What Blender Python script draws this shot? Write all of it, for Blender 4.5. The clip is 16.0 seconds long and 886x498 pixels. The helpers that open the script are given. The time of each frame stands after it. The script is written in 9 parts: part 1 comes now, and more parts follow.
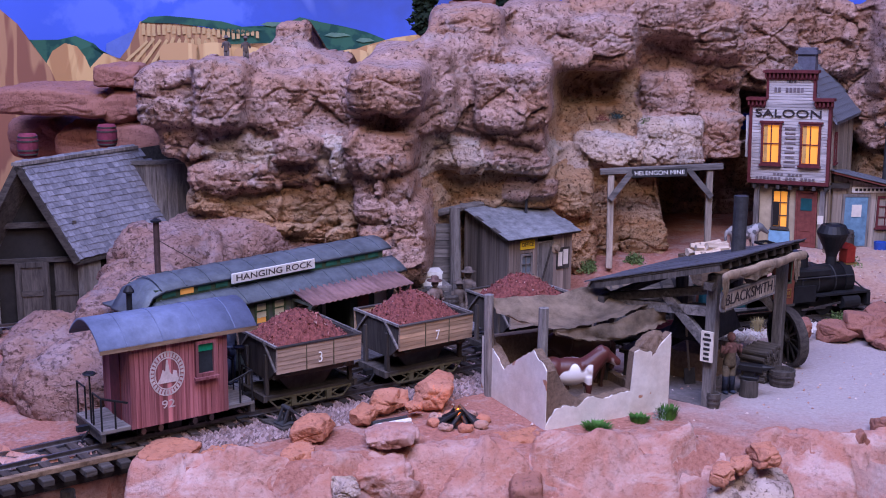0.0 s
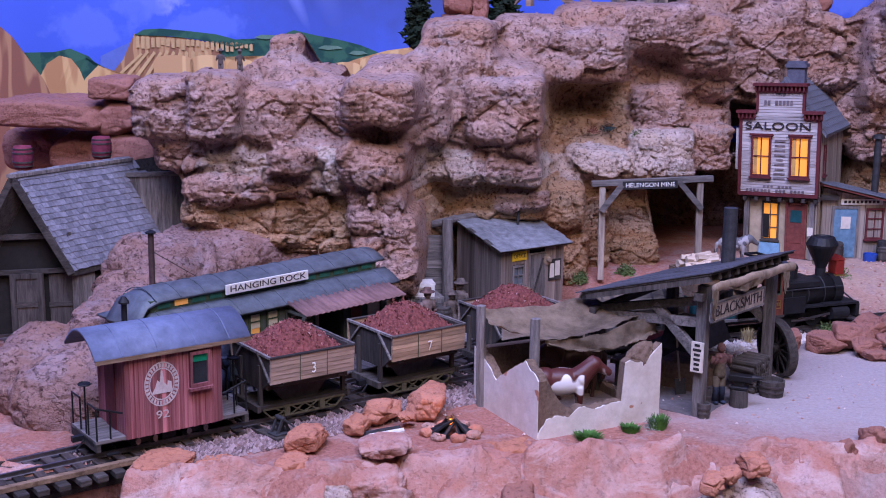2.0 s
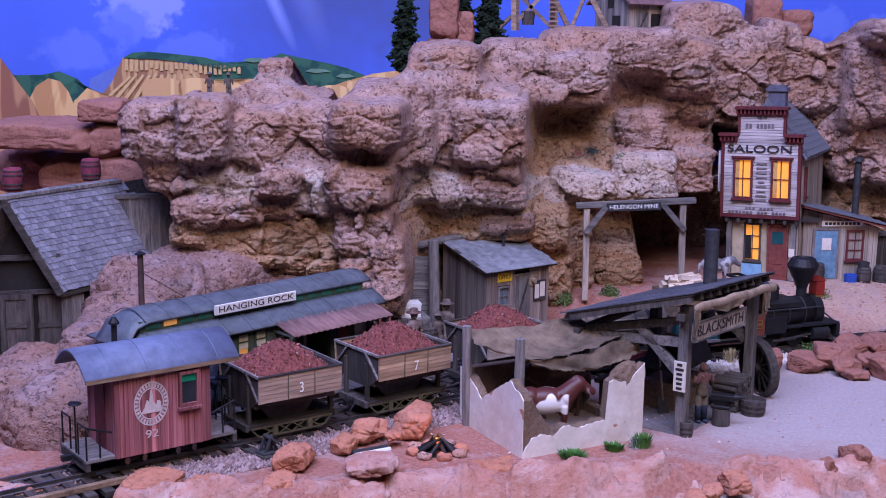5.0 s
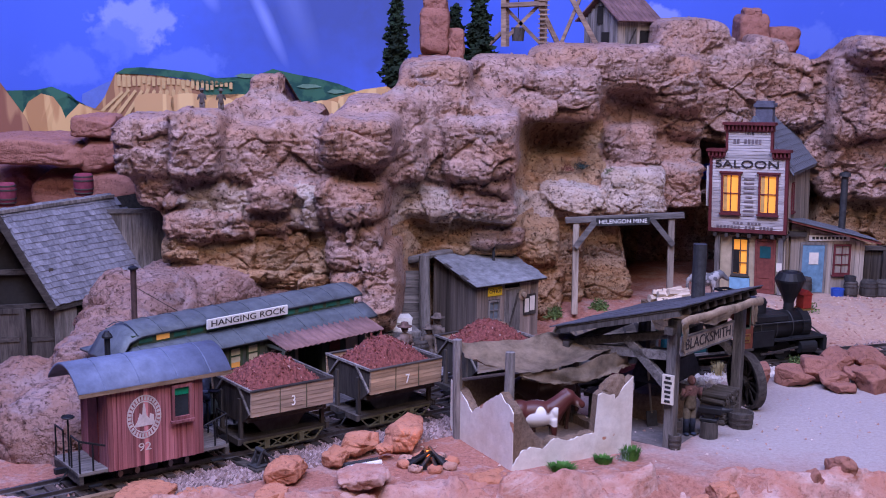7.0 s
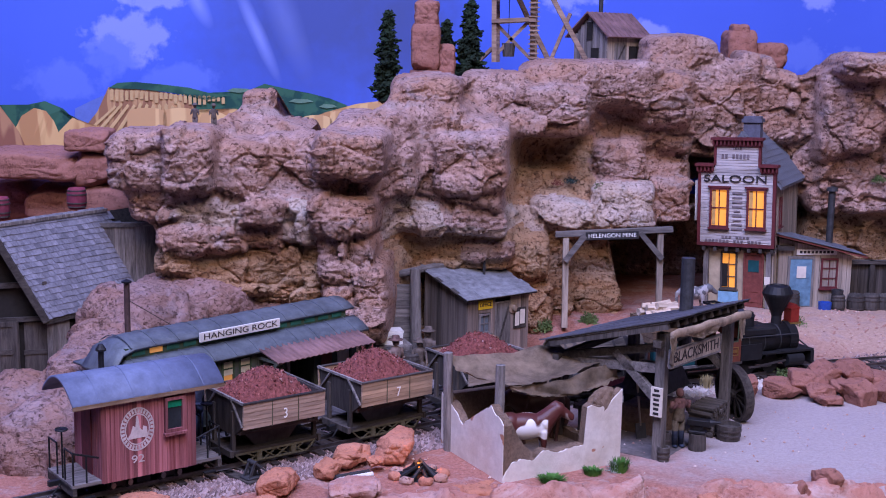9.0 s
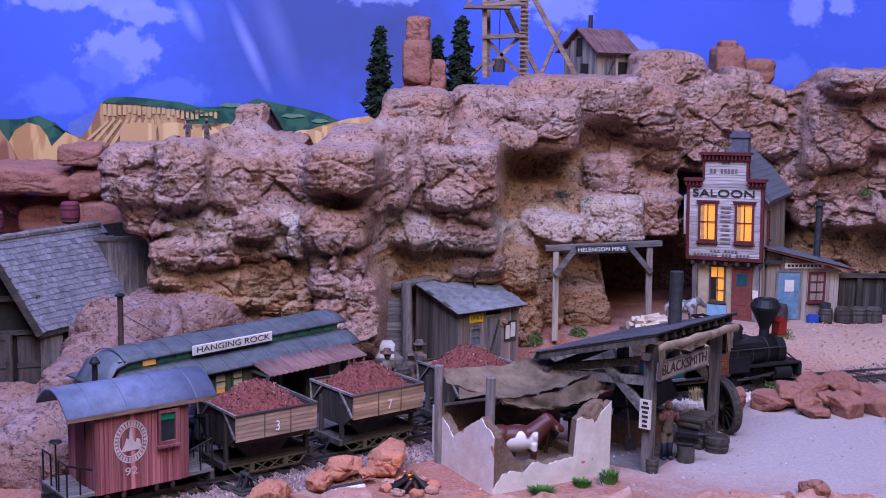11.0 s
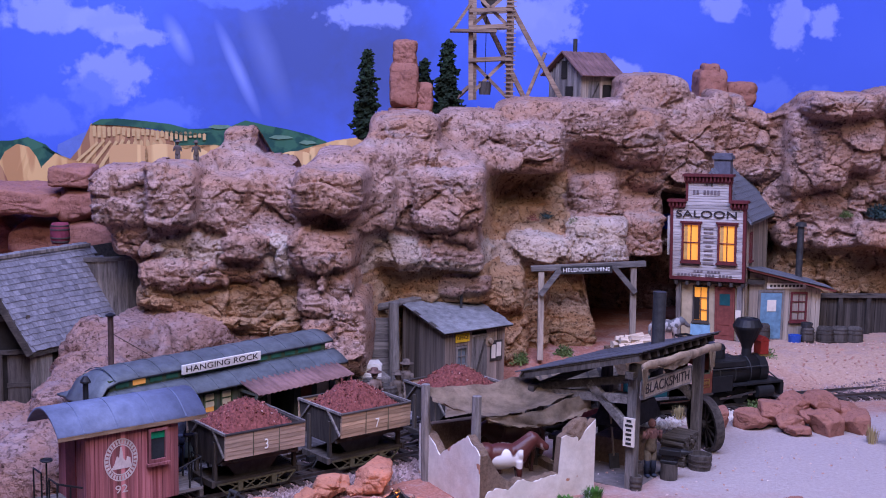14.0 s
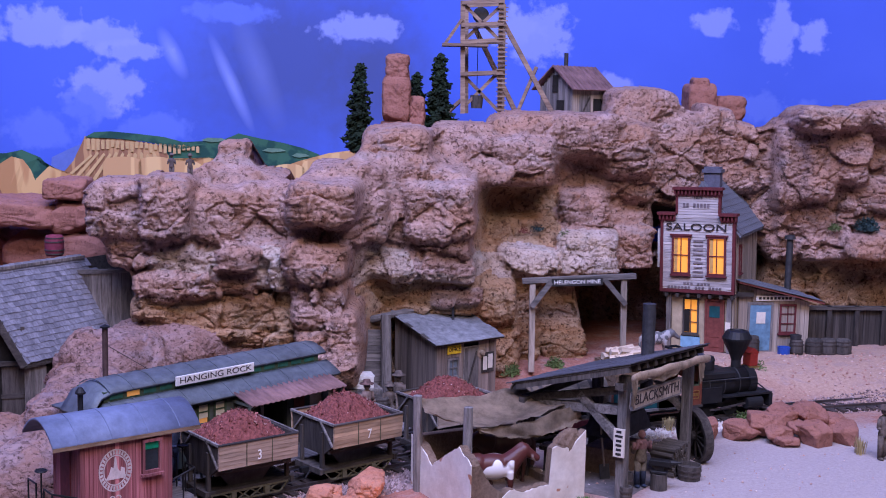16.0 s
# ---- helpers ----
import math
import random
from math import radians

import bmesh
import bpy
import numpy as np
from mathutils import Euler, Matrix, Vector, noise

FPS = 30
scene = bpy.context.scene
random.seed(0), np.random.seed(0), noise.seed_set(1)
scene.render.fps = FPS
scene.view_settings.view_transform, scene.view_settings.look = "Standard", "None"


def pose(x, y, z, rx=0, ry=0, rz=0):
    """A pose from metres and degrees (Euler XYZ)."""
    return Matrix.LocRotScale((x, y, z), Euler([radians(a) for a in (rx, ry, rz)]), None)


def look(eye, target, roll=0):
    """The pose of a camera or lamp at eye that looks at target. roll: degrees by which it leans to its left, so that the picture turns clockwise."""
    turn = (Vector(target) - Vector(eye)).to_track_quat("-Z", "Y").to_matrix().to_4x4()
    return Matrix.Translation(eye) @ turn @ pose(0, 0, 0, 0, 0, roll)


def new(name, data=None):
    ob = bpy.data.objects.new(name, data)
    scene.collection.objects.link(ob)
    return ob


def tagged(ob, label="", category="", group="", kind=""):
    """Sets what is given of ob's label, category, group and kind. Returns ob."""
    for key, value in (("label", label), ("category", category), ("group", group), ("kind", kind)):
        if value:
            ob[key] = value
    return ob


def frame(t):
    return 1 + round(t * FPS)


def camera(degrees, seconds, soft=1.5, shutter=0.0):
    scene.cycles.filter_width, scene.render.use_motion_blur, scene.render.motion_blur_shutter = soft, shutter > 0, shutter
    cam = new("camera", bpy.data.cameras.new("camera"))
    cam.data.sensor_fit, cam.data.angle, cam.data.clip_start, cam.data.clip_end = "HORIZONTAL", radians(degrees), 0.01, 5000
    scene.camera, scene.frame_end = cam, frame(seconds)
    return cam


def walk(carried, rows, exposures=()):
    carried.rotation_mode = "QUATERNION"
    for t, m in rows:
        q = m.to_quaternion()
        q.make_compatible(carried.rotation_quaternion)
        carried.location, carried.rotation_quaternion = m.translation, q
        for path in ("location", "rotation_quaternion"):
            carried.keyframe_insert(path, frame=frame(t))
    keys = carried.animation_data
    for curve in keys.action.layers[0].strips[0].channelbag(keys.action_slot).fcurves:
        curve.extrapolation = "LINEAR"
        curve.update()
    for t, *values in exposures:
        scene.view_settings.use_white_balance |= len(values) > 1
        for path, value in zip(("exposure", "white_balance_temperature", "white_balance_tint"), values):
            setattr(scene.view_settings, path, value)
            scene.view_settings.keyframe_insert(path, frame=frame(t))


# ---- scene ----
import itertools

# ---- camera ----
cam = camera(40.0, 16.0, soft=1.0)
walk(cam, [
    (0, pose(0.00257, 0.02806, 0.22258, 77.979, 0, 2.602) @ pose(0, 0, 0, 0, 0, 0.571)),
    (0.5, pose(0.00260, 0.02667, 0.22282, 78.095, 0, 2.526) @ pose(0, 0, 0, 0, 0, 0.594)),
    (1, pose(0.00263, 0.02525, 0.22307, 78.231, 0, 2.442) @ pose(0, 0, 0, 0, 0, 0.618)),
    (1.5, pose(0.00267, 0.02380, 0.22334, 78.377, 0, 2.347) @ pose(0, 0, 0, 0, 0, 0.638)),
    (2, pose(0.00271, 0.02232, 0.22361, 78.535, 0, 2.243) @ pose(0, 0, 0, 0, 0, 0.656)),
    (2.5, pose(0.00274, 0.02081, 0.22389, 78.708, 0, 2.133) @ pose(0, 0, 0, 0, 0, 0.672)),
    (3, pose(0.00279, 0.01928, 0.22417, 78.876, 0, 2.019) @ pose(0, 0, 0, 0, 0, 0.714)),
    (3.5, pose(0.00283, 0.01772, 0.22447, 79.050, 0, 1.911) @ pose(0, 0, 0, 0, 0, 0.718)),
    (4, pose(0.00287, 0.01614, 0.22477, 79.217, 0, 1.805) @ pose(0, 0, 0, 0, 0, 0.726)),
    (6.5, pose(0.00309, 0.00791, 0.22633, 80.052, 0, 1.257) @ pose(0, 0, 0, 0, 0, 0.831)),
    (7, pose(0.00313, 0.00621, 0.22665, 80.224, 0, 1.149) @ pose(0, 0, 0, 0, 0, 0.844)),
    (7.5, pose(0.00318, 0.00449, 0.22697, 80.380, 0, 1.048) @ pose(0, 0, 0, 0, 0, 0.894)),
    (8, pose(0.00322, 0.00276, 0.22729, 80.549, 0, 0.935) @ pose(0, 0, 0, 0, 0, 0.876)),
    (8.5, pose(0.00326, 0.00102, 0.22761, 80.710, 0, 0.835) @ pose(0, 0, 0, 0, 0, 0.928)),
    (9, pose(0.00330, -0.00074, 0.22793, 80.874, 0, 0.730) @ pose(0, 0, 0, 0, 0, 0.939)),
    (11.5, pose(0.00349, -0.00966, 0.22947, 81.686, 0, 0.215) @ pose(0, 0, 0, 0, 0, 1.023)),
    (12, pose(0.00352, -0.01146, 0.22977, 81.849, 0, 0.110) @ pose(0, 0, 0, 0, 0, 1.042)),
    (12.5, pose(0.00355, -0.01327, 0.23005, 82.012, 0, 0.007) @ pose(0, 0, 0, 0, 0, 1.046)),
    (13, pose(0.00357, -0.01508, 0.23033, 82.175, 0, -0.092) @ pose(0, 0, 0, 0, 0, 1.048)),
    (13.5, pose(0.00360, -0.01689, 0.23060, 82.332, 0, -0.191) @ pose(0, 0, 0, 0, 0, 1.095)),
    (14, pose(0.00362, -0.01870, 0.23086, 82.490, 0, -0.292) @ pose(0, 0, 0, 0, 0, 1.080)),
    (14.5, pose(0.00363, -0.02052, 0.23111, 82.649, 0, -0.389) @ pose(0, 0, 0, 0, 0, 1.101)),
    (15, pose(0.00365, -0.02233, 0.23135, 82.807, 0, -0.491) @ pose(0, 0, 0, 0, 0, 1.121)),
    (15.5, pose(0.00366, -0.02413, 0.23158, 82.946, 0, -0.574) @ pose(0, 0, 0, 0, 0, 1.130)),
    (16, pose(0.00366, -0.02594, 0.23180, 83.082, 0, -0.656) @ pose(0, 0, 0, 0, 0, 1.165)),
])

# ---- world, lamps ----
CM = 0.01
world = bpy.data.worlds.new("world")
scene.world = world
world.use_nodes = True
world.node_tree.nodes["Background"].inputs[0].default_value = (0.50, 0.48, 1.0, 1)
world.node_tree.nodes["Background"].inputs[1].default_value = 0.08


def area_lamp(name, eye, target, sx, sy, power, colour):
    data = bpy.data.lights.new(name, "AREA")
    data.shape, data.size, data.size_y, data.energy, data.color = "RECTANGLE", sx, sy, power, colour
    ob = new(name, data)
    ob.matrix_world = look(eye, target)
    return ob


def point_lamp(name, x, y, z, power, colour, radius=0.3):
    data = bpy.data.lights.new(name, "POINT")
    data.energy, data.color, data.shadow_soft_size = power, colour, radius * CM
    ob = new(name, data)
    ob.location = (x * CM, y * CM, z * CM)
    return ob


# violet-blue ceiling panel over the layout; an added warm fill lamp, unseen, front right
area_lamp("ceiling_panel_blue", (-0.15, 0.0, 1.5), (0.0, 0.90, 0.08), 1.6, 0.5, 67, (0.445, 0.495, 1.0))
area_lamp("warm_front_fill", (0.30, -0.45, 1.15), (0.0, 0.90, 0.10), 0.9, 0.4, 12.5, (1.0, 0.78, 0.78))

# ---- helpers ----
rng = random.Random(7)


def node_mat(name, rough=0.85, metal=0.0):
    m = bpy.data.materials.new(name)
    m.use_nodes = True
    nt = m.node_tree
    b = nt.nodes["Principled BSDF"]
    b.inputs["Roughness"].default_value = rough
    b.inputs["Metallic"].default_value = metal
    b.inputs["Specular IOR Level"].default_value = 0.3
    return m, nt, b


def coords(nt, scale=(1, 1, 1), world_space=False):
    mp = nt.nodes.new("ShaderNodeMapping")
    if world_space:
        src = nt.nodes.new("ShaderNodeNewGeometry").outputs["Position"]
    else:
        src = nt.nodes.new("ShaderNodeTexCoord").outputs["Object"]
    nt.links.new(src, mp.inputs["Vector"])
    mp.inputs["Scale"].default_value = scale
    return mp.outputs["Vector"]


def noise_tex(nt, vec, scale, detail=6, rough=0.6, distortion=0.0):
    n = nt.nodes.new("ShaderNodeTexNoise")
    n.inputs["Scale"].default_value = scale
    n.inputs["Detail"].default_value = detail
    n.inputs["Roughness"].default_value = rough
    n.inputs["Distortion"].default_value = distortion
    nt.links.new(vec, n.inputs["Vector"])
    return n.outputs["Fac"]


def noise_colour(nt, vec, scale):
    n = nt.nodes.new("ShaderNodeTexNoise")
    n.inputs["Scale"].default_value = scale
    n.inputs["Detail"].default_value = 4
    nt.links.new(vec, n.inputs["Vector"])
    return n.outputs["Color"]


def ramp(nt, fac, stops):
    r = nt.nodes.new("ShaderNodeValToRGB")
    els = r.color_ramp.elements
    while len(els) < len(stops):
        els.new(0.5)
    for e, (p, c) in zip(els, stops):
        e.position, e.color = p, (*c, 1) if len(c) == 3 else c
    nt.links.new(fac, r.inputs["Fac"])
    return r.outputs["Color"]


def mix(nt, fac, a, b, mode="MIX"):
    n = nt.nodes.new("ShaderNodeMix")
    n.data_type, n.blend_type = "RGBA", mode
    for sock, v in ((n.inputs["Factor"], fac), (n.inputs["A"], a), (n.inputs["B"], b)):
        if isinstance(v, (int, float)):
            sock.default_value = v
        elif isinstance(v, tuple):
            sock.default_value = (*v, 1)
        else:
            nt.links.new(v, sock)
    return n.outputs["Result"]


def bump(nt, bsdf, height, strength=0.5, distance=0.001):
    n = nt.nodes.new("ShaderNodeBump")
    n.inputs["Strength"].default_value, n.inputs["Distance"].default_value = strength, distance
    nt.links.new(height, n.inputs["Height"])
    nt.links.new(n.outputs["Normal"], bsdf.inputs["Normal"])


def rock_mat(name, light, mid, dark, stain, grain=900.0, pitted=0.7, grey=None):
    """Weathered rock: tones in patches, ochre stains, pits and fracture lines darkened in colour."""
    m, nt, b = node_mat(name, 0.92)
    v = coords(nt, world_space=True)
    vs = coords(nt, (1, 1, 2.2), world_space=True)
    big = noise_tex(nt, vs, 13, 6, 0.62, 0.8)
    tone = noise_tex(nt, v, 38, 9, 0.72, 0.3)
    fine = noise_tex(nt, v, 150, 8, 0.7)
    speck = noise_tex(nt, v, grain * 0.5, 4, 0.7)
    # the bump's own noise also drives the tone, so hollows are painted darker
    base = ramp(nt, mix(nt, 0.4, tone, fine), [(0.34, dark), (0.43, mid), (0.62, light)])
    sm = ramp(nt, big, [(0.43, (0, 0, 0)), (0.60, (1, 1, 1))])
    col = mix(nt, sm, base, mix(nt, 0.65, base, stain))
    if grey is not None:
        gm = ramp(nt, noise_tex(nt, vs, 24, 7, 0.68, 0.5), [(0.53, (0, 0, 0)), (0.64, (0.75, 0.75, 0.75))])
        col = mix(nt, gm, col, mix(nt, 0.6, base, grey))
    # dark spots in the colour stand in for small shaded holes, in three sizes
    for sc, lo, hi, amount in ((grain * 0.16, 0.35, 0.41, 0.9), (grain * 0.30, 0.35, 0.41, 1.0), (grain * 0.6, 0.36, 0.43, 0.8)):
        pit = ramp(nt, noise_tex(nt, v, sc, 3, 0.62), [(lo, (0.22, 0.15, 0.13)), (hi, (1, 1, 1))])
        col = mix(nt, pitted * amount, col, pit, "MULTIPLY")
    # fracture lines, drawn dark in the colour
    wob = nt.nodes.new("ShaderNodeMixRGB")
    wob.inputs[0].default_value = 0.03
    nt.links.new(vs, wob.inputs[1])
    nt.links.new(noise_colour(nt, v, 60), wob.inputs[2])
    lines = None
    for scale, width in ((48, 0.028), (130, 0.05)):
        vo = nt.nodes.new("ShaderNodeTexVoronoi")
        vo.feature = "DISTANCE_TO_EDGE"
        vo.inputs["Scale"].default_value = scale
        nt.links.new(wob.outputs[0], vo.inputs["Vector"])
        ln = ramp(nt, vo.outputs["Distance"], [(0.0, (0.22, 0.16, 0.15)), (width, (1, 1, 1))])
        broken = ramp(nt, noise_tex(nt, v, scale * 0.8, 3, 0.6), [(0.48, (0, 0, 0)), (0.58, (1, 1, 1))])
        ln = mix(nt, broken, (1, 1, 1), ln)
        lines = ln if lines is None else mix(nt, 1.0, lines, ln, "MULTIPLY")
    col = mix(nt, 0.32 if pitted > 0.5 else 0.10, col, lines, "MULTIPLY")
    nt.links.new(col, b.inputs["Base Color"])
    h = nt.nodes.new("ShaderNodeMath")
    h.operation = "MULTIPLY_ADD"
    nt.links.new(fine, h.inputs[0])
    h.inputs[1].default_value = 1.6
    nt.links.new(speck, h.inputs[2])
    h2 = nt.nodes.new("ShaderNodeMath")
    h2.operation = "ADD"
    nt.links.new(h.outputs[0], h2.inputs[0])
    if pitted > 0.5:
        nt.links.new(lines, h2.inputs[1])
    bump(nt, b, h2.outputs[0], 0.7 if pitted > 0.5 else 0.5, 0.003)
    return m


def plain_mat(name, colour, rough=0.8, metal=0.0, vary=0.25, scale=250.0, stretch=(1, 1, 1), relief=0.0):
    m, nt, b = node_mat(name, rough, metal)
    v = coords(nt, stretch)
    n1 = noise_tex(nt, v, scale, 6, 0.7)
    n2 = noise_tex(nt, v, scale * 0.12, 3, 0.5)
    lo = tuple(c * (1 - vary) for c in colour)
    hi = tuple(min(1, c * (1 + vary)) for c in colour)
    c1 = ramp(nt, n1, [(0.3, lo), (0.7, hi)])
    c2 = ramp(nt, n2, [(0.35, tuple(1 - 0.8 * vary for _ in range(3))), (0.65, (1, 1, 1))])
    nt.links.new(mix(nt, 1.0, c1, c2, "MULTIPLY"), b.inputs["Base Color"])
    if relief:
        bump(nt, b, n1, 0.6, relief)
    return m


def wood_mat(name, light, dark, axis="x", random_tone=0.35, rough=0.9):
    """Weathered board wood, grain along one local axis, each piece in its own tone."""
    m, nt, b = node_mat(name, rough)
    st = {"x": (0.12, 1, 1), "y": (1, 0.12, 1), "z": (1, 1, 0.12)}[axis]
    oi = nt.nodes.new("ShaderNodeObjectInfo")
    v0 = coords(nt, st)
    add = nt.nodes.new("ShaderNodeVectorMath")
    add.operation = "ADD"
    nt.links.new(v0, add.inputs[0])
    nt.links.new(oi.outputs["Random"], add.inputs[1])
    v = add.outputs[0]
    g = noise_tex(nt, v, 420, 6, 0.7, 0.4)
    w = noise_tex(nt, v, 60, 4, 0.6)
    col = ramp(nt, g, [(0.32, dark), (0.62, light)])
    wear = ramp(nt, w, [(0.35, (0.6, 0.6, 0.62)), (0.65, (1.05, 1.05, 1.05))])
    col = mix(nt, 1.0, col, wear, "MULTIPLY")
    tone = ramp(nt, oi.outputs["Random"], [(0.0, (1 - random_tone,) * 3), (1.0, (1 + random_tone * 0.5,) * 3)])
    col = mix(nt, 1.0, col, tone, "MULTIPLY")
    nt.links.new(col, b.inputs["Base Color"])
    bump(nt, b, g, 0.5, 0.0006)
    return m


def glow_mat(name, colour, strength):
    m, nt, b = node_mat(name, 0.6)
    b.inputs["Base Color"].default_value = (*colour, 1)
    b.inputs["Emission Color"].default_value = (*colour, 1)
    b.inputs["Emission Strength"].default_value = strength
    return m


def thing(name, x, y, z, rz=0.0, label="", category="", group="", kind="", rx=0.0, ry=0.0):
    ob = new(name)
    ob.empty_display_size = 0.01
    ob.matrix_world = pose(x * CM, y * CM, z * CM, rx, ry, rz)
    return tagged(ob, label, category, group, kind)


def link_mesh(name, bm, material, parent=None, smooth=False):
    bmesh.ops.scale(bm, vec=(CM, CM, CM), verts=bm.verts)
    me = bpy.data.meshes.new(name)
    bm.to_mesh(me)
    bm.free()
    me.materials.append(material)
    if smooth:
        me.polygons.foreach_set("use_smooth", [True] * len(me.polygons))
    ob = new(name, me)
    if parent is not None:
        ob.parent = parent
    return ob


def part(name, bm, material, parent, label="", smooth=False):
    return tagged(link_mesh(name, bm, material, parent, smooth), label)


def shared(name, mesh, parent, m=None):
    """Another object on the same mesh."""
    ob = new(name, mesh)
    ob.parent = parent
    if m is not None:
        ob.matrix_basis = m
    return ob


def at(x, y, z, rx=0, ry=0, rz=0):
    return pose(x * CM, y * CM, z * CM, rx, ry, rz)


def box(x0, x1, y0, y1, z0, z1, bev=0.0, bm=None, m=None):
    own = bmesh.new()
    bmesh.ops.create_cube(own, size=1)
    for v in own.verts:
        v.co = Vector((x0 if v.co.x < 0 else x1, y0 if v.co.y < 0 else y1, z0 if v.co.z < 0 else z1))
    if bev:
        bmesh.ops.bevel(own, geom=own.edges[:], offset=bev, segments=1, affect="EDGES")
    if m is not None:
        own.transform(m)
    return join(own, bm)


def join(own, bm):
    if bm is None:
        return own
    me = bpy.data.meshes.new("tmp")
    own.to_mesh(me)
    own.free()
    bm.from_mesh(me)
    bpy.data.meshes.remove(me)
    return bm


def rod(p, q, r0, r1=None, n=10, bm=None):
    """A round bar from p to q."""
    p, q = Vector(p), Vector(q)
    own = bmesh.new()
    bmesh.ops.create_cone(own, cap_ends=True, segments=n, radius1=r0, radius2=r0 if r1 is None else r1, depth=(q - p).length)
    turn = (q - p).to_track_quat("Z", "Y").to_matrix().to_4x4()
    own.transform(Matrix.Translation((p + q) / 2) @ turn)
    return join(own, bm)


def beam(p, q, w, h, bm=None, bev=0.0, roll=0.0):
    """A square timber from p to q."""
    p, q = Vector(p), Vector(q)
    d = (q - p).length
    turn = (q - p).to_track_quat("X", "Z").to_matrix().to_4x4()
    return box(-d / 2, d / 2, -w / 2, w / 2, -h / 2, h / 2, bev, bm, Matrix.Translation((p + q) / 2) @ turn @ Matrix.Rotation(radians(roll), 4, "X"))


def lathe(profile, n=16, bm=None, m=None):
    """A turned body from (radius, height) pairs."""
    own = bmesh.new()
    rings = []
    for r, z in profile:
        rings.append([own.verts.new((r * math.cos(2 * math.pi * k / n), r * math.sin(2 * math.pi * k / n), z)) for k in range(n)])
    for a, b in zip(rings, rings[1:]):
        for k in range(n):
            own.faces.new((a[k], a[(k + 1) % n], b[(k + 1) % n], b[k]))
    own.faces.new(rings[0][::-1])
    own.faces.new(rings[-1])
    if m is not None:
        own.transform(m)
    return join(own, bm)


def prism(poly, y0, y1, bm=None, m=None):
    """A polygon given in x and z, thick from y0 to y1."""
    own = bmesh.new()
    a = [own.verts.new((x, y0, z)) for x, z in poly]
    b = [own.verts.new((x, y1, z)) for x, z in poly]
    n = len(poly)
    own.faces.new(a)
    own.faces.new(b[::-1])
    for k in range(n):
        own.faces.new((a[k], b[k], b[(k + 1) % n], a[(k + 1) % n]))
    bmesh.ops.recalc_face_normals(own, faces=own.faces[:])
    if m is not None:
        own.transform(m)
    return join(own, bm)


def ball(c, r, n=2, bm=None, scale=(1, 1, 1)):
    own = bmesh.new()
    bmesh.ops.create_icosphere(own, subdivisions=n, radius=r)
    own.transform(Matrix.Translation(c) @ Matrix.Diagonal((*scale, 1)))
    return join(own, bm)


def lettering(text, parent, material, x, y, z, size, width=None, name="lettering", m=None, extrude=0.012):
    """Raised letters in the plane of x and z, facing -y, centred at the given place."""
    cu = bpy.data.curves.new(name, "FONT")
    cu.body, cu.size, cu.extrude = text, size * CM, extrude * CM
    cu.align_x, cu.align_y = "CENTER", "CENTER"
    ob = bpy.data.objects.new(name, cu)
    scene.collection.objects.link(ob)
    bpy.context.view_layer.update()
    me = bpy.data.meshes.new_from_object(ob.evaluated_get(bpy.context.evaluated_depsgraph_get()))
    wide = ob.dimensions.x
    bpy.data.objects.remove(ob)
    bpy.data.curves.remove(cu)
    k = 1.0 if not width else width * CM / max(wide, 1e-6)
    me.transform((m if m is not None else Matrix()) @ pose(x * CM, y * CM, z * CM, 90, 0, 0) @ Matrix.Diagonal((k, 1, 1, 1)))
    me.materials.clear()
    me.materials.append(material)
    out = new(name, me)
    out.parent = parent
    return out


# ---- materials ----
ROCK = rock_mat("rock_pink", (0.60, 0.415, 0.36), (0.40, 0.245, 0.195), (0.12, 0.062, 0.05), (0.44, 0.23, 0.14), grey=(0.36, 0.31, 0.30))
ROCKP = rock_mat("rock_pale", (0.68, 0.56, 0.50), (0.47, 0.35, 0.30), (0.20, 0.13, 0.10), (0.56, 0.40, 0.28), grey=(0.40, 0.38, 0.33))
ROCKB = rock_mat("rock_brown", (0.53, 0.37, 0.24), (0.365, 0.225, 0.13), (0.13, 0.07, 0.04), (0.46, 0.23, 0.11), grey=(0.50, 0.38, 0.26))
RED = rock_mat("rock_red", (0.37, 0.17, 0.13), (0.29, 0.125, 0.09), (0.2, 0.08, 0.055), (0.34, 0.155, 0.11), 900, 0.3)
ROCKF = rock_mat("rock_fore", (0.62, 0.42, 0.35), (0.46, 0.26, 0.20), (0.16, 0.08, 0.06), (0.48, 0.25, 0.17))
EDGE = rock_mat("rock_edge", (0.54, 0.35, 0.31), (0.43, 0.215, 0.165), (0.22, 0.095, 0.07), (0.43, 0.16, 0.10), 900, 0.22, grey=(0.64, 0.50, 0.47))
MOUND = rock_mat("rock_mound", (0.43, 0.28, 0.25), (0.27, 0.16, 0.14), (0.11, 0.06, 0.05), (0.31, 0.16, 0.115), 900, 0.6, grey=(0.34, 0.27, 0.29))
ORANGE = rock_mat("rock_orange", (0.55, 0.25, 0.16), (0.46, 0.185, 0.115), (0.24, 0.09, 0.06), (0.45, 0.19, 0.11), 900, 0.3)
GREYWOOD = wood_mat("grey_wood", (0.30, 0.27, 0.25), (0.09, 0.08, 0.075), "z")
GREYWOOD_X = wood_mat("grey_wood_flat", (0.30, 0.27, 0.25), (0.09, 0.08, 0.075), "x")
DARKWOOD = wood_mat("dark_wood", (0.10, 0.085, 0.075), (0.03, 0.025, 0.022), "z")
DARKWOOD_X = wood_mat("dark_wood_flat", (0.10, 0.085, 0.075), (0.03, 0.025, 0.022), "x")
BLACK = plain_mat("black_iron", (0.02, 0.02, 0.022), 0.55, 0.3)

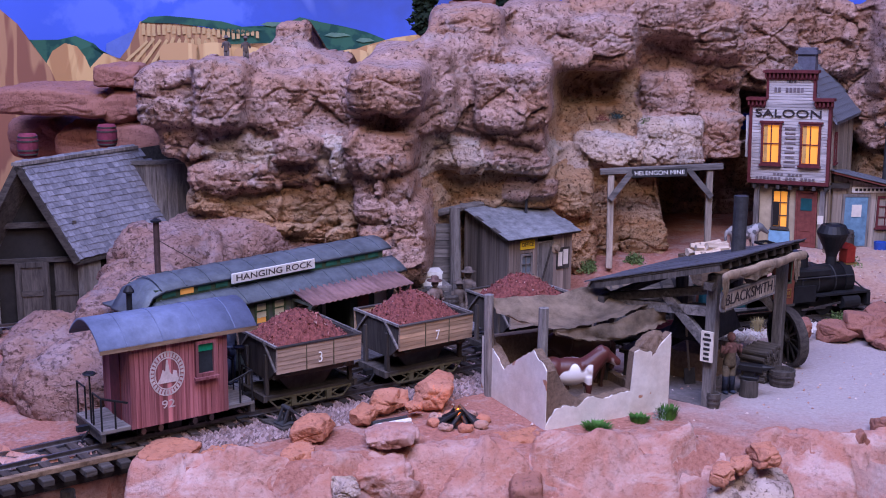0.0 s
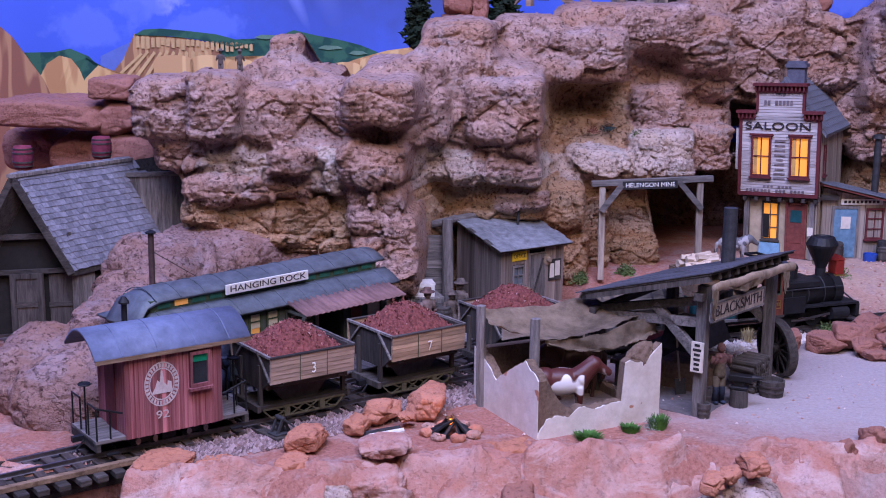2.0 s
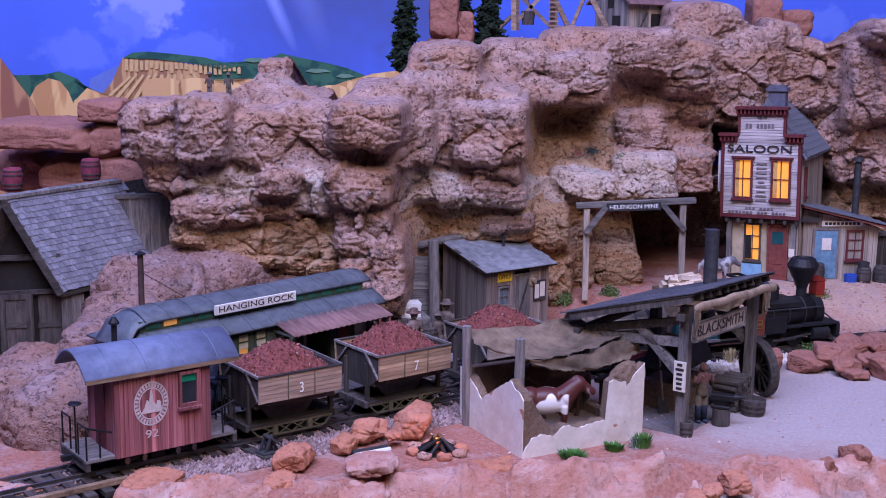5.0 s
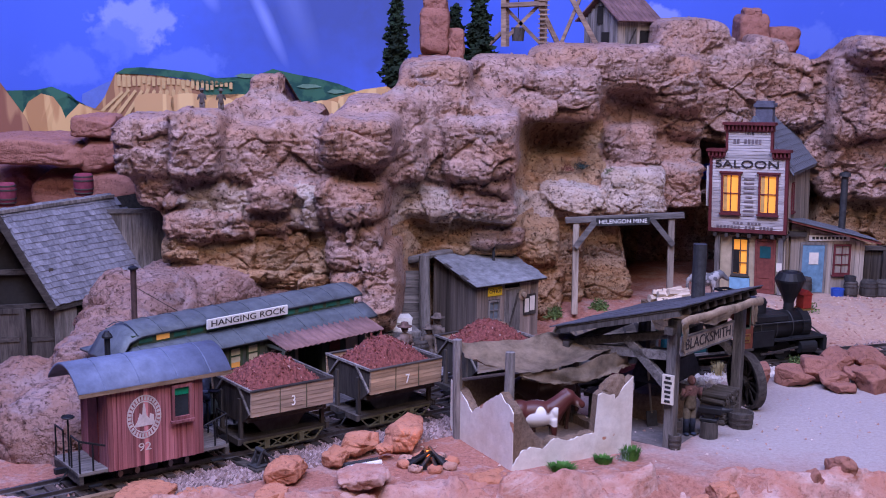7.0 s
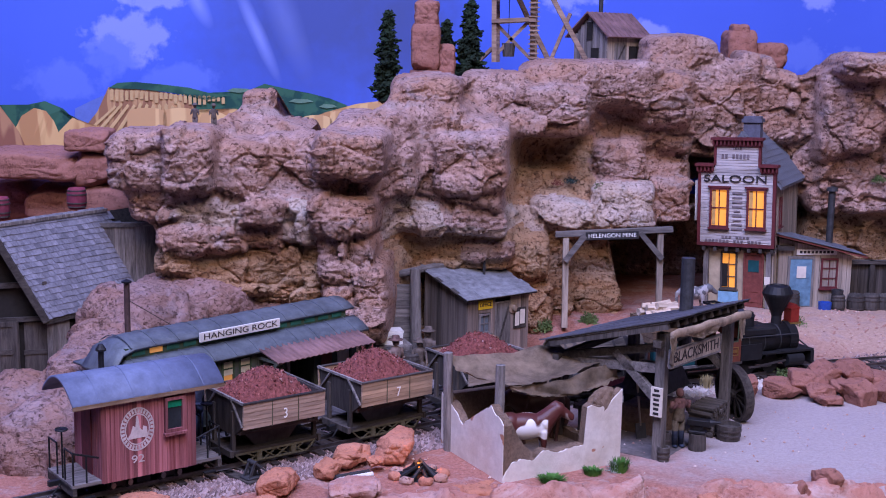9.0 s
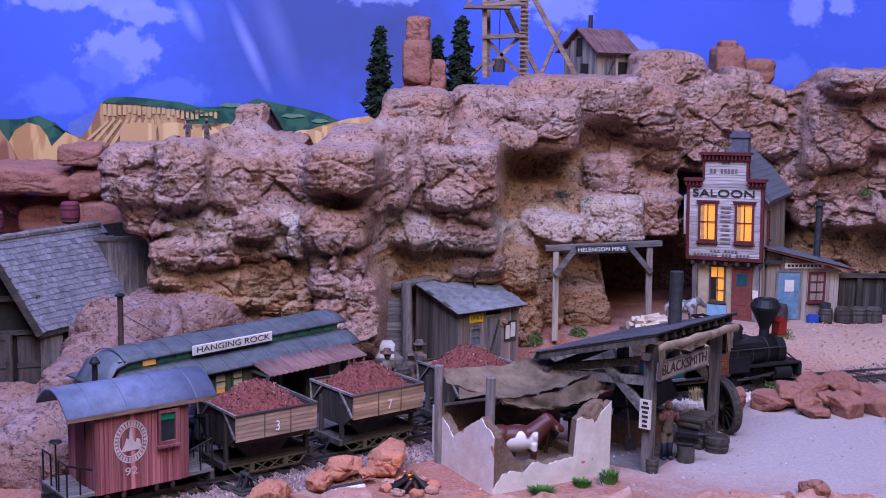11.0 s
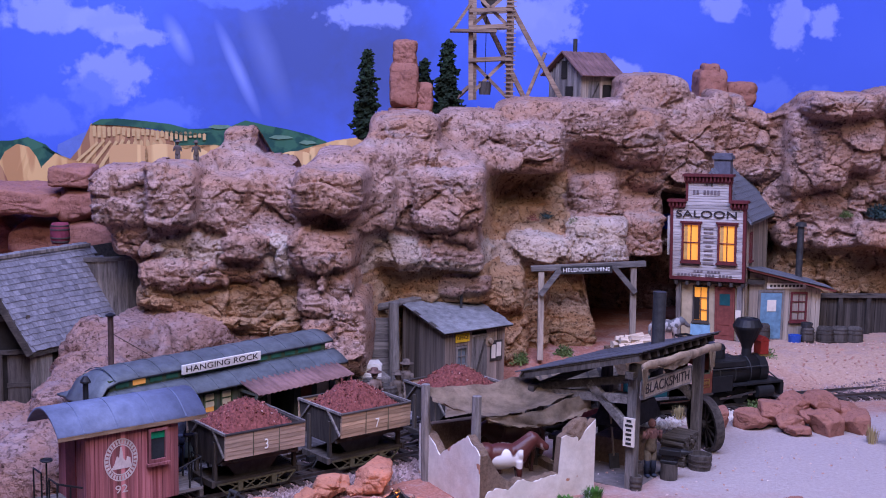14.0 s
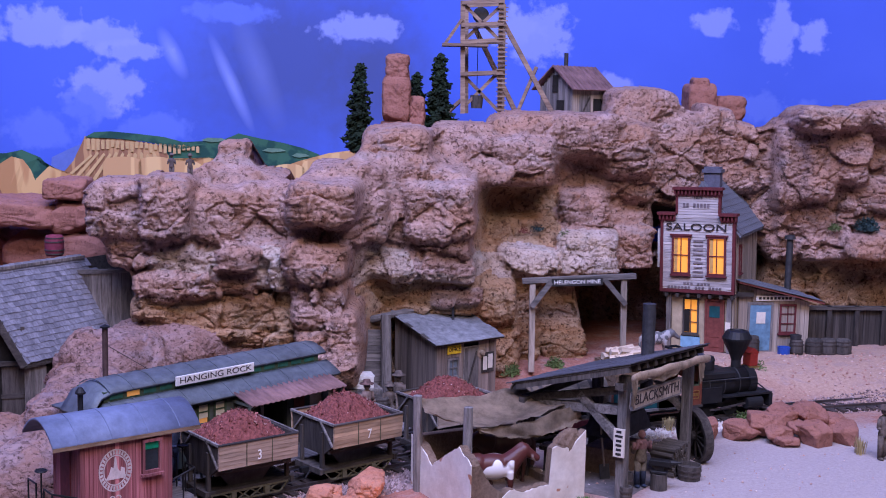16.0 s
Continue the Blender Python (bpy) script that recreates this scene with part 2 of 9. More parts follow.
# ---- ground ----
def smooth(a, b, v):
    t = min(1.0, max(0.0, (v - a) / (b - a)))
    return t * t * (3 - 2 * t)


def spline(points, step=0.5):
    """Evenly spaced places along a smooth curve through the points."""
    pts = [Vector((*p, 0)) for p in points]
    pts = [2 * pts[0] - pts[1], *pts, 2 * pts[-1] - pts[-2]]
    raw = []
    for a, b, c, d in zip(pts, pts[1:], pts[2:], pts[3:]):
        for k in range(40):
            t = k / 40
            raw.append(0.5 * (2 * b + (c - a) * t + (2 * a - 5 * b + 4 * c - d) * t * t + (3 * b - a - 3 * c + d) * t ** 3))
    raw.append(pts[-2])
    out, left = [raw[0]], step
    for a, b in zip(raw, raw[1:]):
        seg = (b - a).length
        while left <= seg:
            out.append(a + (b - a) * (left / seg))
            left += step
        left -= seg
    return out


MAIN = spline([(-40, 42), (-31, 49.2), (-23.1, 55.6), (-16, 61.4), (-6.2, 69.1), (-1.1, 73.2), (5.5, 78), (12.5, 82), (20, 85.5), (27.5, 88.5), (38, 91.8), (52, 95)], 0.25)


def edge_y(x):
    """Where the table top ends in front and the rock face falls away."""
    e = 56.2 + 1.4 * smooth(-15, -8, x) + 2.2 * smooth(-8, -4, x) + 2.6 * smooth(0, 14, x) + 1.6 * smooth(14, 32, x)
    return e + 0.5 * noise.noise((x * 0.3, 3, 0))


def ground_z(x, y):
    z = 2.0 * smooth(89, 99, y) * smooth(2, 9, x + (y - 90) * 0.2)
    z += 0.25 * noise.noise((x * 0.3, y * 0.3, 0)) * smooth(90, 94, y)
    d = edge_y(x) - y
    if d > 0:
        z -= d * 1.15 + 0.5 * noise.noise((x * 0.5, y * 0.5, 4)) * min(1, d)
    if x < -16.8:
        z -= 7 * smooth(-16.8, -18.2, x) * smooth(0.4, -0.3, y - (0.8 * x + 72.6))
    return z


def make_ground():
    bm = bmesh.new()
    xs = [-75 + 0.5 * k for k in range(301)]
    ys = [44 + 0.5 * k for k in range(200)]
    grid = [[bm.verts.new((x, y, ground_z(x, y) + 0.05 * noise.noise((x, y, 1)))) for x in xs] for y in ys]
    for r0, r1 in zip(grid, grid[1:]):
        for k in range(len(xs) - 1):
            bm.faces.new((r0[k], r0[k + 1], r1[k + 1], r1[k]))
    m, nt, b = node_mat("red_soil", 0.95)
    v = coords(nt, world_space=True)
    big, fine = noise_tex(nt, v, 16, 5, 0.6, 0.5), noise_tex(nt, v, 420, 7, 0.75)
    soil = ramp(nt, fine, [(0.3, (0.18, 0.07, 0.055)), (0.5, (0.34, 0.145, 0.105)), (0.7, (0.45, 0.22, 0.17))])
    dust = ramp(nt, fine, [(0.3, (0.34, 0.28, 0.27)), (0.5, (0.41, 0.345, 0.335)), (0.7, (0.47, 0.41, 0.40))])
    # pale dust on the street in front of the smithy, centred by distance
    sep = nt.nodes.new("ShaderNodeVectorMath")
    sep.operation = "DISTANCE"
    mp = nt.nodes.new("ShaderNodeMapping")
    nt.links.new(v, mp.inputs["Vector"])
    mp.inputs["Scale"].default_value = (0.75, 1.15, 0)
    nt.links.new(mp.outputs["Vector"], sep.inputs[0])
    sep.inputs[1].default_value = (0.27 * 0.75, 0.74 * 1.15, 0)
    mm = nt.nodes.new("ShaderNodeMath")
    mm.operation = "MULTIPLY_ADD"
    nt.links.new(big, mm.inputs[0])
    mm.inputs[1].default_value = 0.14
    nt.links.new(sep.outputs["Value"], mm.inputs[2])
    fac = ramp(nt, mm.outputs[0], [(0.17, (1, 1, 1)), (0.235, (0.0, 0.0, 0.0))])
    # thinner dust on the slope below the saloon
    far = nt.nodes.new("ShaderNodeVectorMath")
    far.operation = "DISTANCE"
    nt.links.new(mp.outputs["Vector"], far.inputs[0])
    far.inputs[1].default_value = (0.36 * 0.75, 0.98 * 1.15, 0)
    mf = nt.nodes.new("ShaderNodeMath")
    mf.operation = "MULTIPLY_ADD"
    nt.links.new(big, mf.inputs[0])
    mf.inputs[1].default_value = 0.16
    nt.links.new(far.outputs["Value"], mf.inputs[2])
    fac2 = ramp(nt, mf.outputs[0], [(0.15, (0.95, 0.95, 0.95)), (0.25, (0.0, 0.0, 0.0))])
    light_soil = ramp(nt, fine, [(0.3, (0.36, 0.22, 0.165)), (0.5, (0.47, 0.31, 0.235)), (0.7, (0.55, 0.39, 0.31))])
    col = mix(nt, fac2, soil, light_soil)
    patch = ramp(nt, noise_tex(nt, v, 55, 6, 0.7, 0.4), [(0.50, (0, 0, 0)), (0.62, (0.65, 0.65, 0.65))])
    col = mix(nt, patch, col, mix(nt, 0.6, soil, dust))
    nt.links.new(mix(nt, fac, col, dust), b.inputs["Base Color"])
    marks = mix(nt, 0.5, fine, noise_tex(nt, v, 130, 5, 0.65))
    bump(nt, b, marks, 0.8, 0.0022)
    ob = link_mesh("ground", bm, m, None, True)
    tagged(ob, "red desert soil with pale dusty street", "ground", kind="structure")


make_ground()


def make_rock_edge():
    """The broken rock along the front rim, laid over the slope."""
    bm = bmesh.new()
    xs = [-30 + 0.2 * k for k in range(400)]
    ys = [49 + 0.2 * k for k in range(85)]
    rows = []
    for y in ys:
        row = []
        for x in xs:
            f = smooth(-2.4, 0.8, edge_y(x) - y + 0.8 * noise.noise((x * 0.35, y * 0.35, 9)))
            q = Vector((x, y, 0)) + noise.noise_vector((x * 0.6, y * 0.6, 2)) * 0.5
            g = Vector((q.x * 0.30, q.y * 0.42, 0))
            (d1, d2, _, _), (site, _, _, _) = noise.voronoi(g)
            tilt = noise.cell_vector(site * 7.3) * 2 - Vector((1, 1, 1))
            s = noise.cell(site * 5.7) * 0.55 + tilt.dot(g - site) * 0.9 - 0.25 * max(0.0, 1 - (d2 - d1) / 0.06)
            g = Vector((q.x * 1.1, q.y * 1.3, 3))
            (d1, d2, _, _), (site, _, _, _) = noise.voronoi(g)
            tilt = noise.cell_vector(site * 7.3) * 2 - Vector((1, 1, 1))
            s += noise.cell(site * 5.7) * 0.10 + tilt.dot(g - site) * 0.16 + 0.12 * noise.noise((x * 2.3, y * 2.3, 1)) + 0.06 * noise.noise((x * 5, y * 5, 1))
            row.append(bm.verts.new((x, y, ground_z(x, y) + f * (0.34 + s) - 0.10 * (1 - f))))
        rows.append(row)
    for r0, r1 in zip(rows, rows[1:]):
        for k in range(len(xs) - 1):
            bm.faces.new((r0[k], r0[k + 1], r1[k + 1], r1[k]))
    tagged(link_mesh("rock_rim", bm, EDGE, None, True), "broken pink rock face along the table's front rim", "rock face", kind="structure")


make_rock_edge()

# ---- painted backdrop ----
WALL = [(-75, 70), (-55, 98), (-38, 112), (-15, 121), (10, 126), (40, 130), (80, 128)]


def wall_y(x):
    for (xa, ya), (xb, yb) in zip(WALL, WALL[1:]):
        if xa <= x <= xb:
            return ya + (yb - ya) * (x - xa) / (xb - xa)
    return 128.0


def make_backdrop():
    m, nt, b = node_mat("painted_sky", 0.9)
    v = coords(nt, world_space=True)
    n = noise_tex(nt, v, 4.0, 4, 0.5)
    edge = noise_tex(nt, v, 60, 4, 0.55)
    col = ramp(nt, n, [(0.3, (0.05, 0.10, 0.48)), (0.7, (0.07, 0.13, 0.56))])

    def spot(x, z, rx, rz, lean=0.0):
        """1 at the middle of an ellipse on the wall, 0 at its rim, with a ragged edge."""
        mp = nt.nodes.new("ShaderNodeMapping")
        mp.vector_type = "TEXTURE"
        mp.inputs["Location"].default_value = (x * CM, 1.2, z * CM)
        mp.inputs["Rotation"].default_value = (0, radians(lean), 0)
        mp.inputs["Scale"].default_value = (rx * CM, 9, rz * CM)
        nt.links.new(v, mp.inputs["Vector"])
        ln = nt.nodes.new("ShaderNodeVectorMath")
        ln.operation = "LENGTH"
        nt.links.new(mp.outputs["Vector"], ln.inputs[0])
        return ln.outputs["Value"]

    def shifted(value, amount):
        half = nt.nodes.new("ShaderNodeMath")
        half.operation = "MULTIPLY"
        nt.links.new(value, half.inputs[0])
        half.inputs[1].default_value = 0.4
        mm = nt.nodes.new("ShaderNodeMath")
        mm.operation = "MULTIPLY_ADD"
        nt.links.new(edge, mm.inputs[0])
        mm.inputs[1].default_value = amount * 0.4
        nt.links.new(half.outputs[0], mm.inputs[2])
        return mm.outputs[0]
    # darker rain haze with lighter shafts
    for x, z, rx, rz, lean in ((-14, 27, 14, 13, -14), (-5, 25, 7, 10, 0)):
        f = ramp(nt, shifted(spot(x, z, rx, rz, lean), 0.5), [(0.2, (0.8, 0.8, 0.8)), (0.5, (0, 0, 0))])
        col = mix(nt, f, col, (0.055, 0.075, 0.20))
    for x, z, rx, rz, lean in ((-19.5, 24.5, 0.75, 5.6, -23), (-24.9, 27.3, 0.9, 2.8, -26), (-17.0, 26.0, 1.6, 7.0, -20)):
        f = ramp(nt, shifted(spot(x, z, rx, rz, lean), 0.3), [(0.12, (0.8, 0.8, 0.8) if rx < 1 else (0.3, 0.3, 0.3)), (0.46, (0, 0, 0))])
        col = mix(nt, f, col, (0.20, 0.26, 0.62))
    white, soft = (0.22, 0.27, 0.62), (0.10, 0.16, 0.55)
    for x, z, rx, rz, tone in CLOUDS:
        f = ramp(nt, shifted(spot(x, z, rx * 1.25, rz * 1.3), 2.0), [(0.66, (0.85, 0.85, 0.85)), (0.80, (0, 0, 0))])
        col = mix(nt, f, col, white if tone else soft)
    nt.links.new(col, b.inputs["Base Color"])
    bm = bmesh.new()
    line = spline(WALL, 2.0)
    line = [Vector((p.x, wall_y(p.x), 0)) for p in line]
    lo = [bm.verts.new((p.x, p.y, -8)) for p in line]
    hi = [bm.verts.new((p.x, p.y, 75)) for p in line]
    lo2 = [bm.verts.new((p.x, p.y + 1, -8)) for p in line]
    hi2 = [bm.verts.new((p.x, p.y + 1, 75)) for p in line]
    for k in range(len(line) - 1):
        bm.faces.new((lo[k], lo[k + 1], hi[k + 1], hi[k]))
        bm.faces.new((lo2[k + 1], lo2[k], hi2[k], hi2[k + 1]))
        bm.faces.new((hi[k], hi[k + 1], hi2[k + 1], hi2[k]))
    ob = link_mesh("backdrop", bm, m, None, True)
    tagged(ob, "curved wall painted as a blue sky with clouds", "backdrop", kind="structure")
    return ob


CLOUDS = [
    (-36.1, 29.2, 3.5, 1.6, 1), (-31.1, 28.7, 2.9, 1.2, 1), (-28.7, 27.4, 2.9, 0.8, 1), (-30.9, 23.7, 2.9, 2.3, 1), (-32.4, 21.9, 2.0, 1.5, 0),
    (-36.2, 19.7, 2.6, 1.7, 0), (-26.6, 19.8, 2.6, 1.5, 0), (-6.8, 30.2, 3.8, 1.2, 1), (11.1, 30.2, 3.5, 2.9, 1), (19.0, 25.4, 2.6, 1.0, 1),
    (30.3, 32.1, 2.0, 1.2, 1), (37.5, 30.9, 1.6, 3.2, 1), (41.2, 30.9, 1.6, 1.5, 1), (36.1, 23.1, 2.3, 1.3, 0), (40.8, 22.6, 2.0, 1.2, 0),
    (7.5, 30.9, 3.5, 1.7, 1), (-19.4, 31.4, 3.5, 0.9, 0)]
backdrop = make_backdrop()


def painted_rock(name, light, dark, scale=60):
    m, nt, b = node_mat(name, 0.9)
    v = coords(nt, (1, 1, 0.12), world_space=True)
    n = noise_tex(nt, v, scale, 2, 0.4, 0.2)
    nt.links.new(ramp(nt, n, [(0.43, dark), (0.47, light), (0.56, light), (0.60, dark)]), b.inputs["Base Color"])
    return m


P_TAN = painted_rock("mural_tan", (0.50, 0.30, 0.14), (0.30, 0.15, 0.08), 130)
P_PEACH = painted_rock("mural_peach", (0.66, 0.42, 0.18), (0.50, 0.27, 0.115), 60)
P_ORANGE = painted_rock("mural_orange", (0.46, 0.25, 0.13), (0.28, 0.12, 0.075), 60)
P_GREEN, _nt, _b = node_mat("mural_green", 0.9)
_nt.links.new(ramp(_nt, noise_tex(_nt, coords(_nt, world_space=True), 60, 3, 0.5), [(0.46, (0.018, 0.075, 0.06)), (0.54, (0.04, 0.13, 0.08))]), _b.inputs["Base Color"])
P_HAZE = plain_mat("mural_haze", (0.12, 0.18, 0.50), 0.9, vary=0.08)


def mural(name, pts, mat, layer):
    """A shape of the mural, laid on the curved wall."""
    bm = bmesh.new()
    off = 0.25 + 0.12 * layer
    bm.faces.new([bm.verts.new((x, 0, z)) for x, z in pts])
    bmesh.ops.triangulate(bm, faces=bm.faces[:])
    bmesh.ops.subdivide_edges(bm, edges=bm.edges[:], cuts=3, use_grid_fill=True)
    for v in bm.verts:
        v.co.y = wall_y(v.co.x) - off
    part(name, bm, mat, backdrop)


mural("painted_haze", [(-35.4, 17.2), (-33.9, 18.0), (-32.2, 18.8), (-31.3, 14), (-35.6, 14)], P_HAZE, 0)
mural("painted_hill", [(-26.0, 18.6), (-20.4, 18.9), (-18.8, 19.6), (-16.7, 19.1), (-14.6, 18.7), (-12.6, 18.2), (-11.1, 17.6), (-9.5, 16.5), (-18, 14), (-26, 14)], P_GREEN, 1)
mural("painted_mesa", [(-32.5, 19.2), (-28.6, 18.9), (-26.0, 18.4), (-25.2, 17.4), (-25.1, 14.6), (-35.2, 14.7), (-34.5, 15.6), (-33.5, 16.9)], P_TAN, 2)
# pale columns of the mesa's rim and the ribs of scree beneath them
P_SAND = plain_mat("mural_sand", (0.60, 0.41, 0.19), 0.9, vary=0.12)
P_OLIVE = plain_mat("mural_olive", (0.14, 0.26, 0.18), 0.9, vary=0.2)
r4 = random.Random(5)
for k in range(24):
    cx = -32.2 + 0.42 * k
    top = 19.05 - 0.03 * k + r4.uniform(-0.05, 0.05)
    low = top - r4.uniform(0.75, 1.2) + 0.015 * k
    mural("painted_column", [(cx - 0.13, low), (cx + 0.13, low), (cx + 0.15, top - 0.12), (cx, top), (cx - 0.15, top - 0.12)], P_SAND, 3)
for k in range(11):
    cx, bx = -32.0 + 0.55 * k, -34.4 + 0.86 * k
    top = 17.7 + r4.uniform(-0.15, 0.15)
    mural("painted_rib", [(bx - 0.16, 15.0), (bx + 0.22, 15.0), (cx + 0.16, top - 0.2), (cx, top), (cx - 0.14, top - 0.2)], P_SAND, 3)
P_BUTTRESS = painted_rock("mural_buttress", (0.74, 0.50, 0.23), (0.58, 0.35, 0.16), 45)
for cx, top, w in ((-29.2, 17.3, 1.7), (-26.3, 17.3, 1.5), (-23.4, 16.9, 1.2), (-21.2, 16.7, 1.1), (-13.9, 16.6, 1.5), (-11.2, 17.1, 1.4), (-8.4, 17.8, 1.8), (-5.6, 18.1, 1.9)):
    arch = [(cx + w * math.cos(0.1 + 2.94 * k / 12) * (1 + 0.05 * math.sin(k * 2.1)), top - 0.75 + 0.75 * math.sin(0.1 + 2.94 * k / 12) ** 0.6) for k in range(13)]
    mural("painted_buttress", [(cx - w, 13.5), (cx + w, 13.5), *arch], P_BUTTRESS, 5)
for cx, cz, w in ((-21, 19.0, 1.3), (-18.5, 18.2, 1.5), (-15.4, 18.0, 1.2), (-12.8, 17.5, 0.9), (-19.6, 17.4, 0.9), (-23.6, 18.2, 0.8)):
    mural("painted_clearing", [(cx - w, cz - 0.1), (cx - 0.2 * w, cz - 0.28), (cx + w, cz - 0.12), (cx + 0.5 * w, cz + 0.12), (cx - 0.5 * w, cz + 0.16)], P_OLIVE, 2)
mural("painted_scrub", [(-32.5, 19.1), (-31.7, 19.6), (-30.3, 19.7), (-28.1, 19.5), (-25.6, 19.2), (-23.8, 18.7), (-22, 18.5), (-24, 18.0), (-27, 18.7), (-29.5, 19.0)], P_GREEN, 3)
mural("painted_cliff", [(-30.3, 16.5), (-28.6, 17.0), (-25.6, 17.1), (-23.5, 16.6), (-21.5, 17.2), (-20.4, 16.6), (-18.5, 16.5), (-16.5, 15.6), (-16.5, 13.0), (-30.3, 13.0)], P_PEACH, 3)
mural("painted_cliff", [(-17.7, 15.5), (-15.1, 16.1), (-12.9, 16.9), (-10.1, 17.7), (-7.3, 18.1), (-4.1, 17.9), (-4.1, 13), (-17.7, 13)], P_PEACH, 4)
mural("painted_scrub", [(-41.5, 17.6), (-39.0, 17.6), (-37.8, 17.9), (-36.3, 17.2), (-34.9, 15.6), (-32.5, 14.6), (-30.0, 14.2), (-30.0, 11), (-41.5, 11)], P_GREEN, 2)
mural("painted_cliff", [(-37.3, 13.2), (-36.6, 15.2), (-35.5, 16.4), (-34.4, 15.8), (-33.0, 15.4), (-31.5, 14.4), (-31.5, 8), (-37.3, 8)], P_PEACH, 4)
mural("painted_cliff", [(-40.4, 14.3), (-39.4, 16.6), (-38.5, 17.3), (-37.6, 17.0), (-37.0, 16.1), (-36.3, 14.1), (-36.0, 8), (-40.4, 8)], P_PEACH, 5)
mural("painted_cliff", [(-60, 24), (-52, 23), (-45.2, 21.9), (-43.0, 20.6), (-41.6, 19.0), (-40.7, 17.2), (-39.6, 15.2), (-38.6, 12.0), (-38.3, 4), (-60, 4)], P_ORANGE, 6)

# ---- cliffs ----
cliff = thing("cliff", 0, 0, 0, 0, "pink and tan carved rock cliff with ledges and overhangs", "cliff", kind="structure")
rock_count = [0]


def boulder(c, r, sq, rough, material, parent=None, name="rock", sub=None, rz=0.0):
    """A weathered block of rock: a rounded box split by joints, with strata and pits."""
    rock_count[0] += 1
    seed = rock_count[0] * 3.71
    bm = bmesh.new()
    bmesh.ops.create_icosphere(bm, subdivisions=sub or (6 if max(r) > 3.3 and rough > 0.6 else 5), radius=1)
    size = (r[0] * r[1] * r[2]) ** (1 / 3)
    turn = Euler((0, 0, radians(rz))).to_matrix()
    cell = 1.6 / (0.6 + 0.4 * size)
    r3 = random.Random(rock_count[0] * 17 + 3)
    cuts = []
    for _ in range(10 if parent is None else 7):
        n = Vector((r3.gauss(0, 1), r3.gauss(0, 1), r3.gauss(0, 1))).normalized()
        cuts.append((n, r3.uniform(0.74, 1.02) if parent is None else r3.uniform(1.08, 1.4)))
    for v in bm.verts:
        d = v.co.normalized()
        k = (abs(d.x) ** sq + abs(d.y) ** sq + abs(d.z) ** sq) ** (-1 / sq)
        # broken faces: the block is cut by random planes
        for n, h in cuts:
            f = d.dot(n)
            if f > 0.05 and k * f > h:
                k = h / f
        p = Vector((d.x * k * r[0], d.y * k * r[1], d.z * k * r[2]))
        q = p + Vector((seed, seed * 0.7, -seed))
        warp = noise.noise_vector(q * 0.8) * 0.35
        w = q + warp
        (d1, d2, _, _), (site, _, _, _) = noise.voronoi(Vector((w.x * 0.42 * cell, w.y * 0.42 * cell, w.z * 0.62 * cell)))
        step = noise.cell(site * 7.3) * 0.30 * min(1.0, size / 3)
        joint = -0.26 * max(0.0, 1 - (d2 - d1) / 0.09)
        big = noise.noise(q * (0.8 / size)) * 0.10 * size
        strata = (abs(noise.noise((w.x * 0.16, w.y * 0.16, w.z * 1.2))) - 0.2) * 0.36
        fine = (noise.turbulence(q * 0.75, 5, True, noise_basis="PERLIN_ORIGINAL", amplitude_scale=0.6, frequency_scale=2.1) - 0.9) * 0.34
        pit = noise.noise(q * 5.5) * 0.06 + noise.noise(q * 11) * 0.045
        v.co = turn @ (p + d * (big + rough * (step + joint + strata + fine + pit - 0.2))) + Vector(c)
    ob = link_mesh(name, bm, material, parent, rough < 0.1)
    ob.data.polygons.foreach_set("use_smooth", [True] * len(ob.data.polygons))
    return ob


MASS, FACE = [], []


def mass(c, r, sq, rough, material, parent=None):
    """One mound of loose rock; all mounds are fused afterwards."""
    if material is RED:
        boulder(c, r, sq, rough, material, parent)
    else:
        MASS.append((c, tuple(1.03 * v for v in r), sq, rough, material))


def lobe(c, r, sq, rough, material):
    """One bulge of the carved cliff face."""
    FACE.append((c, r, 1.45 * sq, rough, material))


# upper shelf over the station
lobe((-21.9, 86.5, 15.1), (2.25, 4.0, 2.11), 3.2, 1.0, ROCK)
lobe((-18.2, 85.0, 15.4), (1.85, 4.0, 2.39), 3.5, 1.0, ROCK)
lobe((-20.1, 87.4, 12.4), (3.17, 4.0, 1.66), 3.0, 1.0, ROCK)
lobe((-19.8, 87.0, 16.2), (2.11, 4.0, 1.25), 2.6, 1.0, ROCK)
lobe((-14.9, 87.0, 14.5), (2.06, 4.0, 2.19), 3.5, 1.0, ROCK)
lobe((-11.8, 88.6, 14.7), (2.16, 4.0, 2.39), 3.5, 1.0, ROCK)
lobe((-14.2, 92.5, 16.9), (3.42, 4.0, 1.13), 2.2, 0.8, ROCK)
lobe((-14.8, 92.2, 18.2), (1.29, 2.2, 1.80), 4.0, 0.8, ROCK)
lobe((-7.3, 85.3, 15.8), (2.57, 4.0, 1.76), 3.6, 1.0, ROCK)
lobe((-7.0, 88.5, 13.3), (2.47, 4.0, 1.08), 3.0, 1.0, ROCK)
lobe((-4.1, 91.0, 14.5), (1.44, 4.0, 2.10), 3.2, 1.0, ROCK)
lobe((-2.1, 93.0, 14.0), (0.98, 3.0, 1.79), 3.0, 1.0, ROCK)
lobe((0.2, 92.0, 14.8), (1.92, 4.0, 2.40), 3.5, 1.0, ROCK)
lobe((2.5, 91.6, 15.0), (1.55, 4.0, 2.30), 3.5, 1.0, ROCK)
lobe((-6.0, 92.5, 17.0), (2.98, 5.0, 1.66), 2.4, 1.0, ROCK)
lobe((-2.3, 95.0, 17.2), (3.49, 5.0, 1.96), 2.6, 1.0, ROCK)
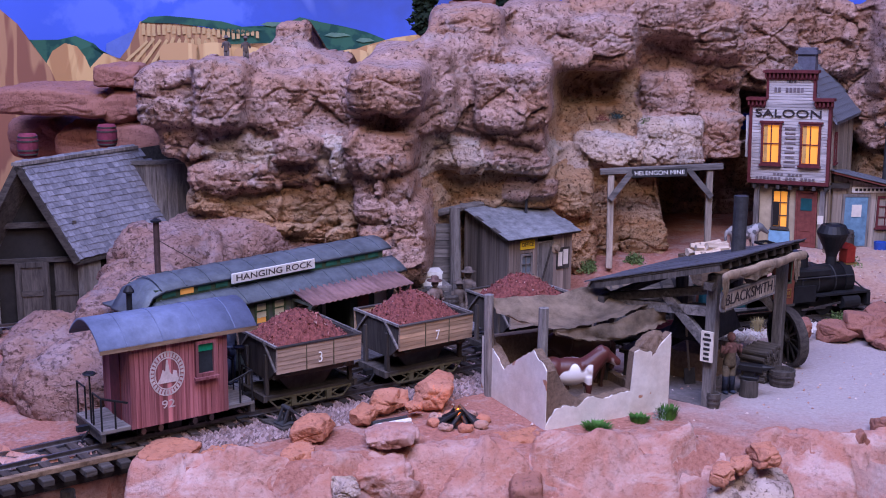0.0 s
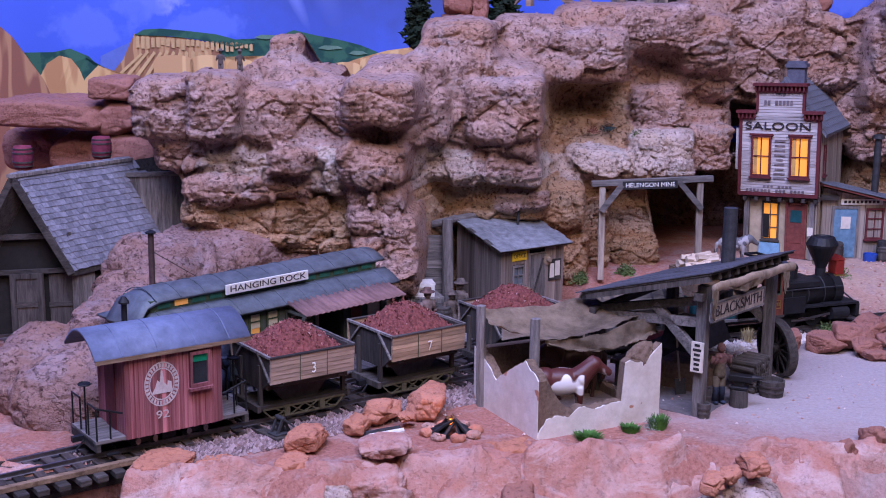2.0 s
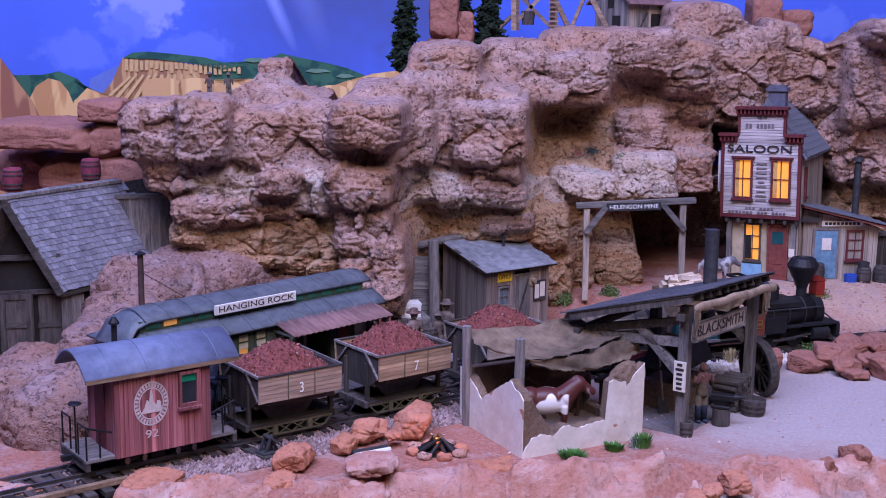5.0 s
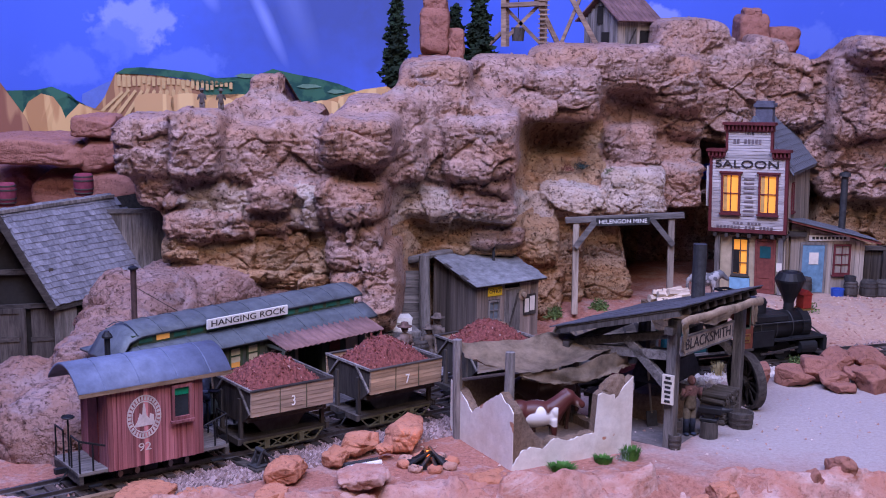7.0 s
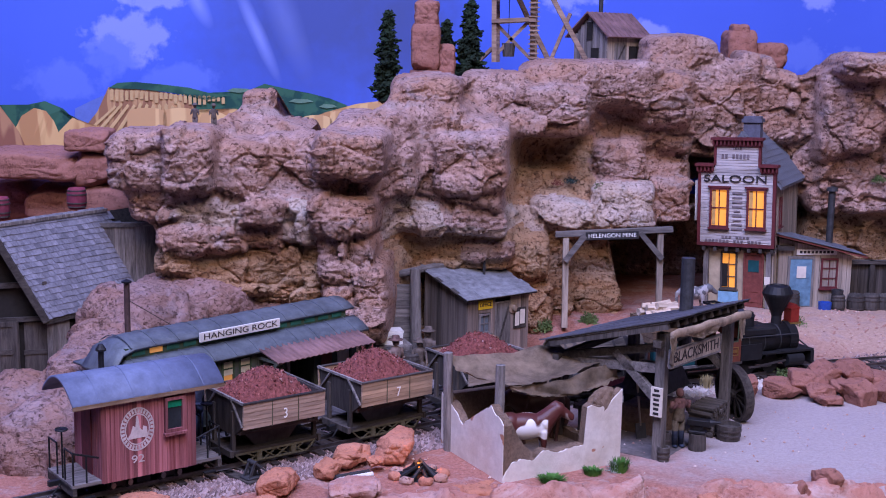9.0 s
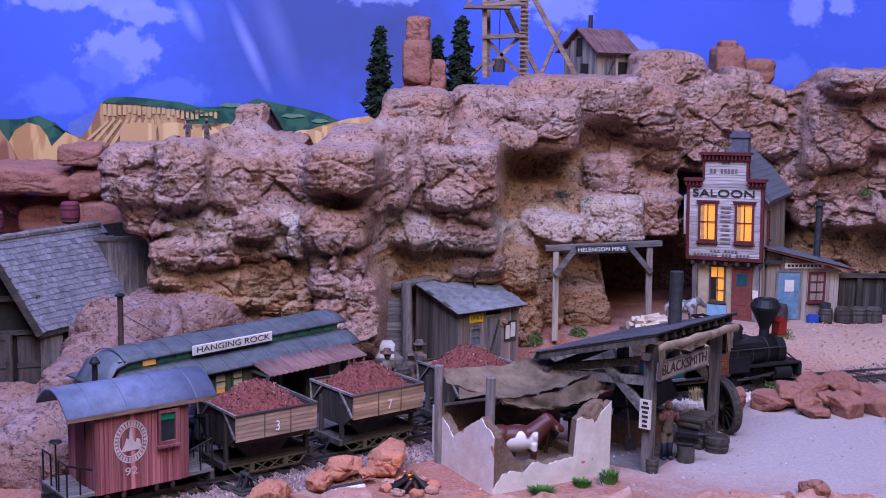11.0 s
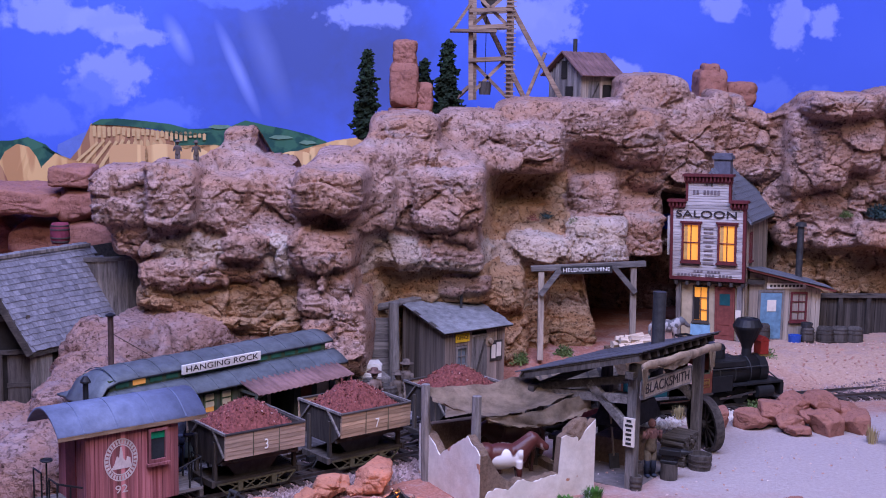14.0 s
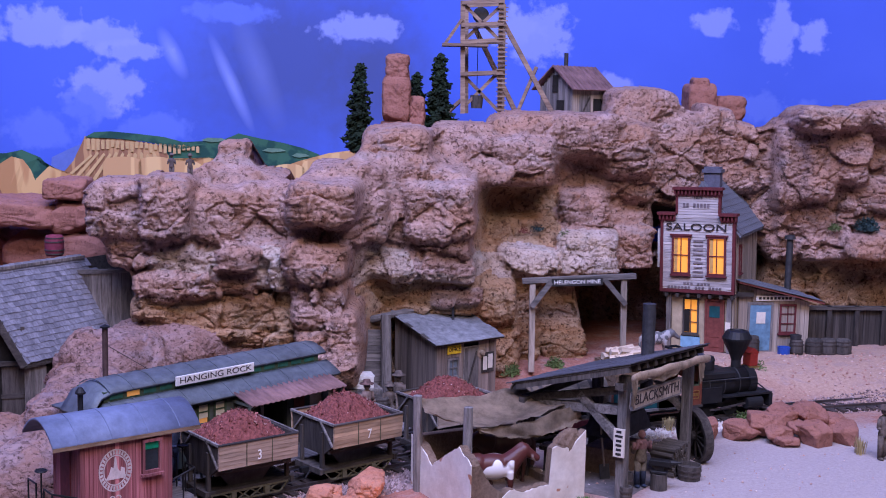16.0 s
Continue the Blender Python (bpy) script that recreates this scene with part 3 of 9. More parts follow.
lobe((-2.4, 96.0, 18.9), (2.91, 5.0, 2.41), 2.6, 1.0, ROCK)
lobe((1.0, 94.0, 16.8), (2.39, 4.0, 1.48), 2.4, 1.0, ROCK)
# second band and the ledge
lobe((-17.2, 86.5, 11.2), (2.41, 3.5, 1.23), 3.5, 1.0, ROCKP)
lobe((-13.3, 85.2, 11.7), (1.56, 3.2, 1.15), 3.0, 1.0, ROCK)
lobe((-11.0, 86.7, 11.0), (1.30, 3.5, 1.64), 4.0, 1.0, ROCKP)
lobe((-17.8, 85.9, 9.8), (3.06, 3.5, 1.12), 3.2, 1.0, ROCK)
lobe((-13.6, 86.7, 9.9), (1.69, 3.5, 0.97), 3.5, 1.0, ROCK)
lobe((-7.7, 86.0, 11.7), (2.29, 4.0, 1.68), 3.2, 1.0, ROCK)
lobe((-3.5, 93.0, 10.9), (2.82, 4.0, 1.16), 4.5, 1.0, ROCKP)
lobe((1.2, 93.4, 11.4), (2.66, 4.0, 1.54), 4.5, 1.0, ROCK)
lobe((-1.2, 93.6, 10.2), (5.29, 4.0, 0.84), 6.0, 1.0, ROCKP)
lobe((2.3, 91.4, 12.3), (1.22, 2.5, 0.69), 6.0, 0.8, ROCK)
# lower band
lobe((-18.2, 87.6, 7.5), (3.27, 4.0, 1.54), 3.5, 1.0, ROCKB)
lobe((-12.4, 88.2, 7.0), (3.06, 4.0, 2.40), 3.5, 1.0, ROCKB)
lobe((-19.2, 85.7, 8.0), (1.62, 3.0, 1.09), 3.0, 1.0, ROCKB)
lobe((-15.3, 86.4, 7.0), (2.45, 3.0, 1.45), 3.0, 1.0, ROCKB)
lobe((-7.6, 86.6, 8.6), (2.11, 4.0, 1.85), 3.0, 1.0, ROCK)
lobe((-5.8, 85.5, 5.3), (1.25, 3.5, 2.88), 3.0, 1.0, ROCK)
lobe((-7.5, 87.0, 4.5), (1.68, 4.0, 2.82), 3.0, 1.0, ROCK)
lobe((-5.3, 86.0, 4.4), (1.02, 3.0, 2.08), 2.6, 1.0, ROCK)
lobe((-1.1, 95.2, 8.0), (5.53, 4.0, 1.76), 6.0, 0.7, ROCKB)
lobe((-4.3, 95.6, 3.5), (2.25, 4.0, 3.33), 6.0, 0.7, ROCKB)
lobe((0.8, 98.0, 3.8), (3.88, 4.0, 3.17), 6.0, 0.7, ROCKB)
lobe((2.3, 93.3, 8.0), (2.16, 2.5, 0.94), 3.0, 0.8, ROCK)
# rock between the hut and the mine
lobe((5.5, 97.2, 7.2), (2.14, 4.0, 1.91), 2.8, 1.0, ROCKB)
lobe((6.1, 98.2, 2.9), (1.85, 4.0, 3.18), 2.8, 1.0, ROCKB)
lobe((8.1, 101.0, 4.3), (1.78, 4.0, 4.22), 3.0, 1.0, ROCKB)
lobe((11.9, 102.0, 2.8), (2.55, 3.5, 5.39), 2.6, 1.0, ROCKB)
# pale ledge over the mine and the slope above it
lobe((8.5, 99.8, 10.1), (2.77, 4.0, 1.50), 3.0, 1.0, ROCKP)
lobe((13.5, 100.2, 10.8), (2.71, 4.0, 1.93), 3.2, 1.0, ROCKP)
lobe((8.9, 102.0, 11.0), (2.48, 5.0, 0.64), 3.0, 0.7, ROCK)
lobe((7.7, 103.8, 12.2), (3.85, 5.0, 1.45), 2.6, 1.0, ROCKB)
lobe((7.5, 105.0, 14.5), (4.14, 4.0, 1.71), 2.2, 0.8, ROCKB)
lobe((16.9, 104.5, 10.4), (2.77, 5.0, 2.69), 3.2, 1.0, ROCK)
lobe((13.4, 103.0, 14.3), (2.20, 4.0, 1.77), 2.8, 1.0, ROCK)
lobe((17.9, 108.0, 13.0), (2.50, 5.0, 1.25), 3.0, 1.0, ROCK)
# upper overhang and its neighbours
lobe((3.2, 101.5, 19.8), (2.95, 5.0, 1.81), 2.8, 1.0, ROCK)
lobe((6.6, 100.6, 18.5), (4.16, 5.0, 2.19), 3.2, 1.0, ROCK)
lobe((8.3, 103.0, 19.8), (3.31, 5.0, 2.68), 3.0, 1.0, ROCK)
lobe((13.5, 104.0, 20.6), (3.45, 5.0, 1.94), 3.0, 1.0, ROCK)
lobe((13.0, 107.0, 17.8), (1.73, 4.0, 2.34), 3.0, 1.0, ROCK)
lobe((17.2, 104.5, 19.3), (2.45, 5.0, 2.36), 2.8, 1.0, ROCK)
lobe((18.2, 105.5, 17.0), (1.61, 4.0, 2.31), 3.0, 1.0, ROCK)
lobe((19.6, 111.0, 22.5), (3.27, 5.0, 2.34), 2.8, 1.0, ROCK)
# right upper
lobe((22.7, 110.0, 18.3), (2.44, 4.0, 4.35), 3.2, 1.0, ROCK)
lobe((25.6, 111.6, 19.3), (0.98, 4.0, 4.18), 3.6, 1.0, ROCK)
lobe((27.5, 112.4, 19.1), (0.93, 4.0, 4.00), 3.6, 1.0, ROCK)
lobe((29.2, 112.4, 18.4), (1.19, 4.0, 3.41), 3.4, 1.0, ROCK)
lobe((31.7, 113.6, 17.9), (1.26, 4.0, 3.56), 3.2, 1.0, ROCK)
lobe((33.0, 110.0, 18.1), (1.52, 4.0, 4.23), 3.2, 1.0, ROCK)
lobe((35.4, 107.6, 22.3), (3.25, 5.0, 1.17), 3.0, 1.0, ROCK)
lobe((42.4, 108.0, 22.7), (4.32, 5.0, 1.27), 3.0, 1.0, ROCK)
lobe((35.3, 109.0, 18.3), (1.86, 4.0, 3.51), 3.0, 1.0, ROCK)
lobe((38.0, 108.6, 19.4), (1.65, 4.0, 3.09), 3.2, 1.0, ROCK)
lobe((43.6, 110.0, 18.0), (3.29, 5.0, 4.16), 3.0, 1.0, ROCK)
lobe((39.7, 110.0, 15.5), (2.55, 4.0, 1.78), 3.0, 1.0, ROCK)
lobe((31.7, 114.0, 13.7), (2.83, 4.0, 3.08), 3.0, 1.0, ROCK)
lobe((35.0, 111.5, 13.3), (2.72, 4.0, 2.52), 2.8, 1.0, ROCK)
lobe((42.4, 112.0, 13.4), (5.70, 5.0, 2.34), 2.8, 1.0, ROCK)
lobe((33.4, 112.0, 10.4), (1.94, 3.5, 1.21), 3.0, 1.0, ROCK)
lobe((36.7, 110.5, 10.5), (2.38, 3.5, 1.25), 3.0, 1.0, ROCK)
lobe((41.9, 109.0, 11.0), (4.32, 4.0, 1.28), 3.0, 1.0, ROCK)
lobe((40.7, 114.0, 4.9), (9.09, 4.0, 4.49), 5.0, 0.8, ROCKB)
# mounds round the station and the barn
mass((-21.8, 75.2, 3.5), (3.0, 3.2, 1.9), 2.2, 0.45, MOUND, cliff)
mass((-20.9, 81.1, 4.3), (4.3, 4.1, 2.7), 2.2, 0.45, MOUND, cliff)
mass((-18.6, 85.1, 4.1), (4.9, 4.6, 3.0), 2.2, 0.5, MOUND, cliff)
mass((-13.3, 87.7, 3.1), (5.1, 4.7, 2.5), 2.4, 0.6, MOUND, cliff)
mass((-25.2, 68.5, 0.8), (2.3, 4.0, 3.0), 2.4, 0.7, MOUND, cliff)
mass((-22.6, 66.0, 0.6), (2.7, 3.4, 3.0), 2.5, 0.5, MOUND, cliff)
mass((-20.4, 63.4, 0.2), (1.3, 2.0, 2.2), 2.6, 0.5, MOUND, cliff)
mass((-22.2, 70.3, 3.5), (1.9, 2.3, 1.4), 2.4, 0.6, MOUND, cliff)
# red slabs over the barn, buttes
mass((-33.0, 95.0, 13.8), (4.35, 4.5, 1.15), 8.0, 0.35, RED, cliff)
mass((-27.5, 95.5, 13.5), (2.22, 4.0, 1.38), 7.0, 0.35, RED, cliff)
mass((-31.0, 96.5, 10.7), (2.65, 4.0, 1.41), 8.0, 0.35, RED, cliff)
mass((-25.5, 95.8, 10.7), (4.06, 4.0, 1.80), 8.0, 0.35, RED, cliff)
mass((-28.0, 93.2, 15.8), (1.74, 2.2, 0.92), 8.0, 0.35, RED, cliff)
mass((-35.9, 100.0, 10.4), (2.79, 4.0, 1.83), 5.0, 0.35, RED, cliff)
mass((-2.6, 101.4, 25.8), (1.08, 1.4, 1.30), 7.0, 0.35, RED, cliff)
mass((-2.6, 101.2, 23.3), (1.27, 1.6, 1.98), 7.0, 0.35, RED, cliff)
mass((-2.6, 101.0, 20.8), (1.45, 2.0, 0.70), 7.0, 0.35, RED, cliff)
mass((-0.9, 101.0, 22.1), (0.80, 1.2, 1.56), 6.0, 0.35, RED, cliff)
mass((25.8, 114.0, 23.6), (1.48, 2.0, 1.88), 6.0, 0.35, RED, cliff)
mass((28.7, 114.5, 22.9), (1.59, 2.0, 1.42), 5.0, 0.35, RED, cliff)
mass((25.7, 113.8, 25.2), (0.92, 1.3, 0.78), 5.0, 0.35, RED, cliff)
mass((-28.0, 99.0, 8.6), (6.4, 4.0, 2.0), 5.0, 0.4, RED, cliff)
# fore edge of the table
mass((-5.0, 60.6, -2.4), (1.6, 3.0, 2.1), 6.0, 0.5, EDGE, cliff)
mass((12.0, 60.6, -2.6), (1.3, 3.0, 1.1), 3.0, 0.7, ROCKP, cliff)
mass((14.0, 60.8, -2.6), (1.3, 3.0, 1.2), 3.0, 0.7, ROCKP, cliff)
mass((1.9, 58.5, -1.6), (0.9, 1.5, 0.9), 5.0, 0.3, RED, cliff)


PERM = np.random.RandomState(11).permutation(256)
GRAD = np.random.RandomState(5).normal(size=(256, 3))
GRAD /= np.linalg.norm(GRAD, axis=1)[:, None]
JIT = np.random.RandomState(8).random_sample((256, 3))
TILT = np.random.RandomState(9).uniform(-1, 1, (256, 3))
STEP = np.random.RandomState(10).random_sample(256)


def lattice(i):
    """A number from 0 to 255 for each cell of a lattice."""
    return PERM[(PERM[(PERM[i[:, 0] & 255] + i[:, 1]) & 255] + i[:, 2]) & 255]


def gnoise(p):
    """Gradient noise at many places at once, about -0.6 to 0.6."""
    i = np.floor(p).astype(int)
    f = p - i
    u = f * f * f * (f * (f * 6 - 15) + 10)
    out = np.zeros(len(p))
    for c in itertools.product((0, 1), repeat=3):
        g = GRAD[lattice(i + c)]
        w = np.prod(np.where(np.array(c) == 1, u, 1 - u), axis=1)
        out += w * ((f - c) * g).sum(1)
    return out


def blocks(p):
    """Cracked blocks: for each place its block's step, its tilted face and the distance to the nearest crack."""
    i = np.floor(p).astype(int)
    d1, d2 = np.full(len(p), 9.0), np.full(len(p), 9.0)
    who = np.zeros(len(p), int)
    away = np.zeros_like(p)
    for c in itertools.product((-1, 0, 1), repeat=3):
        h = lattice(i + c)
        v = p - (i + c + JIT[h])
        d = np.sqrt((v * v).sum(1))
        near = d < d1
        d2 = np.where(near, d1, np.minimum(d2, d))
        d1 = np.where(near, d, d1)
        who = np.where(near, h, who)
        away[near] = v[near]
    return STEP[who], (TILT[who] * away).sum(1), d2 - d1


def rock_skin(co, patch):
    """How far each place of a rock surface stands out: jointed blocks, beds, cracks and pits."""
    warp = np.stack([gnoise(co * 0.8 + k * 31.7) for k in range(3)], 1)
    w = co + warp * 0.3
    step, face, gap = blocks(w * (0.30, 0.30, 0.42))
    s = 0.36 * (step - 0.5) + 0.80 * face - 0.22 * np.clip(1 - gap / 0.05, 0, 1)
    step, face, gap = blocks(w * (0.95, 0.95, 1.5) + 40)
    s += (0.14 * (step - 0.5) + 0.19 * face - 0.12 * np.clip(1 - gap / 0.09, 0, 1)) * (0.35 + 0.8 * patch)
    step, face, gap = blocks(w * (2.3, 2.3, 3.4) + 80)
    s += (0.06 * (step - 0.5) + 0.10 * face - 0.05 * np.clip(1 - gap / 0.12, 0, 1)) * (0.5 + 0.8 * patch)
    # beds: thin layers, each with a groove under it
    bed = w[:, 2] * 1.15 + 0.9 * gnoise(co * 0.10 + 3)
    fr = bed - np.floor(bed)
    s += (0.12 * fr - 0.16 * np.clip(1 - fr / 0.10, 0, 1)) * np.clip(0.35 + 2.4 * gnoise(co * (0.22, 0.22, 0.3) + 17), 0, 1)
    # worn skin: ridges outwards, creases inwards
    skin = np.zeros(len(co))
    for k, (q, amp) in enumerate(((1.1, 0.025), (2.6, 0.05), (5.2, 0.075))):
        skin += amp * (np.abs(gnoise(w * q + 13 * k)) * 2.6 - 0.55)
    return s + skin * (0.6 + 0.6 * (1 - patch))


def blur(a, n):
    """Box blur of a grid, n cells to each side, twice."""
    for axis in (0, 1, 0, 1):
        pad = np.pad(a, [(n + 1, n) if k == axis else (0, 0) for k in (0, 1)], mode="edge").cumsum(axis)
        hi = np.take(pad, range(2 * n + 1, pad.shape[axis]), axis)
        lo = np.take(pad, range(0, pad.shape[axis] - 2 * n - 1), axis)
        a = (hi - lo) / (2 * n + 1)
    return a


def finish_rock(name, verts, faces, who, mats):
    me = bpy.data.meshes.new(name)
    me.vertices.add(len(verts))
    me.vertices.foreach_set("co", (verts * CM).astype(np.float32).ravel())
    me.loops.add(faces.size)
    me.loops.foreach_set("vertex_index", faces.astype(np.int32).ravel())
    me.polygons.add(len(faces))
    me.polygons.foreach_set("loop_start", np.arange(0, faces.size, faces.shape[1], dtype=np.int32))
    for m in mats:
        me.materials.append(m)
    me.update(calc_edges=True)
    me.polygons.foreach_set("material_index", who[faces[:, 0]].astype(np.int32))
    me.polygons.foreach_set("use_smooth", np.ones(len(faces), bool))
    me.validate()
    ob = new(name, me)
    ob.parent = cliff
    return ob


def carve_cliff(cell=0.085):
    """The cliff face: bulges over a backing, ledges and hollows, the mine's mouth, then the broken skin."""
    xs, zs = np.arange(-27, 48, cell), np.arange(-0.6, 26.5, cell)
    X, Z = np.meshgrid(xs, zs)
    wx = X + 0.45 * gnoise(np.stack([X, Z, Z * 0 + 5], -1).reshape(-1, 3) * 0.5).reshape(X.shape)
    wz = Z + 0.30 * gnoise(np.stack([X, Z, Z * 0 + 55], -1).reshape(-1, 3) * 0.5).reshape(X.shape)
    rag = gnoise(np.stack([X, Z, Z * 0 + 95], -1).reshape(-1, 3) * 1.3).reshape(X.shape)
    far = 150.0
    soft = np.zeros_like(X)
    hard = np.full_like(X, far)
    pick = np.full_like(X, far)
    who = np.zeros(X.shape, int)
    rough = np.ones_like(X)
    inner = np.zeros_like(X)
    least, nearest = np.full_like(X, 9.0), np.full_like(X, 9.0)
    inner_near = np.full_like(X, far)
    mats = [ROCK, ROCKP, ROCKB]
    k = 3.0
    for c, r, sq, ro, material in FACE:
        u = (np.abs((wx - c[0]) / r[0]) ** sq + np.abs((wz - c[2]) / r[2]) ** sq) ** (1 / sq)
        y = np.where(u < 1, c[1] - r[1] * np.clip(1 - u ** sq, 0, 1) ** (1 / sq), c[1] + 60 * (u - 1))
        y = np.minimum(y, far)
        soft += np.exp(-k * (y - 75))
        least = np.minimum(least, u)
        inner = np.where(u < 1, np.maximum(inner, c[1]), inner)
        hard = np.minimum(hard, y)
        inner_near = np.where(u < nearest, c[1], inner_near)
        nearest = np.minimum(nearest, u)
        near = y + 0.9 * rag < pick
        pick = np.where(near, y + 0.9 * rag, pick)
        who[near] = mats.index(material)
        rough = np.where(near, ro, rough)
    y = 75 - np.log(soft + 1e-200) / k
    # backing: the mean lie of the bulges, a little behind them
    seen = (hard < inner + 0.01).astype(float)
    weight = blur(seen, 14)
    back = blur(np.where(seen > 0, hard, 0), 14) / np.maximum(weight, 1e-3) + 0.75
    back = np.where(weight > 0.55, back, far)
    y = -np.log(np.exp(-k * (np.minimum(y, far) - 75)) + np.exp(-k * (back - 75)) + 1e-200) / k + 75
    # the mine's mouth
    mouth = np.clip((X - (12.6 + 0.2 * (9 - Z))) / 0.5, 0, 1) * np.clip((22.6 - X) / 0.5, 0, 1) * np.clip((9.3 - Z + 0.25 * rag) / 0.5, 0, 1)
    y = np.minimum(y, 150) * (1 - mouth) + 116 * mouth
    y = np.where((Z < 9.8) & (X > 12) & (X < 26), np.minimum(y, 117), y)
    y = np.where((least > 1) & (mouth <= 0), np.minimum(y, inner_near + 0.8 + 6 * np.clip(least - 1, 0, 1)), y)
    y = blur(y, 1)
    keep = ((least < 1.05) | (weight > 0.55) | (mouth > 0) | ((Z < 9.8) & (X > 12) & (X < 26))) & (y < 119.5)
    idx = np.full(X.shape, -1)
    idx[keep] = np.arange(keep.sum())
    q = keep[:-1, :-1] & keep[1:, :-1] & keep[:-1, 1:] & keep[1:, 1:]
    faces = np.stack([idx[:-1, :-1][q], idx[:-1, 1:][q], idx[1:, 1:][q], idx[1:, :-1][q]], 1)
    gz, gx = np.gradient(y, cell)
    no = np.stack([gx, -np.ones_like(y), gz], -1)
    no /= np.linalg.norm(no, axis=-1)[..., None]
    co, no = np.stack([X, y, Z], -1)[keep], no[keep]
    patch = np.clip(0.5 + 1.6 * gnoise(co * 0.35 + 9), 0, 1)
    calm = np.clip(np.abs(no[:, 1]) * 2.2 - 0.15, 0.05, 1)
    co = co + no * (rock_skin(co, patch) * calm * (0.25 + 0.75 * rough[keep]))[:, None]
    who = who[keep]
    # the rim runs back to the wall as a plateau
    e = np.sort(np.concatenate([faces[:, [a, b]] for a, b in ((0, 1), (1, 2), (2, 3), (3, 0))]), 1)
    code, count = np.unique(e[:, 0] * len(co) + e[:, 1], return_counts=True)
    rim = code[count == 1]
    a, b = rim // len(co), rim % len(co)
    high = (co[a, 2] > 0.5)
    a, b = a[high], b[high]
    ends = np.unique(np.concatenate([a, b]))
    there = np.full(len(co), -1)
    there[ends] = len(co) + np.arange(len(ends))
    backs = co[ends].copy()
    backs[:, 1] = np.maximum(backs[:, 1] + 0.5, 121.0)
    backs[:, 2] -= 0.28 * (backs[:, 1] - co[ends, 1])
    faces = np.concatenate([faces, np.stack([a, b, there[b], there[a]], 1)])
    finish_rock("rock_face", np.concatenate([co, backs]), faces, np.concatenate([who, who[ends]]), mats)


carve_cliff()


def fuse_mounds(voxel=0.15):
    """Fuses the mounds into one rock mass and roughens it."""
    verts, faces = [], []
    ico = bmesh.new()
    bmesh.ops.create_icosphere(ico, subdivisions=4, radius=1)
    dirs = np.array([v.co.normalized() for v in ico.verts])
    tris = np.array([[v.index for v in f.verts] for f in ico.faces])
    ico.free()
    for n, (c, r, sq, _, _) in enumerate(MASS):
        k = (np.abs(dirs) ** sq).sum(1) ** (-1 / sq)
        p = dirs * k[:, None] * np.array(r)
        size = (r[0] * r[1] * r[2]) ** (1 / 3)
        p += dirs * (size * 0.2 * gnoise(p * (1.1 / size) + n * 7.3))[:, None]
        faces.append(tris + n * len(dirs))
        verts.append((p + np.array(c)) * CM)
    me = bpy.data.meshes.new("mound_base")
    me.from_pydata(np.concatenate(verts).tolist(), [], np.concatenate(faces).tolist())
    tmp = new("mound_base", me)
    md = tmp.modifiers.new("fuse", "REMESH")
    md.mode, md.voxel_size = "VOXEL", voxel * CM
    ms = tmp.modifiers.new("soften", "SMOOTH")
    ms.factor, ms.iterations = 0.5, 2
    bpy.context.view_layer.update()
    out = bpy.data.meshes.new_from_object(tmp.evaluated_get(bpy.context.evaluated_depsgraph_get()))
    bpy.data.objects.remove(tmp)
    bpy.data.meshes.remove(me)
    nv = len(out.vertices)
    co = np.empty(nv * 3, np.float32)
    no = np.empty(nv * 3, np.float32)
    out.vertices.foreach_get("co", co)
    out.vertices.foreach_get("normal", no)
    co, no = co.reshape(-1, 3).astype(float) / CM, no.reshape(-1, 3).astype(float)
    nl = np.empty(len(out.loops), np.int32)
    out.loops.foreach_get("vertex_index", nl)
    bpy.data.meshes.remove(out)
    best, who = np.full(nv, 1e9), np.zeros(nv, int)
    rough = np.ones(nv)
    mats = []
    for c, r, sq, ro, material in MASS:
        if material not in mats:
            mats.append(material)
        f = (np.abs((co - c) / r) ** sq).sum(1) ** (1 / sq)
        hit = f < best
        best[hit], who[hit], rough[hit] = f[hit], mats.index(material), ro
    patch = np.clip(0.5 + 1.6 * gnoise(co * 0.35 + 9), 0, 1)
    co = co + no * (rock_skin(co, patch) * (0.25 + 0.75 * rough))[:, None]
    finish_rock("rock_mound", co, nl.reshape(-1, 4), who, mats)


fuse_mounds()


# ---- more materials ----
WHITE = plain_mat("white_paint", (0.72, 0.70, 0.66), 0.8, vary=0.12)
LETTER_W = plain_mat("letter_white", (0.85, 0.84, 0.80), 0.8, vary=0.05)
LETTER_B = plain_mat("letter_black", (0.035, 0.028, 0.03), 0.8, vary=0.1)
MAROON = plain_mat("maroon_paint", (0.13, 0.025, 0.03), 0.7, vary=0.3)
SIGNBLACK = plain_mat("sign_black", (0.03, 0.028, 0.028), 0.75)
TIN = plain_mat("tin_roof_grey", (0.13, 0.15, 0.17), 0.55, 0.25, vary=0.3, scale=160)
RUST = plain_mat("rusty_tin", (0.26, 0.15, 0.14), 0.7, 0.2, vary=0.45, scale=140, stretch=(1, 0.2, 1))
SHINGLE = plain_mat("shingle_grey", (0.17, 0.18, 0.215), 0.85, vary=0.4, scale=220, relief=0.0006)
SHINGLE_DARK = plain_mat("shingle_slate", (0.23, 0.235, 0.25), 0.85, vary=0.4, scale=200, relief=0.0006)
COACH = plain_mat("coach_green_grey", (0.075, 0.085, 0.07), 0.7, vary=0.35, scale=180, stretch=(1, 1, 0.25))
COACH_TRIM = plain_mat("coach_trim_green", (0.06, 0.09, 0.05), 0.7, vary=0.3)
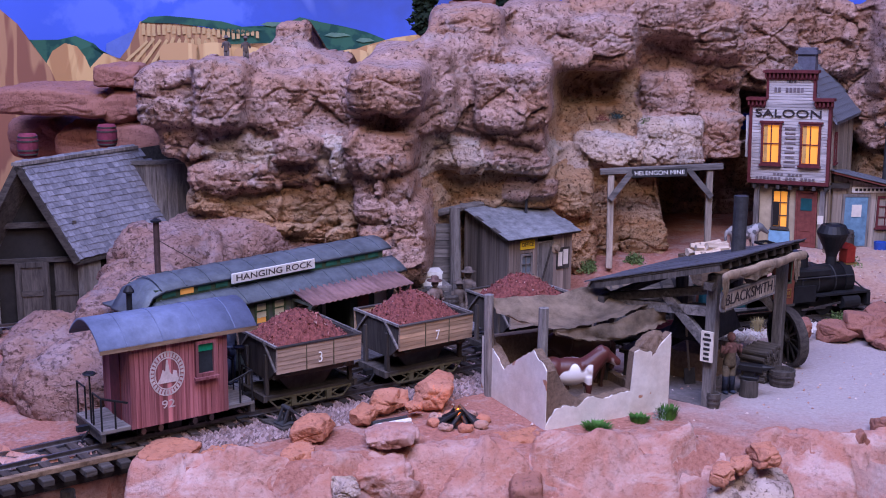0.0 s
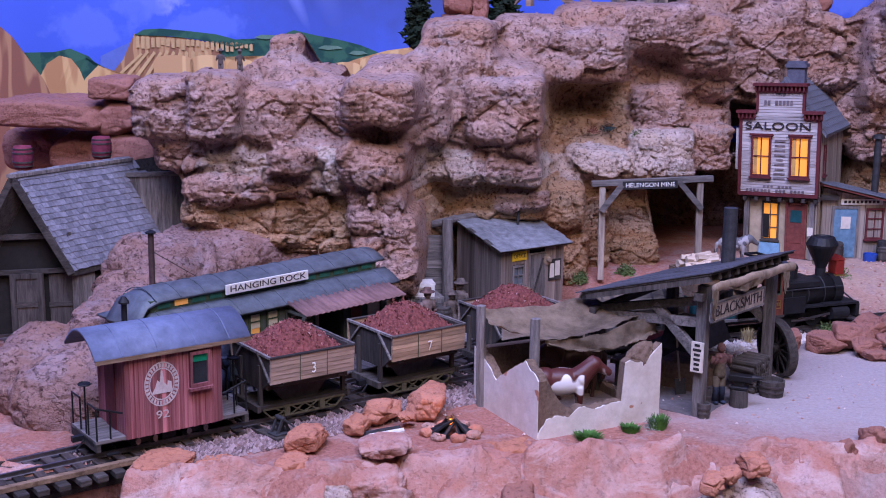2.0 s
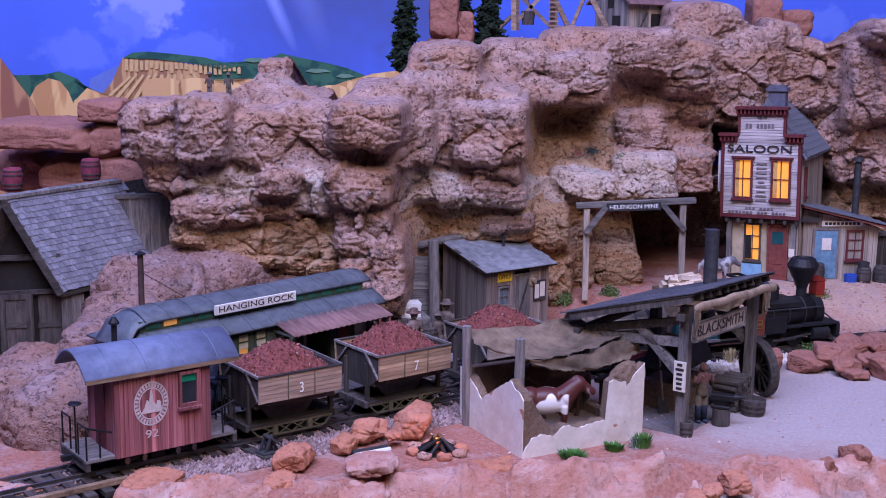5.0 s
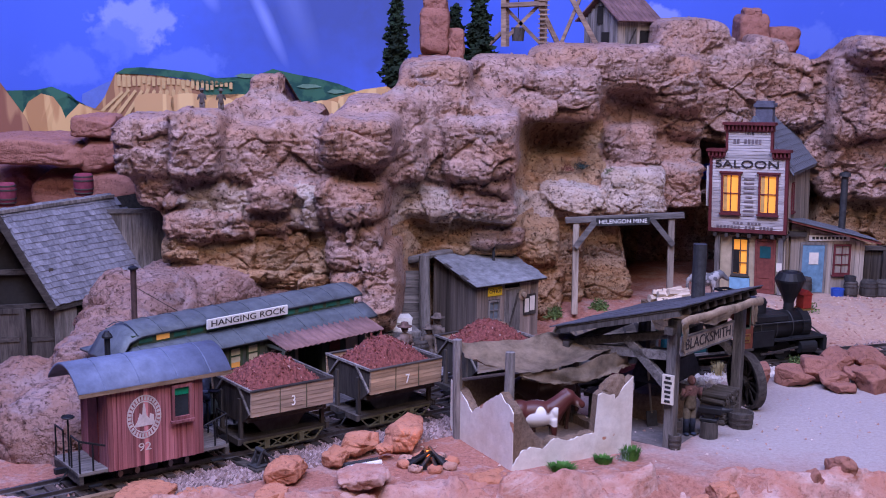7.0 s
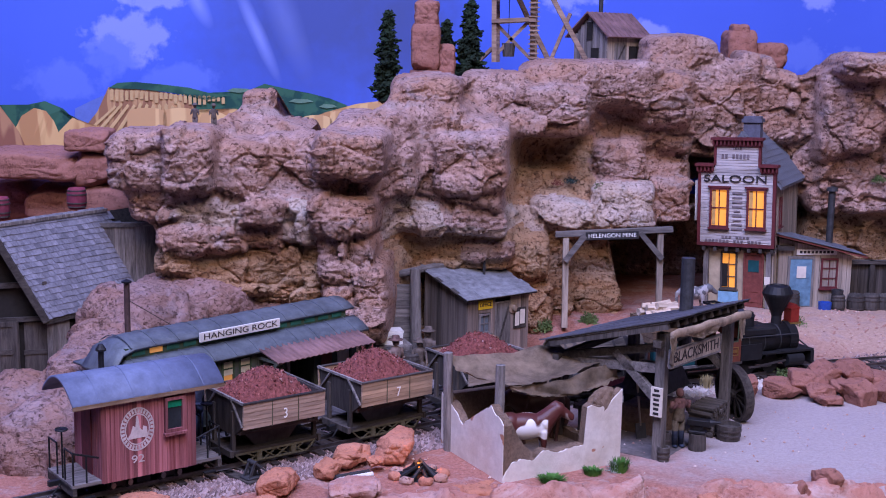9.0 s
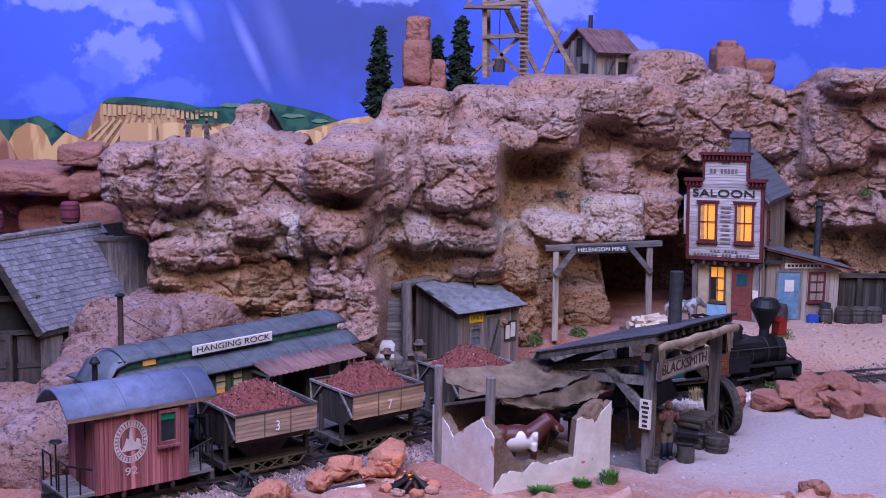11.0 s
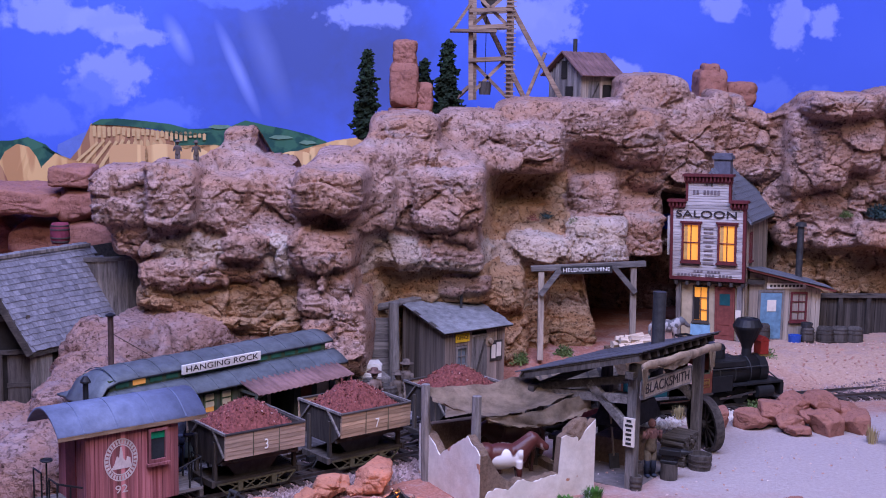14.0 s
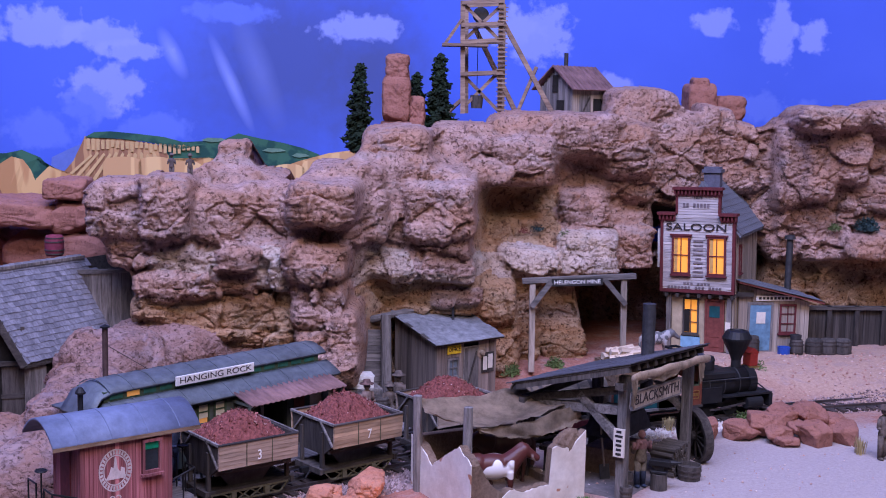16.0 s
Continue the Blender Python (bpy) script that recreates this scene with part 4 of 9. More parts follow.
TEAL = plain_mat("teal_paint", (0.012, 0.085, 0.095), 0.5, vary=0.25)
CABRED = plain_mat("cab_brown_red", (0.17, 0.05, 0.03), 0.55, vary=0.3)
CABOOSE = wood_mat("caboose_red", (0.50, 0.19, 0.20), (0.20, 0.05, 0.055), "z", 0.45)
BROWNWOOD = wood_mat("brown_board", (0.33, 0.22, 0.14), (0.13, 0.08, 0.05), "x", 0.3)
PALEWOOD = wood_mat("pale_board", (0.50, 0.42, 0.34), (0.25, 0.2, 0.16), "z", 0.25)
FIREWOOD = wood_mat("split_firewood", (0.75, 0.62, 0.48), (0.45, 0.33, 0.24), "x", 0.2)
CARWOOD = wood_mat("ore_car_board", (0.34, 0.26, 0.20), (0.16, 0.12, 0.09), "x", 0.3)
BRASS = plain_mat("old_brass", (0.45, 0.30, 0.10), 0.4, 0.8)
STEEL = plain_mat("rail_steel", (0.19, 0.17, 0.17), 0.4, 0.8, vary=0.3)
TIE = wood_mat("tie_wood", (0.10, 0.075, 0.065), (0.035, 0.027, 0.025), "y", 0.5)
GLASS, _nt, _b = node_mat("window_glass", 0.05)
_b.inputs["Base Color"].default_value = (0.9, 0.93, 0.95, 1)
_b.inputs["Transmission Weight"].default_value = 1.0
_b.inputs["IOR"].default_value = 1.1
# near-black colour stands in for unlit rooms behind openings, panes and board gaps
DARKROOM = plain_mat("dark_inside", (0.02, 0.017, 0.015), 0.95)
AMBER = glow_mat("amber_lamp_light", (1.0, 0.38, 0.055), 0.5)
AMBER_DIM = glow_mat("amber_dim_light", (0.7, 0.32, 0.08), 0.22)


def flaked_plaster():
    """Lime plaster with a few flakes off that bare the adobe."""
    m, nt, b = node_mat("lime_plaster", 0.92)
    v = coords(nt, world_space=True)
    fine = noise_tex(nt, v, 160, 6, 0.7)
    base = ramp(nt, fine, [(0.3, (0.60, 0.56, 0.51)), (0.7, (0.76, 0.72, 0.66))])
    wash = ramp(nt, noise_tex(nt, v, 28, 4, 0.6), [(0.42, (1, 1, 1)), (0.62, (0.86, 0.80, 0.74))])
    base = mix(nt, 1.0, base, wash, "MULTIPLY")
    bare = ramp(nt, noise_tex(nt, v, 46, 4, 0.55, 0.4), [(0.655, (0, 0, 0)), (0.675, (1, 1, 1))])
    nt.links.new(mix(nt, bare, base, (0.42, 0.21, 0.13)), b.inputs["Base Color"])
    bump(nt, b, fine, 0.5, 0.0008)
    return m


PLASTER = flaked_plaster()
ADOBE = plain_mat("bare_adobe", (0.20, 0.135, 0.095), 0.95, vary=0.35, scale=500, relief=0.0015)
CANVAS = plain_mat("old_canvas", (0.36, 0.27, 0.19), 0.95, vary=0.5, scale=90, relief=0.0008)
BLUEPAINT = plain_mat("faded_blue_paint", (0.14, 0.26, 0.36), 0.85, vary=0.3)
SKYBLUE = plain_mat("sky_blue_paint", (0.22, 0.42, 0.58), 0.85, vary=0.2)
CREAM = plain_mat("cream_plaster", (0.50, 0.40, 0.27), 0.9, vary=0.25, scale=90)
TERRA = plain_mat("oxide_red_paint", (0.20, 0.055, 0.045), 0.8, vary=0.3)
CAR_RED = plain_mat("flatcar_red", (0.20, 0.04, 0.05), 0.75, vary=0.35)
OLIVE = plain_mat("olive_frame", (0.11, 0.10, 0.06), 0.8, vary=0.3)
YELLOW = plain_mat("yellow_sign_paint", (0.75, 0.50, 0.03), 0.8, vary=0.2)
PAPER = plain_mat("notice_paper", (0.70, 0.64, 0.55), 0.9, vary=0.12)
FIG = plain_mat("figure_grey_brown", (0.14, 0.11, 0.10), 0.85, vary=0.5, scale=120)
FIG_NAVY = plain_mat("figure_navy", (0.035, 0.04, 0.07), 0.85, vary=0.5, scale=90)
IRON = plain_mat("grey_iron", (0.07, 0.07, 0.075), 0.6, 0.5, vary=0.35)
BARREL = wood_mat("barrel_stave", (0.34, 0.27, 0.20), (0.13, 0.10, 0.08), "x", 0.25)
BARREL_Z = wood_mat("barrel_stave_upright", (0.11, 0.095, 0.085), (0.04, 0.035, 0.032), "z", 0.3)
HOOP = plain_mat("barrel_hoop", (0.09, 0.075, 0.07), 0.6, 0.4)
BLUE_TIN = plain_mat("blue_enamel", (0.03, 0.09, 0.42), 0.4)
RED_TIN = plain_mat("red_enamel", (0.30, 0.03, 0.02), 0.45)


def frame_bm(x0, x1, z0, z1, w, y0, y1, bm=None):
    """A rectangular frame of four bars."""
    bm = bm or bmesh.new()
    box(x0, x1, y0, y1, z0, z0 + w, 0, bm)
    box(x0, x1, y0, y1, z1 - w, z1, 0, bm)
    box(x0, x0 + w, y0, y1, z0 + w, z1 - w, 0, bm)
    box(x1 - w, x1, y0, y1, z0 + w, z1 - w, 0, bm)
    return bm


def boards(parent, x0, x1, z0, top, w, thick, mat, m=None, name="board", bev=0.0):
    """Upright boards side by side in the plane y = 0 of m; top is a height or a function of x."""
    m = m or Matrix()
    n = max(1, round((x1 - x0) / w))
    w = (x1 - x0) / n
    me = None
    for k in range(n):
        x = x0 + (k + 0.5) * w
        h = (top(x) if callable(top) else top) - z0
        h += rng.uniform(-0.04, 0.04)
        if me is None:
            ob = link_mesh(name, box(-w * 0.48, w * 0.48, -thick / 2, thick / 2, 0, 1.0), mat, parent)
            me = ob.data
        else:
            ob = new(name, me)
            ob.parent = parent
        ob.matrix_basis = m @ at(x, rng.uniform(-0.02, 0.02), z0, 0, rng.uniform(-0.4, 0.4), 0) @ Matrix.Diagonal((1, 1, h, 1))
    return me


def planks(parent, x0, x1, z0, z1, h, thick, mat, m=None, name="board"):
    """Lying boards one over another in the plane y = 0 of m."""
    m = m or Matrix()
    n = max(1, round((z1 - z0) / h))
    h = (z1 - z0) / n
    me = link_mesh(name, box(x0, x1, -thick / 2, thick / 2, -h * 0.47, h * 0.47), mat, parent)
    me.matrix_basis = m @ at(0, 0, z0 + 0.5 * h)
    for k in range(1, n):
        shared(name, me.data, parent, m @ at(0, rng.uniform(-0.02, 0.02), z0 + (k + 0.5) * h, 0, rng.uniform(-0.3, 0.3), 0))


def window(parent, x0, x1, z0, z1, y, frame_mat, pane_mat, w=0.12, bars_x=1, bars_z=1, sill=True, m=None, name="window"):
    """Frame with muntins, pane and sill; y is the wall's face, outside towards -y."""
    f = part(name, frame_bm(x0, x1, z0, z1, w, y - 0.08, y + 0.12), frame_mat, parent)
    bm = bmesh.new()
    for k in range(bars_x):
        x = x0 + (x1 - x0) * (k + 1) / (bars_x + 1)
        box(x - w * 0.22, x + w * 0.22, y - 0.02, y + 0.06, z0 + w, z1 - w, 0, bm)
    for k in range(bars_z):
        z = z0 + (z1 - z0) * (k + 1) / (bars_z + 1)
        box(x0 + w, x1 - w, y - 0.03, y + 0.06, z - w * 0.25, z + w * 0.25, 0, bm)
    if bars_x + bars_z:
        part("muntin", bm, frame_mat, f)
    part("pane", box(x0 + w * 0.8, x1 - w * 0.8, y + 0.07, y + 0.10, z0 + w * 0.8, z1 - w * 0.8), pane_mat, f)
    if sill:
        part("sill", box(x0 - w * 0.6, x1 + w * 0.6, y - 0.2, y + 0.05, z0 - w * 0.8, z0), frame_mat, f)
    if m is not None:
        f.matrix_basis = m
    return f


# ---- tracks ----
def along(path, s):
    """Place and heading at s along a path of quarter-centimetre steps."""
    k = min(max(int(s / 0.25), 0), len(path) - 2)
    f = s / 0.25 - k
    p = path[k] + (path[k + 1] - path[k]) * f
    d = path[min(k + 3, len(path) - 1)] - path[max(k - 3, 0)]
    return p, math.degrees(math.atan2(d.y, d.x))


def s_of(path, x):
    return 0.25 * min(range(len(path)), key=lambda k: abs(path[k].x - x))


def make_track(name, path, x0, x1, z, label, gauge=1.65):
    t = thing(name, 0, 0, 0, 0, label, "track", kind="structure")
    pts = [p for p in path if x0 <= p.x <= x1]
    for side in (-1, 1):
        bm = bmesh.new()
        prev = None
        for k, p in enumerate(pts):
            d = (pts[min(k + 1, len(pts) - 1)] - pts[max(k - 1, 0)]).normalized()
            nrm = Vector((-d.y, d.x, 0)) * (side * gauge / 2)
            ring = []
            for w, h in ((-0.10, 0.22), (-0.035, 0.26), (-0.035, 0.38), (-0.06, 0.40), (-0.06, 0.46), (0.06, 0.46), (0.06, 0.40), (0.035, 0.38), (0.035, 0.26), (0.10, 0.22)):
                q = p + nrm + Vector((-d.y, d.x, 0)) * w
                ring.append(bm.verts.new((q.x, q.y, z + h)))
            if prev:
                for i in range(10):
                    bm.faces.new((prev[i], prev[(i + 1) % 10], ring[(i + 1) % 10], ring[i]))
            prev = ring
        part("rail", bm, STEEL, t)
    me = None
    s, total = 0.3, 0.25 * (len(path) - 1)
    while s < total:
        p, h = along(path, s)
        if x0 <= p.x <= x1:
            if me is None:
                ob = link_mesh("tie", box(-0.24, 0.24, -1.6, 1.6, 0.0, 0.22, 0.02), TIE, t)
                me = ob.data
            else:
                ob = shared("tie", me, t)
            ob.matrix_basis = at(p.x, p.y, z, 0, 0, h + rng.uniform(-3, 3))
        s += 0.95 + rng.uniform(-0.06, 0.06)
    return t


SIDING = spline([(-23.1, 55.6), (-16, 61.4), (-12.3, 64.5), (-8.3, 69.0), (-3.7, 74.9), (-0.1, 79.6), (3, 84), (5.5, 88.5)], 0.25)
make_track("main_track", MAIN, -33, 50, 0.0, "narrow gauge track with worn steel rails")
make_track("siding_track", SIDING, -11.5, 5.5, 0.02, "siding track beside the station platform")
BARNLINE = spline([(-50, 74), (-38, 76.3), (-30, 79.5), (-26, 84)], 0.25)
make_track("barn_track", BARNLINE, -45, -26.5, 0.3, "track running into the old barn")

# ---- timber bridge at the near end of the main track ----
def make_bridge():
    t = thing("trestle_bridge", 0, 0, 0, 0, "timber trestle deck carrying the track beyond the rocks", "bridge")
    me = None
    s = s_of(MAIN, -33)
    end = s_of(MAIN, -17.4)
    while s < end:
        p, h = along(MAIN, s)
        if me is None:
            ob = link_mesh("bridge_tie", box(-0.28, 0.28, -2.9, 2.0, -0.25, 0.05, 0.03), DARKWOOD_X, t)
            me = ob.data
        else:
            ob = shared("bridge_tie", me, t)
        ob.matrix_basis = at(p.x, p.y, 0, 0, 0, h + rng.uniform(-2, 2))
        s += 0.95
    a, h = along(MAIN, s_of(MAIN, -33))
    b, _ = along(MAIN, s_of(MAIN, -18.0))
    off = Vector((math.sin(radians(39)), -math.cos(radians(39)), 0))
    part("guard_timber", beam(a + off * 2.1 + Vector((0, 0, 0.18)), b + off * 2.1 + Vector((0, 0, 0.18)), 0.34, 0.28, None, 0.03), BROWNWOOD, t, "pale guard timber along the deck")
    for o in (0.9, -0.9):
        part("stringer", beam(a + off * o + Vector((0, 0, -0.75)), b + off * o + Vector((0, 0, -0.75)), 0.6, 0.9), DARKWOOD_X, t)
    for x in (-21, -25.5, -30):
        p, h = along(MAIN, s_of(MAIN, x))
        for o in (1.6, -1.2):
            q = p + off * o
            part("trestle_post", rod((q.x, q.y, -1.2), (q.x + off.x * 0.6, q.y + off.y * 0.6, -9), 0.35), DARKWOOD, t)


make_bridge()

# ---- station platform ----
ST = Vector((-17.4, 65.1, 0))
ST_RZ = 48.0


def make_platform():
    t = thing("station_platform", ST.x, ST.y, 0, ST_RZ, "grey weathered plank platform along the siding", "platform", kind="structure")
    part("fill", box(0.6, 27.6, -2.1, 5.0, -0.2, 0.36), DARKWOOD_X, t)
    x, me = 0.5, None
    while x < 27.6:
        if me is None:
            ob = link_mesh("plank", box(0.01, 0.43, 0, 7.0, 0, 0.1, 0.015), wood_mat("platform_plank", (0.33, 0.29, 0.28), (0.13, 0.11, 0.105), "y"), t)
            me = ob.data
        else:
            ob = shared("plank", me, t)
        ob.matrix_basis = at(x, -2.25 + rng.uniform(-0.1, 0.1), 0.38 + rng.uniform(-0.012, 0.012), 0, 0, rng.uniform(-0.5, 0.5))
        x += 0.455


make_platform()

# ---- station in an old coach ----
def make_station():
    t = thing("station_coach", ST.x, ST.y, 0.5, ST_RZ, "old grey-green railway coach used as the station", "station building")
    L, W = 16.8, 4.6
    z0, ze = 0.45, 4.55
    body = part("body", box(0, 10.9, 0.12, W, z0, ze), COACH, t)
    part("rear_room", box(13.2, L, 0.12, W, z0, ze), COACH, t)
    # solid slab: the darkness of the open doorway is put into its colour
    part("back_wall", box(10.9, 13.2, 1.9, W, z0, ze), DARKROOM, t, "near-black slab standing for the unlit waiting room doorway")
    # side panelling with the window openings
    wx = [0.75 + 1.27 * k for k in range(6)]
    bm = bmesh.new()
    box(0, 10.9, 0, 0.12, z0, 2.35, 0, bm)
    box(0, 10.9, 0, 0.12, 4.2, ze, 0, bm)
    edges = [0.0] + [v for x in wx for v in (x, x + 0.95)] + [10.9]
    for a, b in zip(edges[::2], edges[1::2]):
        box(a, b, 0, 0.12, 2.35, 4.2, 0, bm)
    part("side_panel", bm, COACH, t, "faded grey-green board side")
    for k in range(26):
        if k == 0:
            ob = link_mesh("batten", box(-0.03, 0.03, -0.04, 0, z0, 2.2), COACH, t)
            bt = ob.data
        else:
            ob = shared("batten", bt, t)
        ob.matrix_basis = at(0.2 + 0.415 * k, 0, 0)
    part("belt_rail", box(-0.05, 11, -0.09, 0.05, 2.2, 2.36), COACH_TRIM, t)
    part("letter_board", box(-0.05, L, -0.09, 0.05, 4.22, 4.4), COACH, t)
    blind = plain_mat("drawn_blind", (0.62, 0.56, 0.40), 0.9, vary=0.15)
    for k, x in enumerate(wx):
        w = window(t, x, x + 0.95, 2.4, 4.2, 0.0, COACH_TRIM, AMBER_DIM if k > 1 else blind, 0.11, 0, 0, True)
        low = (2.5, 3.35, 3.45, 3.2, 3.25, 2.9)[k]
        part("blind", box(x + 0.11, x + 0.84, 0.02, 0.05, low, 4.1), blind, w, "cream roller blind partly drawn")
        part("sash_rail", box(x + 0.1, x + 0.85, -0.02, 0.05, 3.6, 3.68), COACH_TRIM, w)
    # slatted ticket window beneath the awning; its near-black pane stands for the unlit room
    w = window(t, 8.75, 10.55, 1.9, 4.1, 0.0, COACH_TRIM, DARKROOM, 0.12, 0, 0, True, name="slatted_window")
    for k in range(7):
        part("slat", box(8.85, 10.45, -0.05, 0.03, 2.1 + 0.27 * k, 2.18 + 0.27 * k), PALEWOOD, w)
    part("door_post", box(13.0, 13.3, -0.05, 0.25, z0, ze), COACH, t)
    part("door_post", box(10.8, 11.05, -0.05, 0.25, z0, ze), PALEWOOD, t)
    part("poster", box(13.7, 14.6, 0.05, 0.1, 2.0, 3.4), TERRA, t, "dark red poster")
    part("notice", box(15.1, 16.2, 0.05, 0.1, 2.1, 3.6), PAPER, t, "white notice sheet")
    # end wall and balcony
    part("end_door", box(-0.06, 0, 1.75, 3.0, z0, 3.9, 0), COACH_TRIM, t, "grey panelled end door")
    part("end_post", box(-0.08, 0.1, -0.06, 0.12, z0, ze), COACH, t)
    part("balcony_floor", box(-2.0, 0, 0.2, W - 0.2, 0.25, 0.5), DARKWOOD, t)
    rail = part("balcony_rail", box(-2.0, -1.9, 0.2, W - 0.2, 1.85, 1.95), IRON, t, "wrought iron balcony rail")
    bars = None
    for k in range(13):
        if bars is None:
            ob = part("baluster", rod((-1.95, 0.25, 0.5), (-1.95, 0.25, 1.9), 0.04, None, 6), IRON, rail)
            bars = ob.data
        else:
            ob = shared("baluster", bars, rail, at(0, 0.34 * k, 0))
    for y in (0.22, W - 0.22):
        part("side_rail", box(-2.0, 0, y - 0.04, y + 0.04, 1.85, 1.95), IRON, rail)
        part("corner_post", box(-2.05, -1.9, y - 0.07, y + 0.07, 0.3, 2.0), IRON, rail)
        for a, b in (((-1.95, 0.6), (0, 1.85)), ((-1.95, 1.85), (0, 0.6)), ((-0.97, 0.5), (-0.97, 1.9))):
            part("brace", rod((a[0], y, a[1]), (b[0], y, b[1]), 0.04, None, 6), IRON, rail)
    for k in range(2):
        part("step", box(-1.9, -0.2, -0.55 - 0.4 * k, 0.0 - 0.4 * k, 0.3 - 0.28 * k, 0.36 - 0.28 * k), DARKWOOD, t)
    for x in (0.4, 5.5, 9.0, 12, 16):
        part("pier", box(x, x + 0.7, 0.3, 0.9, -0.1, z0), DARKWOOD, t)
    # clerestory roof: lower roof, bull-nosed end, monitor with lights, upper roof
    def roof_slab(name, prof, x0, x1, mat, nose=0.0):
        bm = bmesh.new()
        n = 24
        rows = []
        for i in range(n + 1):
            x = x0 + (x1 - x0) * i / n
            drop = 0.0
            if nose:
                u = max(0.0, (nose - (x - x0)) / nose)
                drop = 1.0 - math.sqrt(max(0.0, 1 - u * u))
            rows.append([(x, y, z - drop * (z - 4.42)) for y, z in prof])
        top = [[bm.verts.new(p) for p in r] for r in rows]
        bot = [[bm.verts.new((p[0], p[1], p[2] - 0.14)) for p in r] for r in rows]
        m = len(prof)
        for i in range(n):
            for j in range(m - 1):
                bm.faces.new((top[i][j], top[i + 1][j], top[i + 1][j + 1], top[i][j + 1]))
                bm.faces.new((bot[i][j], bot[i][j + 1], bot[i + 1][j + 1], bot[i + 1][j]))
            for j in (0, m - 1):
                bm.faces.new((top[i][j], bot[i][j], bot[i + 1][j], top[i + 1][j]))
        for i in (0, n):
            for j in range(m - 1):
                bm.faces.new((top[i][j], top[i][j + 1], bot[i][j + 1], bot[i][j]))
        bmesh.ops.recalc_face_normals(bm, faces=bm.faces[:])
        return part(name, bm, mat, t, "", True)
    low = [(-0.45, 4.45), (0.1, 4.78), (0.6, 5.0), (0.98, 5.12)]
    roof_slab("lower_roof", low, -0.8, L + 0.6, TIN, 0.9)
    roof_slab("lower_roof", [(W + 0.15 - y, z) for y, z in reversed(low)], -0.8, L + 0.6, TIN, 0.9)
    CLEAR_G = plain_mat("clerestory_pane_green", (0.03, 0.13, 0.09), 0.3, vary=0.3)
    mon = part("monitor", box(0.0, L - 0.2, 0.95, W - 0.9, 4.9, 5.72), COACH_TRIM, t, "green clerestory strip with small lights")
    for k in range(14):
        x = 0.4 + 1.15 * k
        part("clerestory_light", box(x, x + 0.85, 0.91, 0.95, 5.24, 5.62), AMBER_DIM if k in (1,) else CLEAR_G, mon)
    up = [(0.8, 5.72), (1.3, 6.0), (1.9, 6.18), (2.35, 6.23), (2.8, 6.18), (3.4, 6.0), (3.95, 5.72)]
    roof_slab("upper_roof", up, -1.0, L + 0.4, TIN, 1.9)
    for k in range(11):
        x = 0.3 + 1.6 * k
        bm = bmesh.new()
        for (a, za), (b, zb) in zip(up, up[1:]):
            beam((x, a, za + 0.015), (x, b, zb + 0.015), 0.07, 0.05, bm)
        part("roof_seam", bm, TIN, t)
        bm = bmesh.new()
        for (a, za), (b, zb) in zip(low, low[1:]):
            beam((x, a, za + 0.015), (x, b, zb + 0.015), 0.07, 0.05, bm)
        part("roof_seam", bm, TIN, t)
    # name board
    sign = part("name_board", box(4.75, 10.75, 0.55, 0.68, 5.38, 5.96, 0.02), WHITE, t, "white name board with black letters")
    lettering("HANGING ROCK", sign, LETTER_B, 7.75, 0.54, 5.67, 0.5, 5.5)
    # awning of rusty tin over the door
    bm = bmesh.new()
    n = 60
    top = []
    for k in range(n + 1):
        x = 8.35 + 8.0 * k / n
        w = 0.035 * math.sin(k * 1.9)
        top.append((bm.verts.new((x, -0.02, 4.62 + w)), bm.verts.new((x + 0.15, -2.0, 3.95 + w)), bm.verts.new((x + 0.15, -2.0, 3.89 + w)), bm.verts.new((x, -0.02, 4.56 + w))))
    for a, b in zip(top, top[1:]):
        for j in range(4):
            bm.faces.new((a[j], b[j], b[(j + 1) % 4], a[(j + 1) % 4]))
    part("awning", bm, RUST, t, "rusty corrugated tin awning", True)
    for x in (8.6, 16.2):
        part("awning_brace", beam((x, -0.03, 1.9), (x, -1.8, 3.85), 0.22, 0.22), COACH, t)
        part("awning_arm", beam((x, 0, 3.95), (x, -1.9, 3.9), 0.2, 0.16), COACH, t)
        part("awning_post", box(x - 0.12, x + 0.12, -0.1, 0.02, 1.7, 4.3), COACH, t)
    part("doorstep", box(10.6, 11.9, -0.75, -0.1, 0.42, 0.5), GREYWOOD_X, t)
    part("doorstep", box(11.3, 12.6, -1.15, -0.5, 0.18, 0.26), GREYWOOD_X, t)
    for x in (10.7, 11.7, 12.4):
        part("step_leg", box(x, x + 0.12, -0.9, -0.3, 0, 0.42), GREYWOOD, t)
    # stove pipe with stay wire
    pipe = part("stove_pipe", rod((1.6, 3.2, 5.2), (1.6, 3.2, 9.0), 0.17, None, 14), plain_mat("rusty_pipe", (0.10, 0.06, 0.055), 0.7, 0.3, 0.4), t, "rusty stove pipe")
    part("pipe_cap", lathe([(0.3, 9.0), (0.3, 9.08), (0.05, 9.2)], 12, None, Matrix.Translation((1.6, 3.2, 0))), BLACK, pipe)
    part("stay_wire", rod((1.6, 3.2, 8.0), (4.6, 3.0, 6.0), 0.02, None, 5), BLACK, pipe)


make_station()

# ---- barn ----
BARN_SHINGLE = wood_mat("barn_shingle", (0.30, 0.30, 0.35), (0.17, 0.17, 0.20), "x", 0.22)


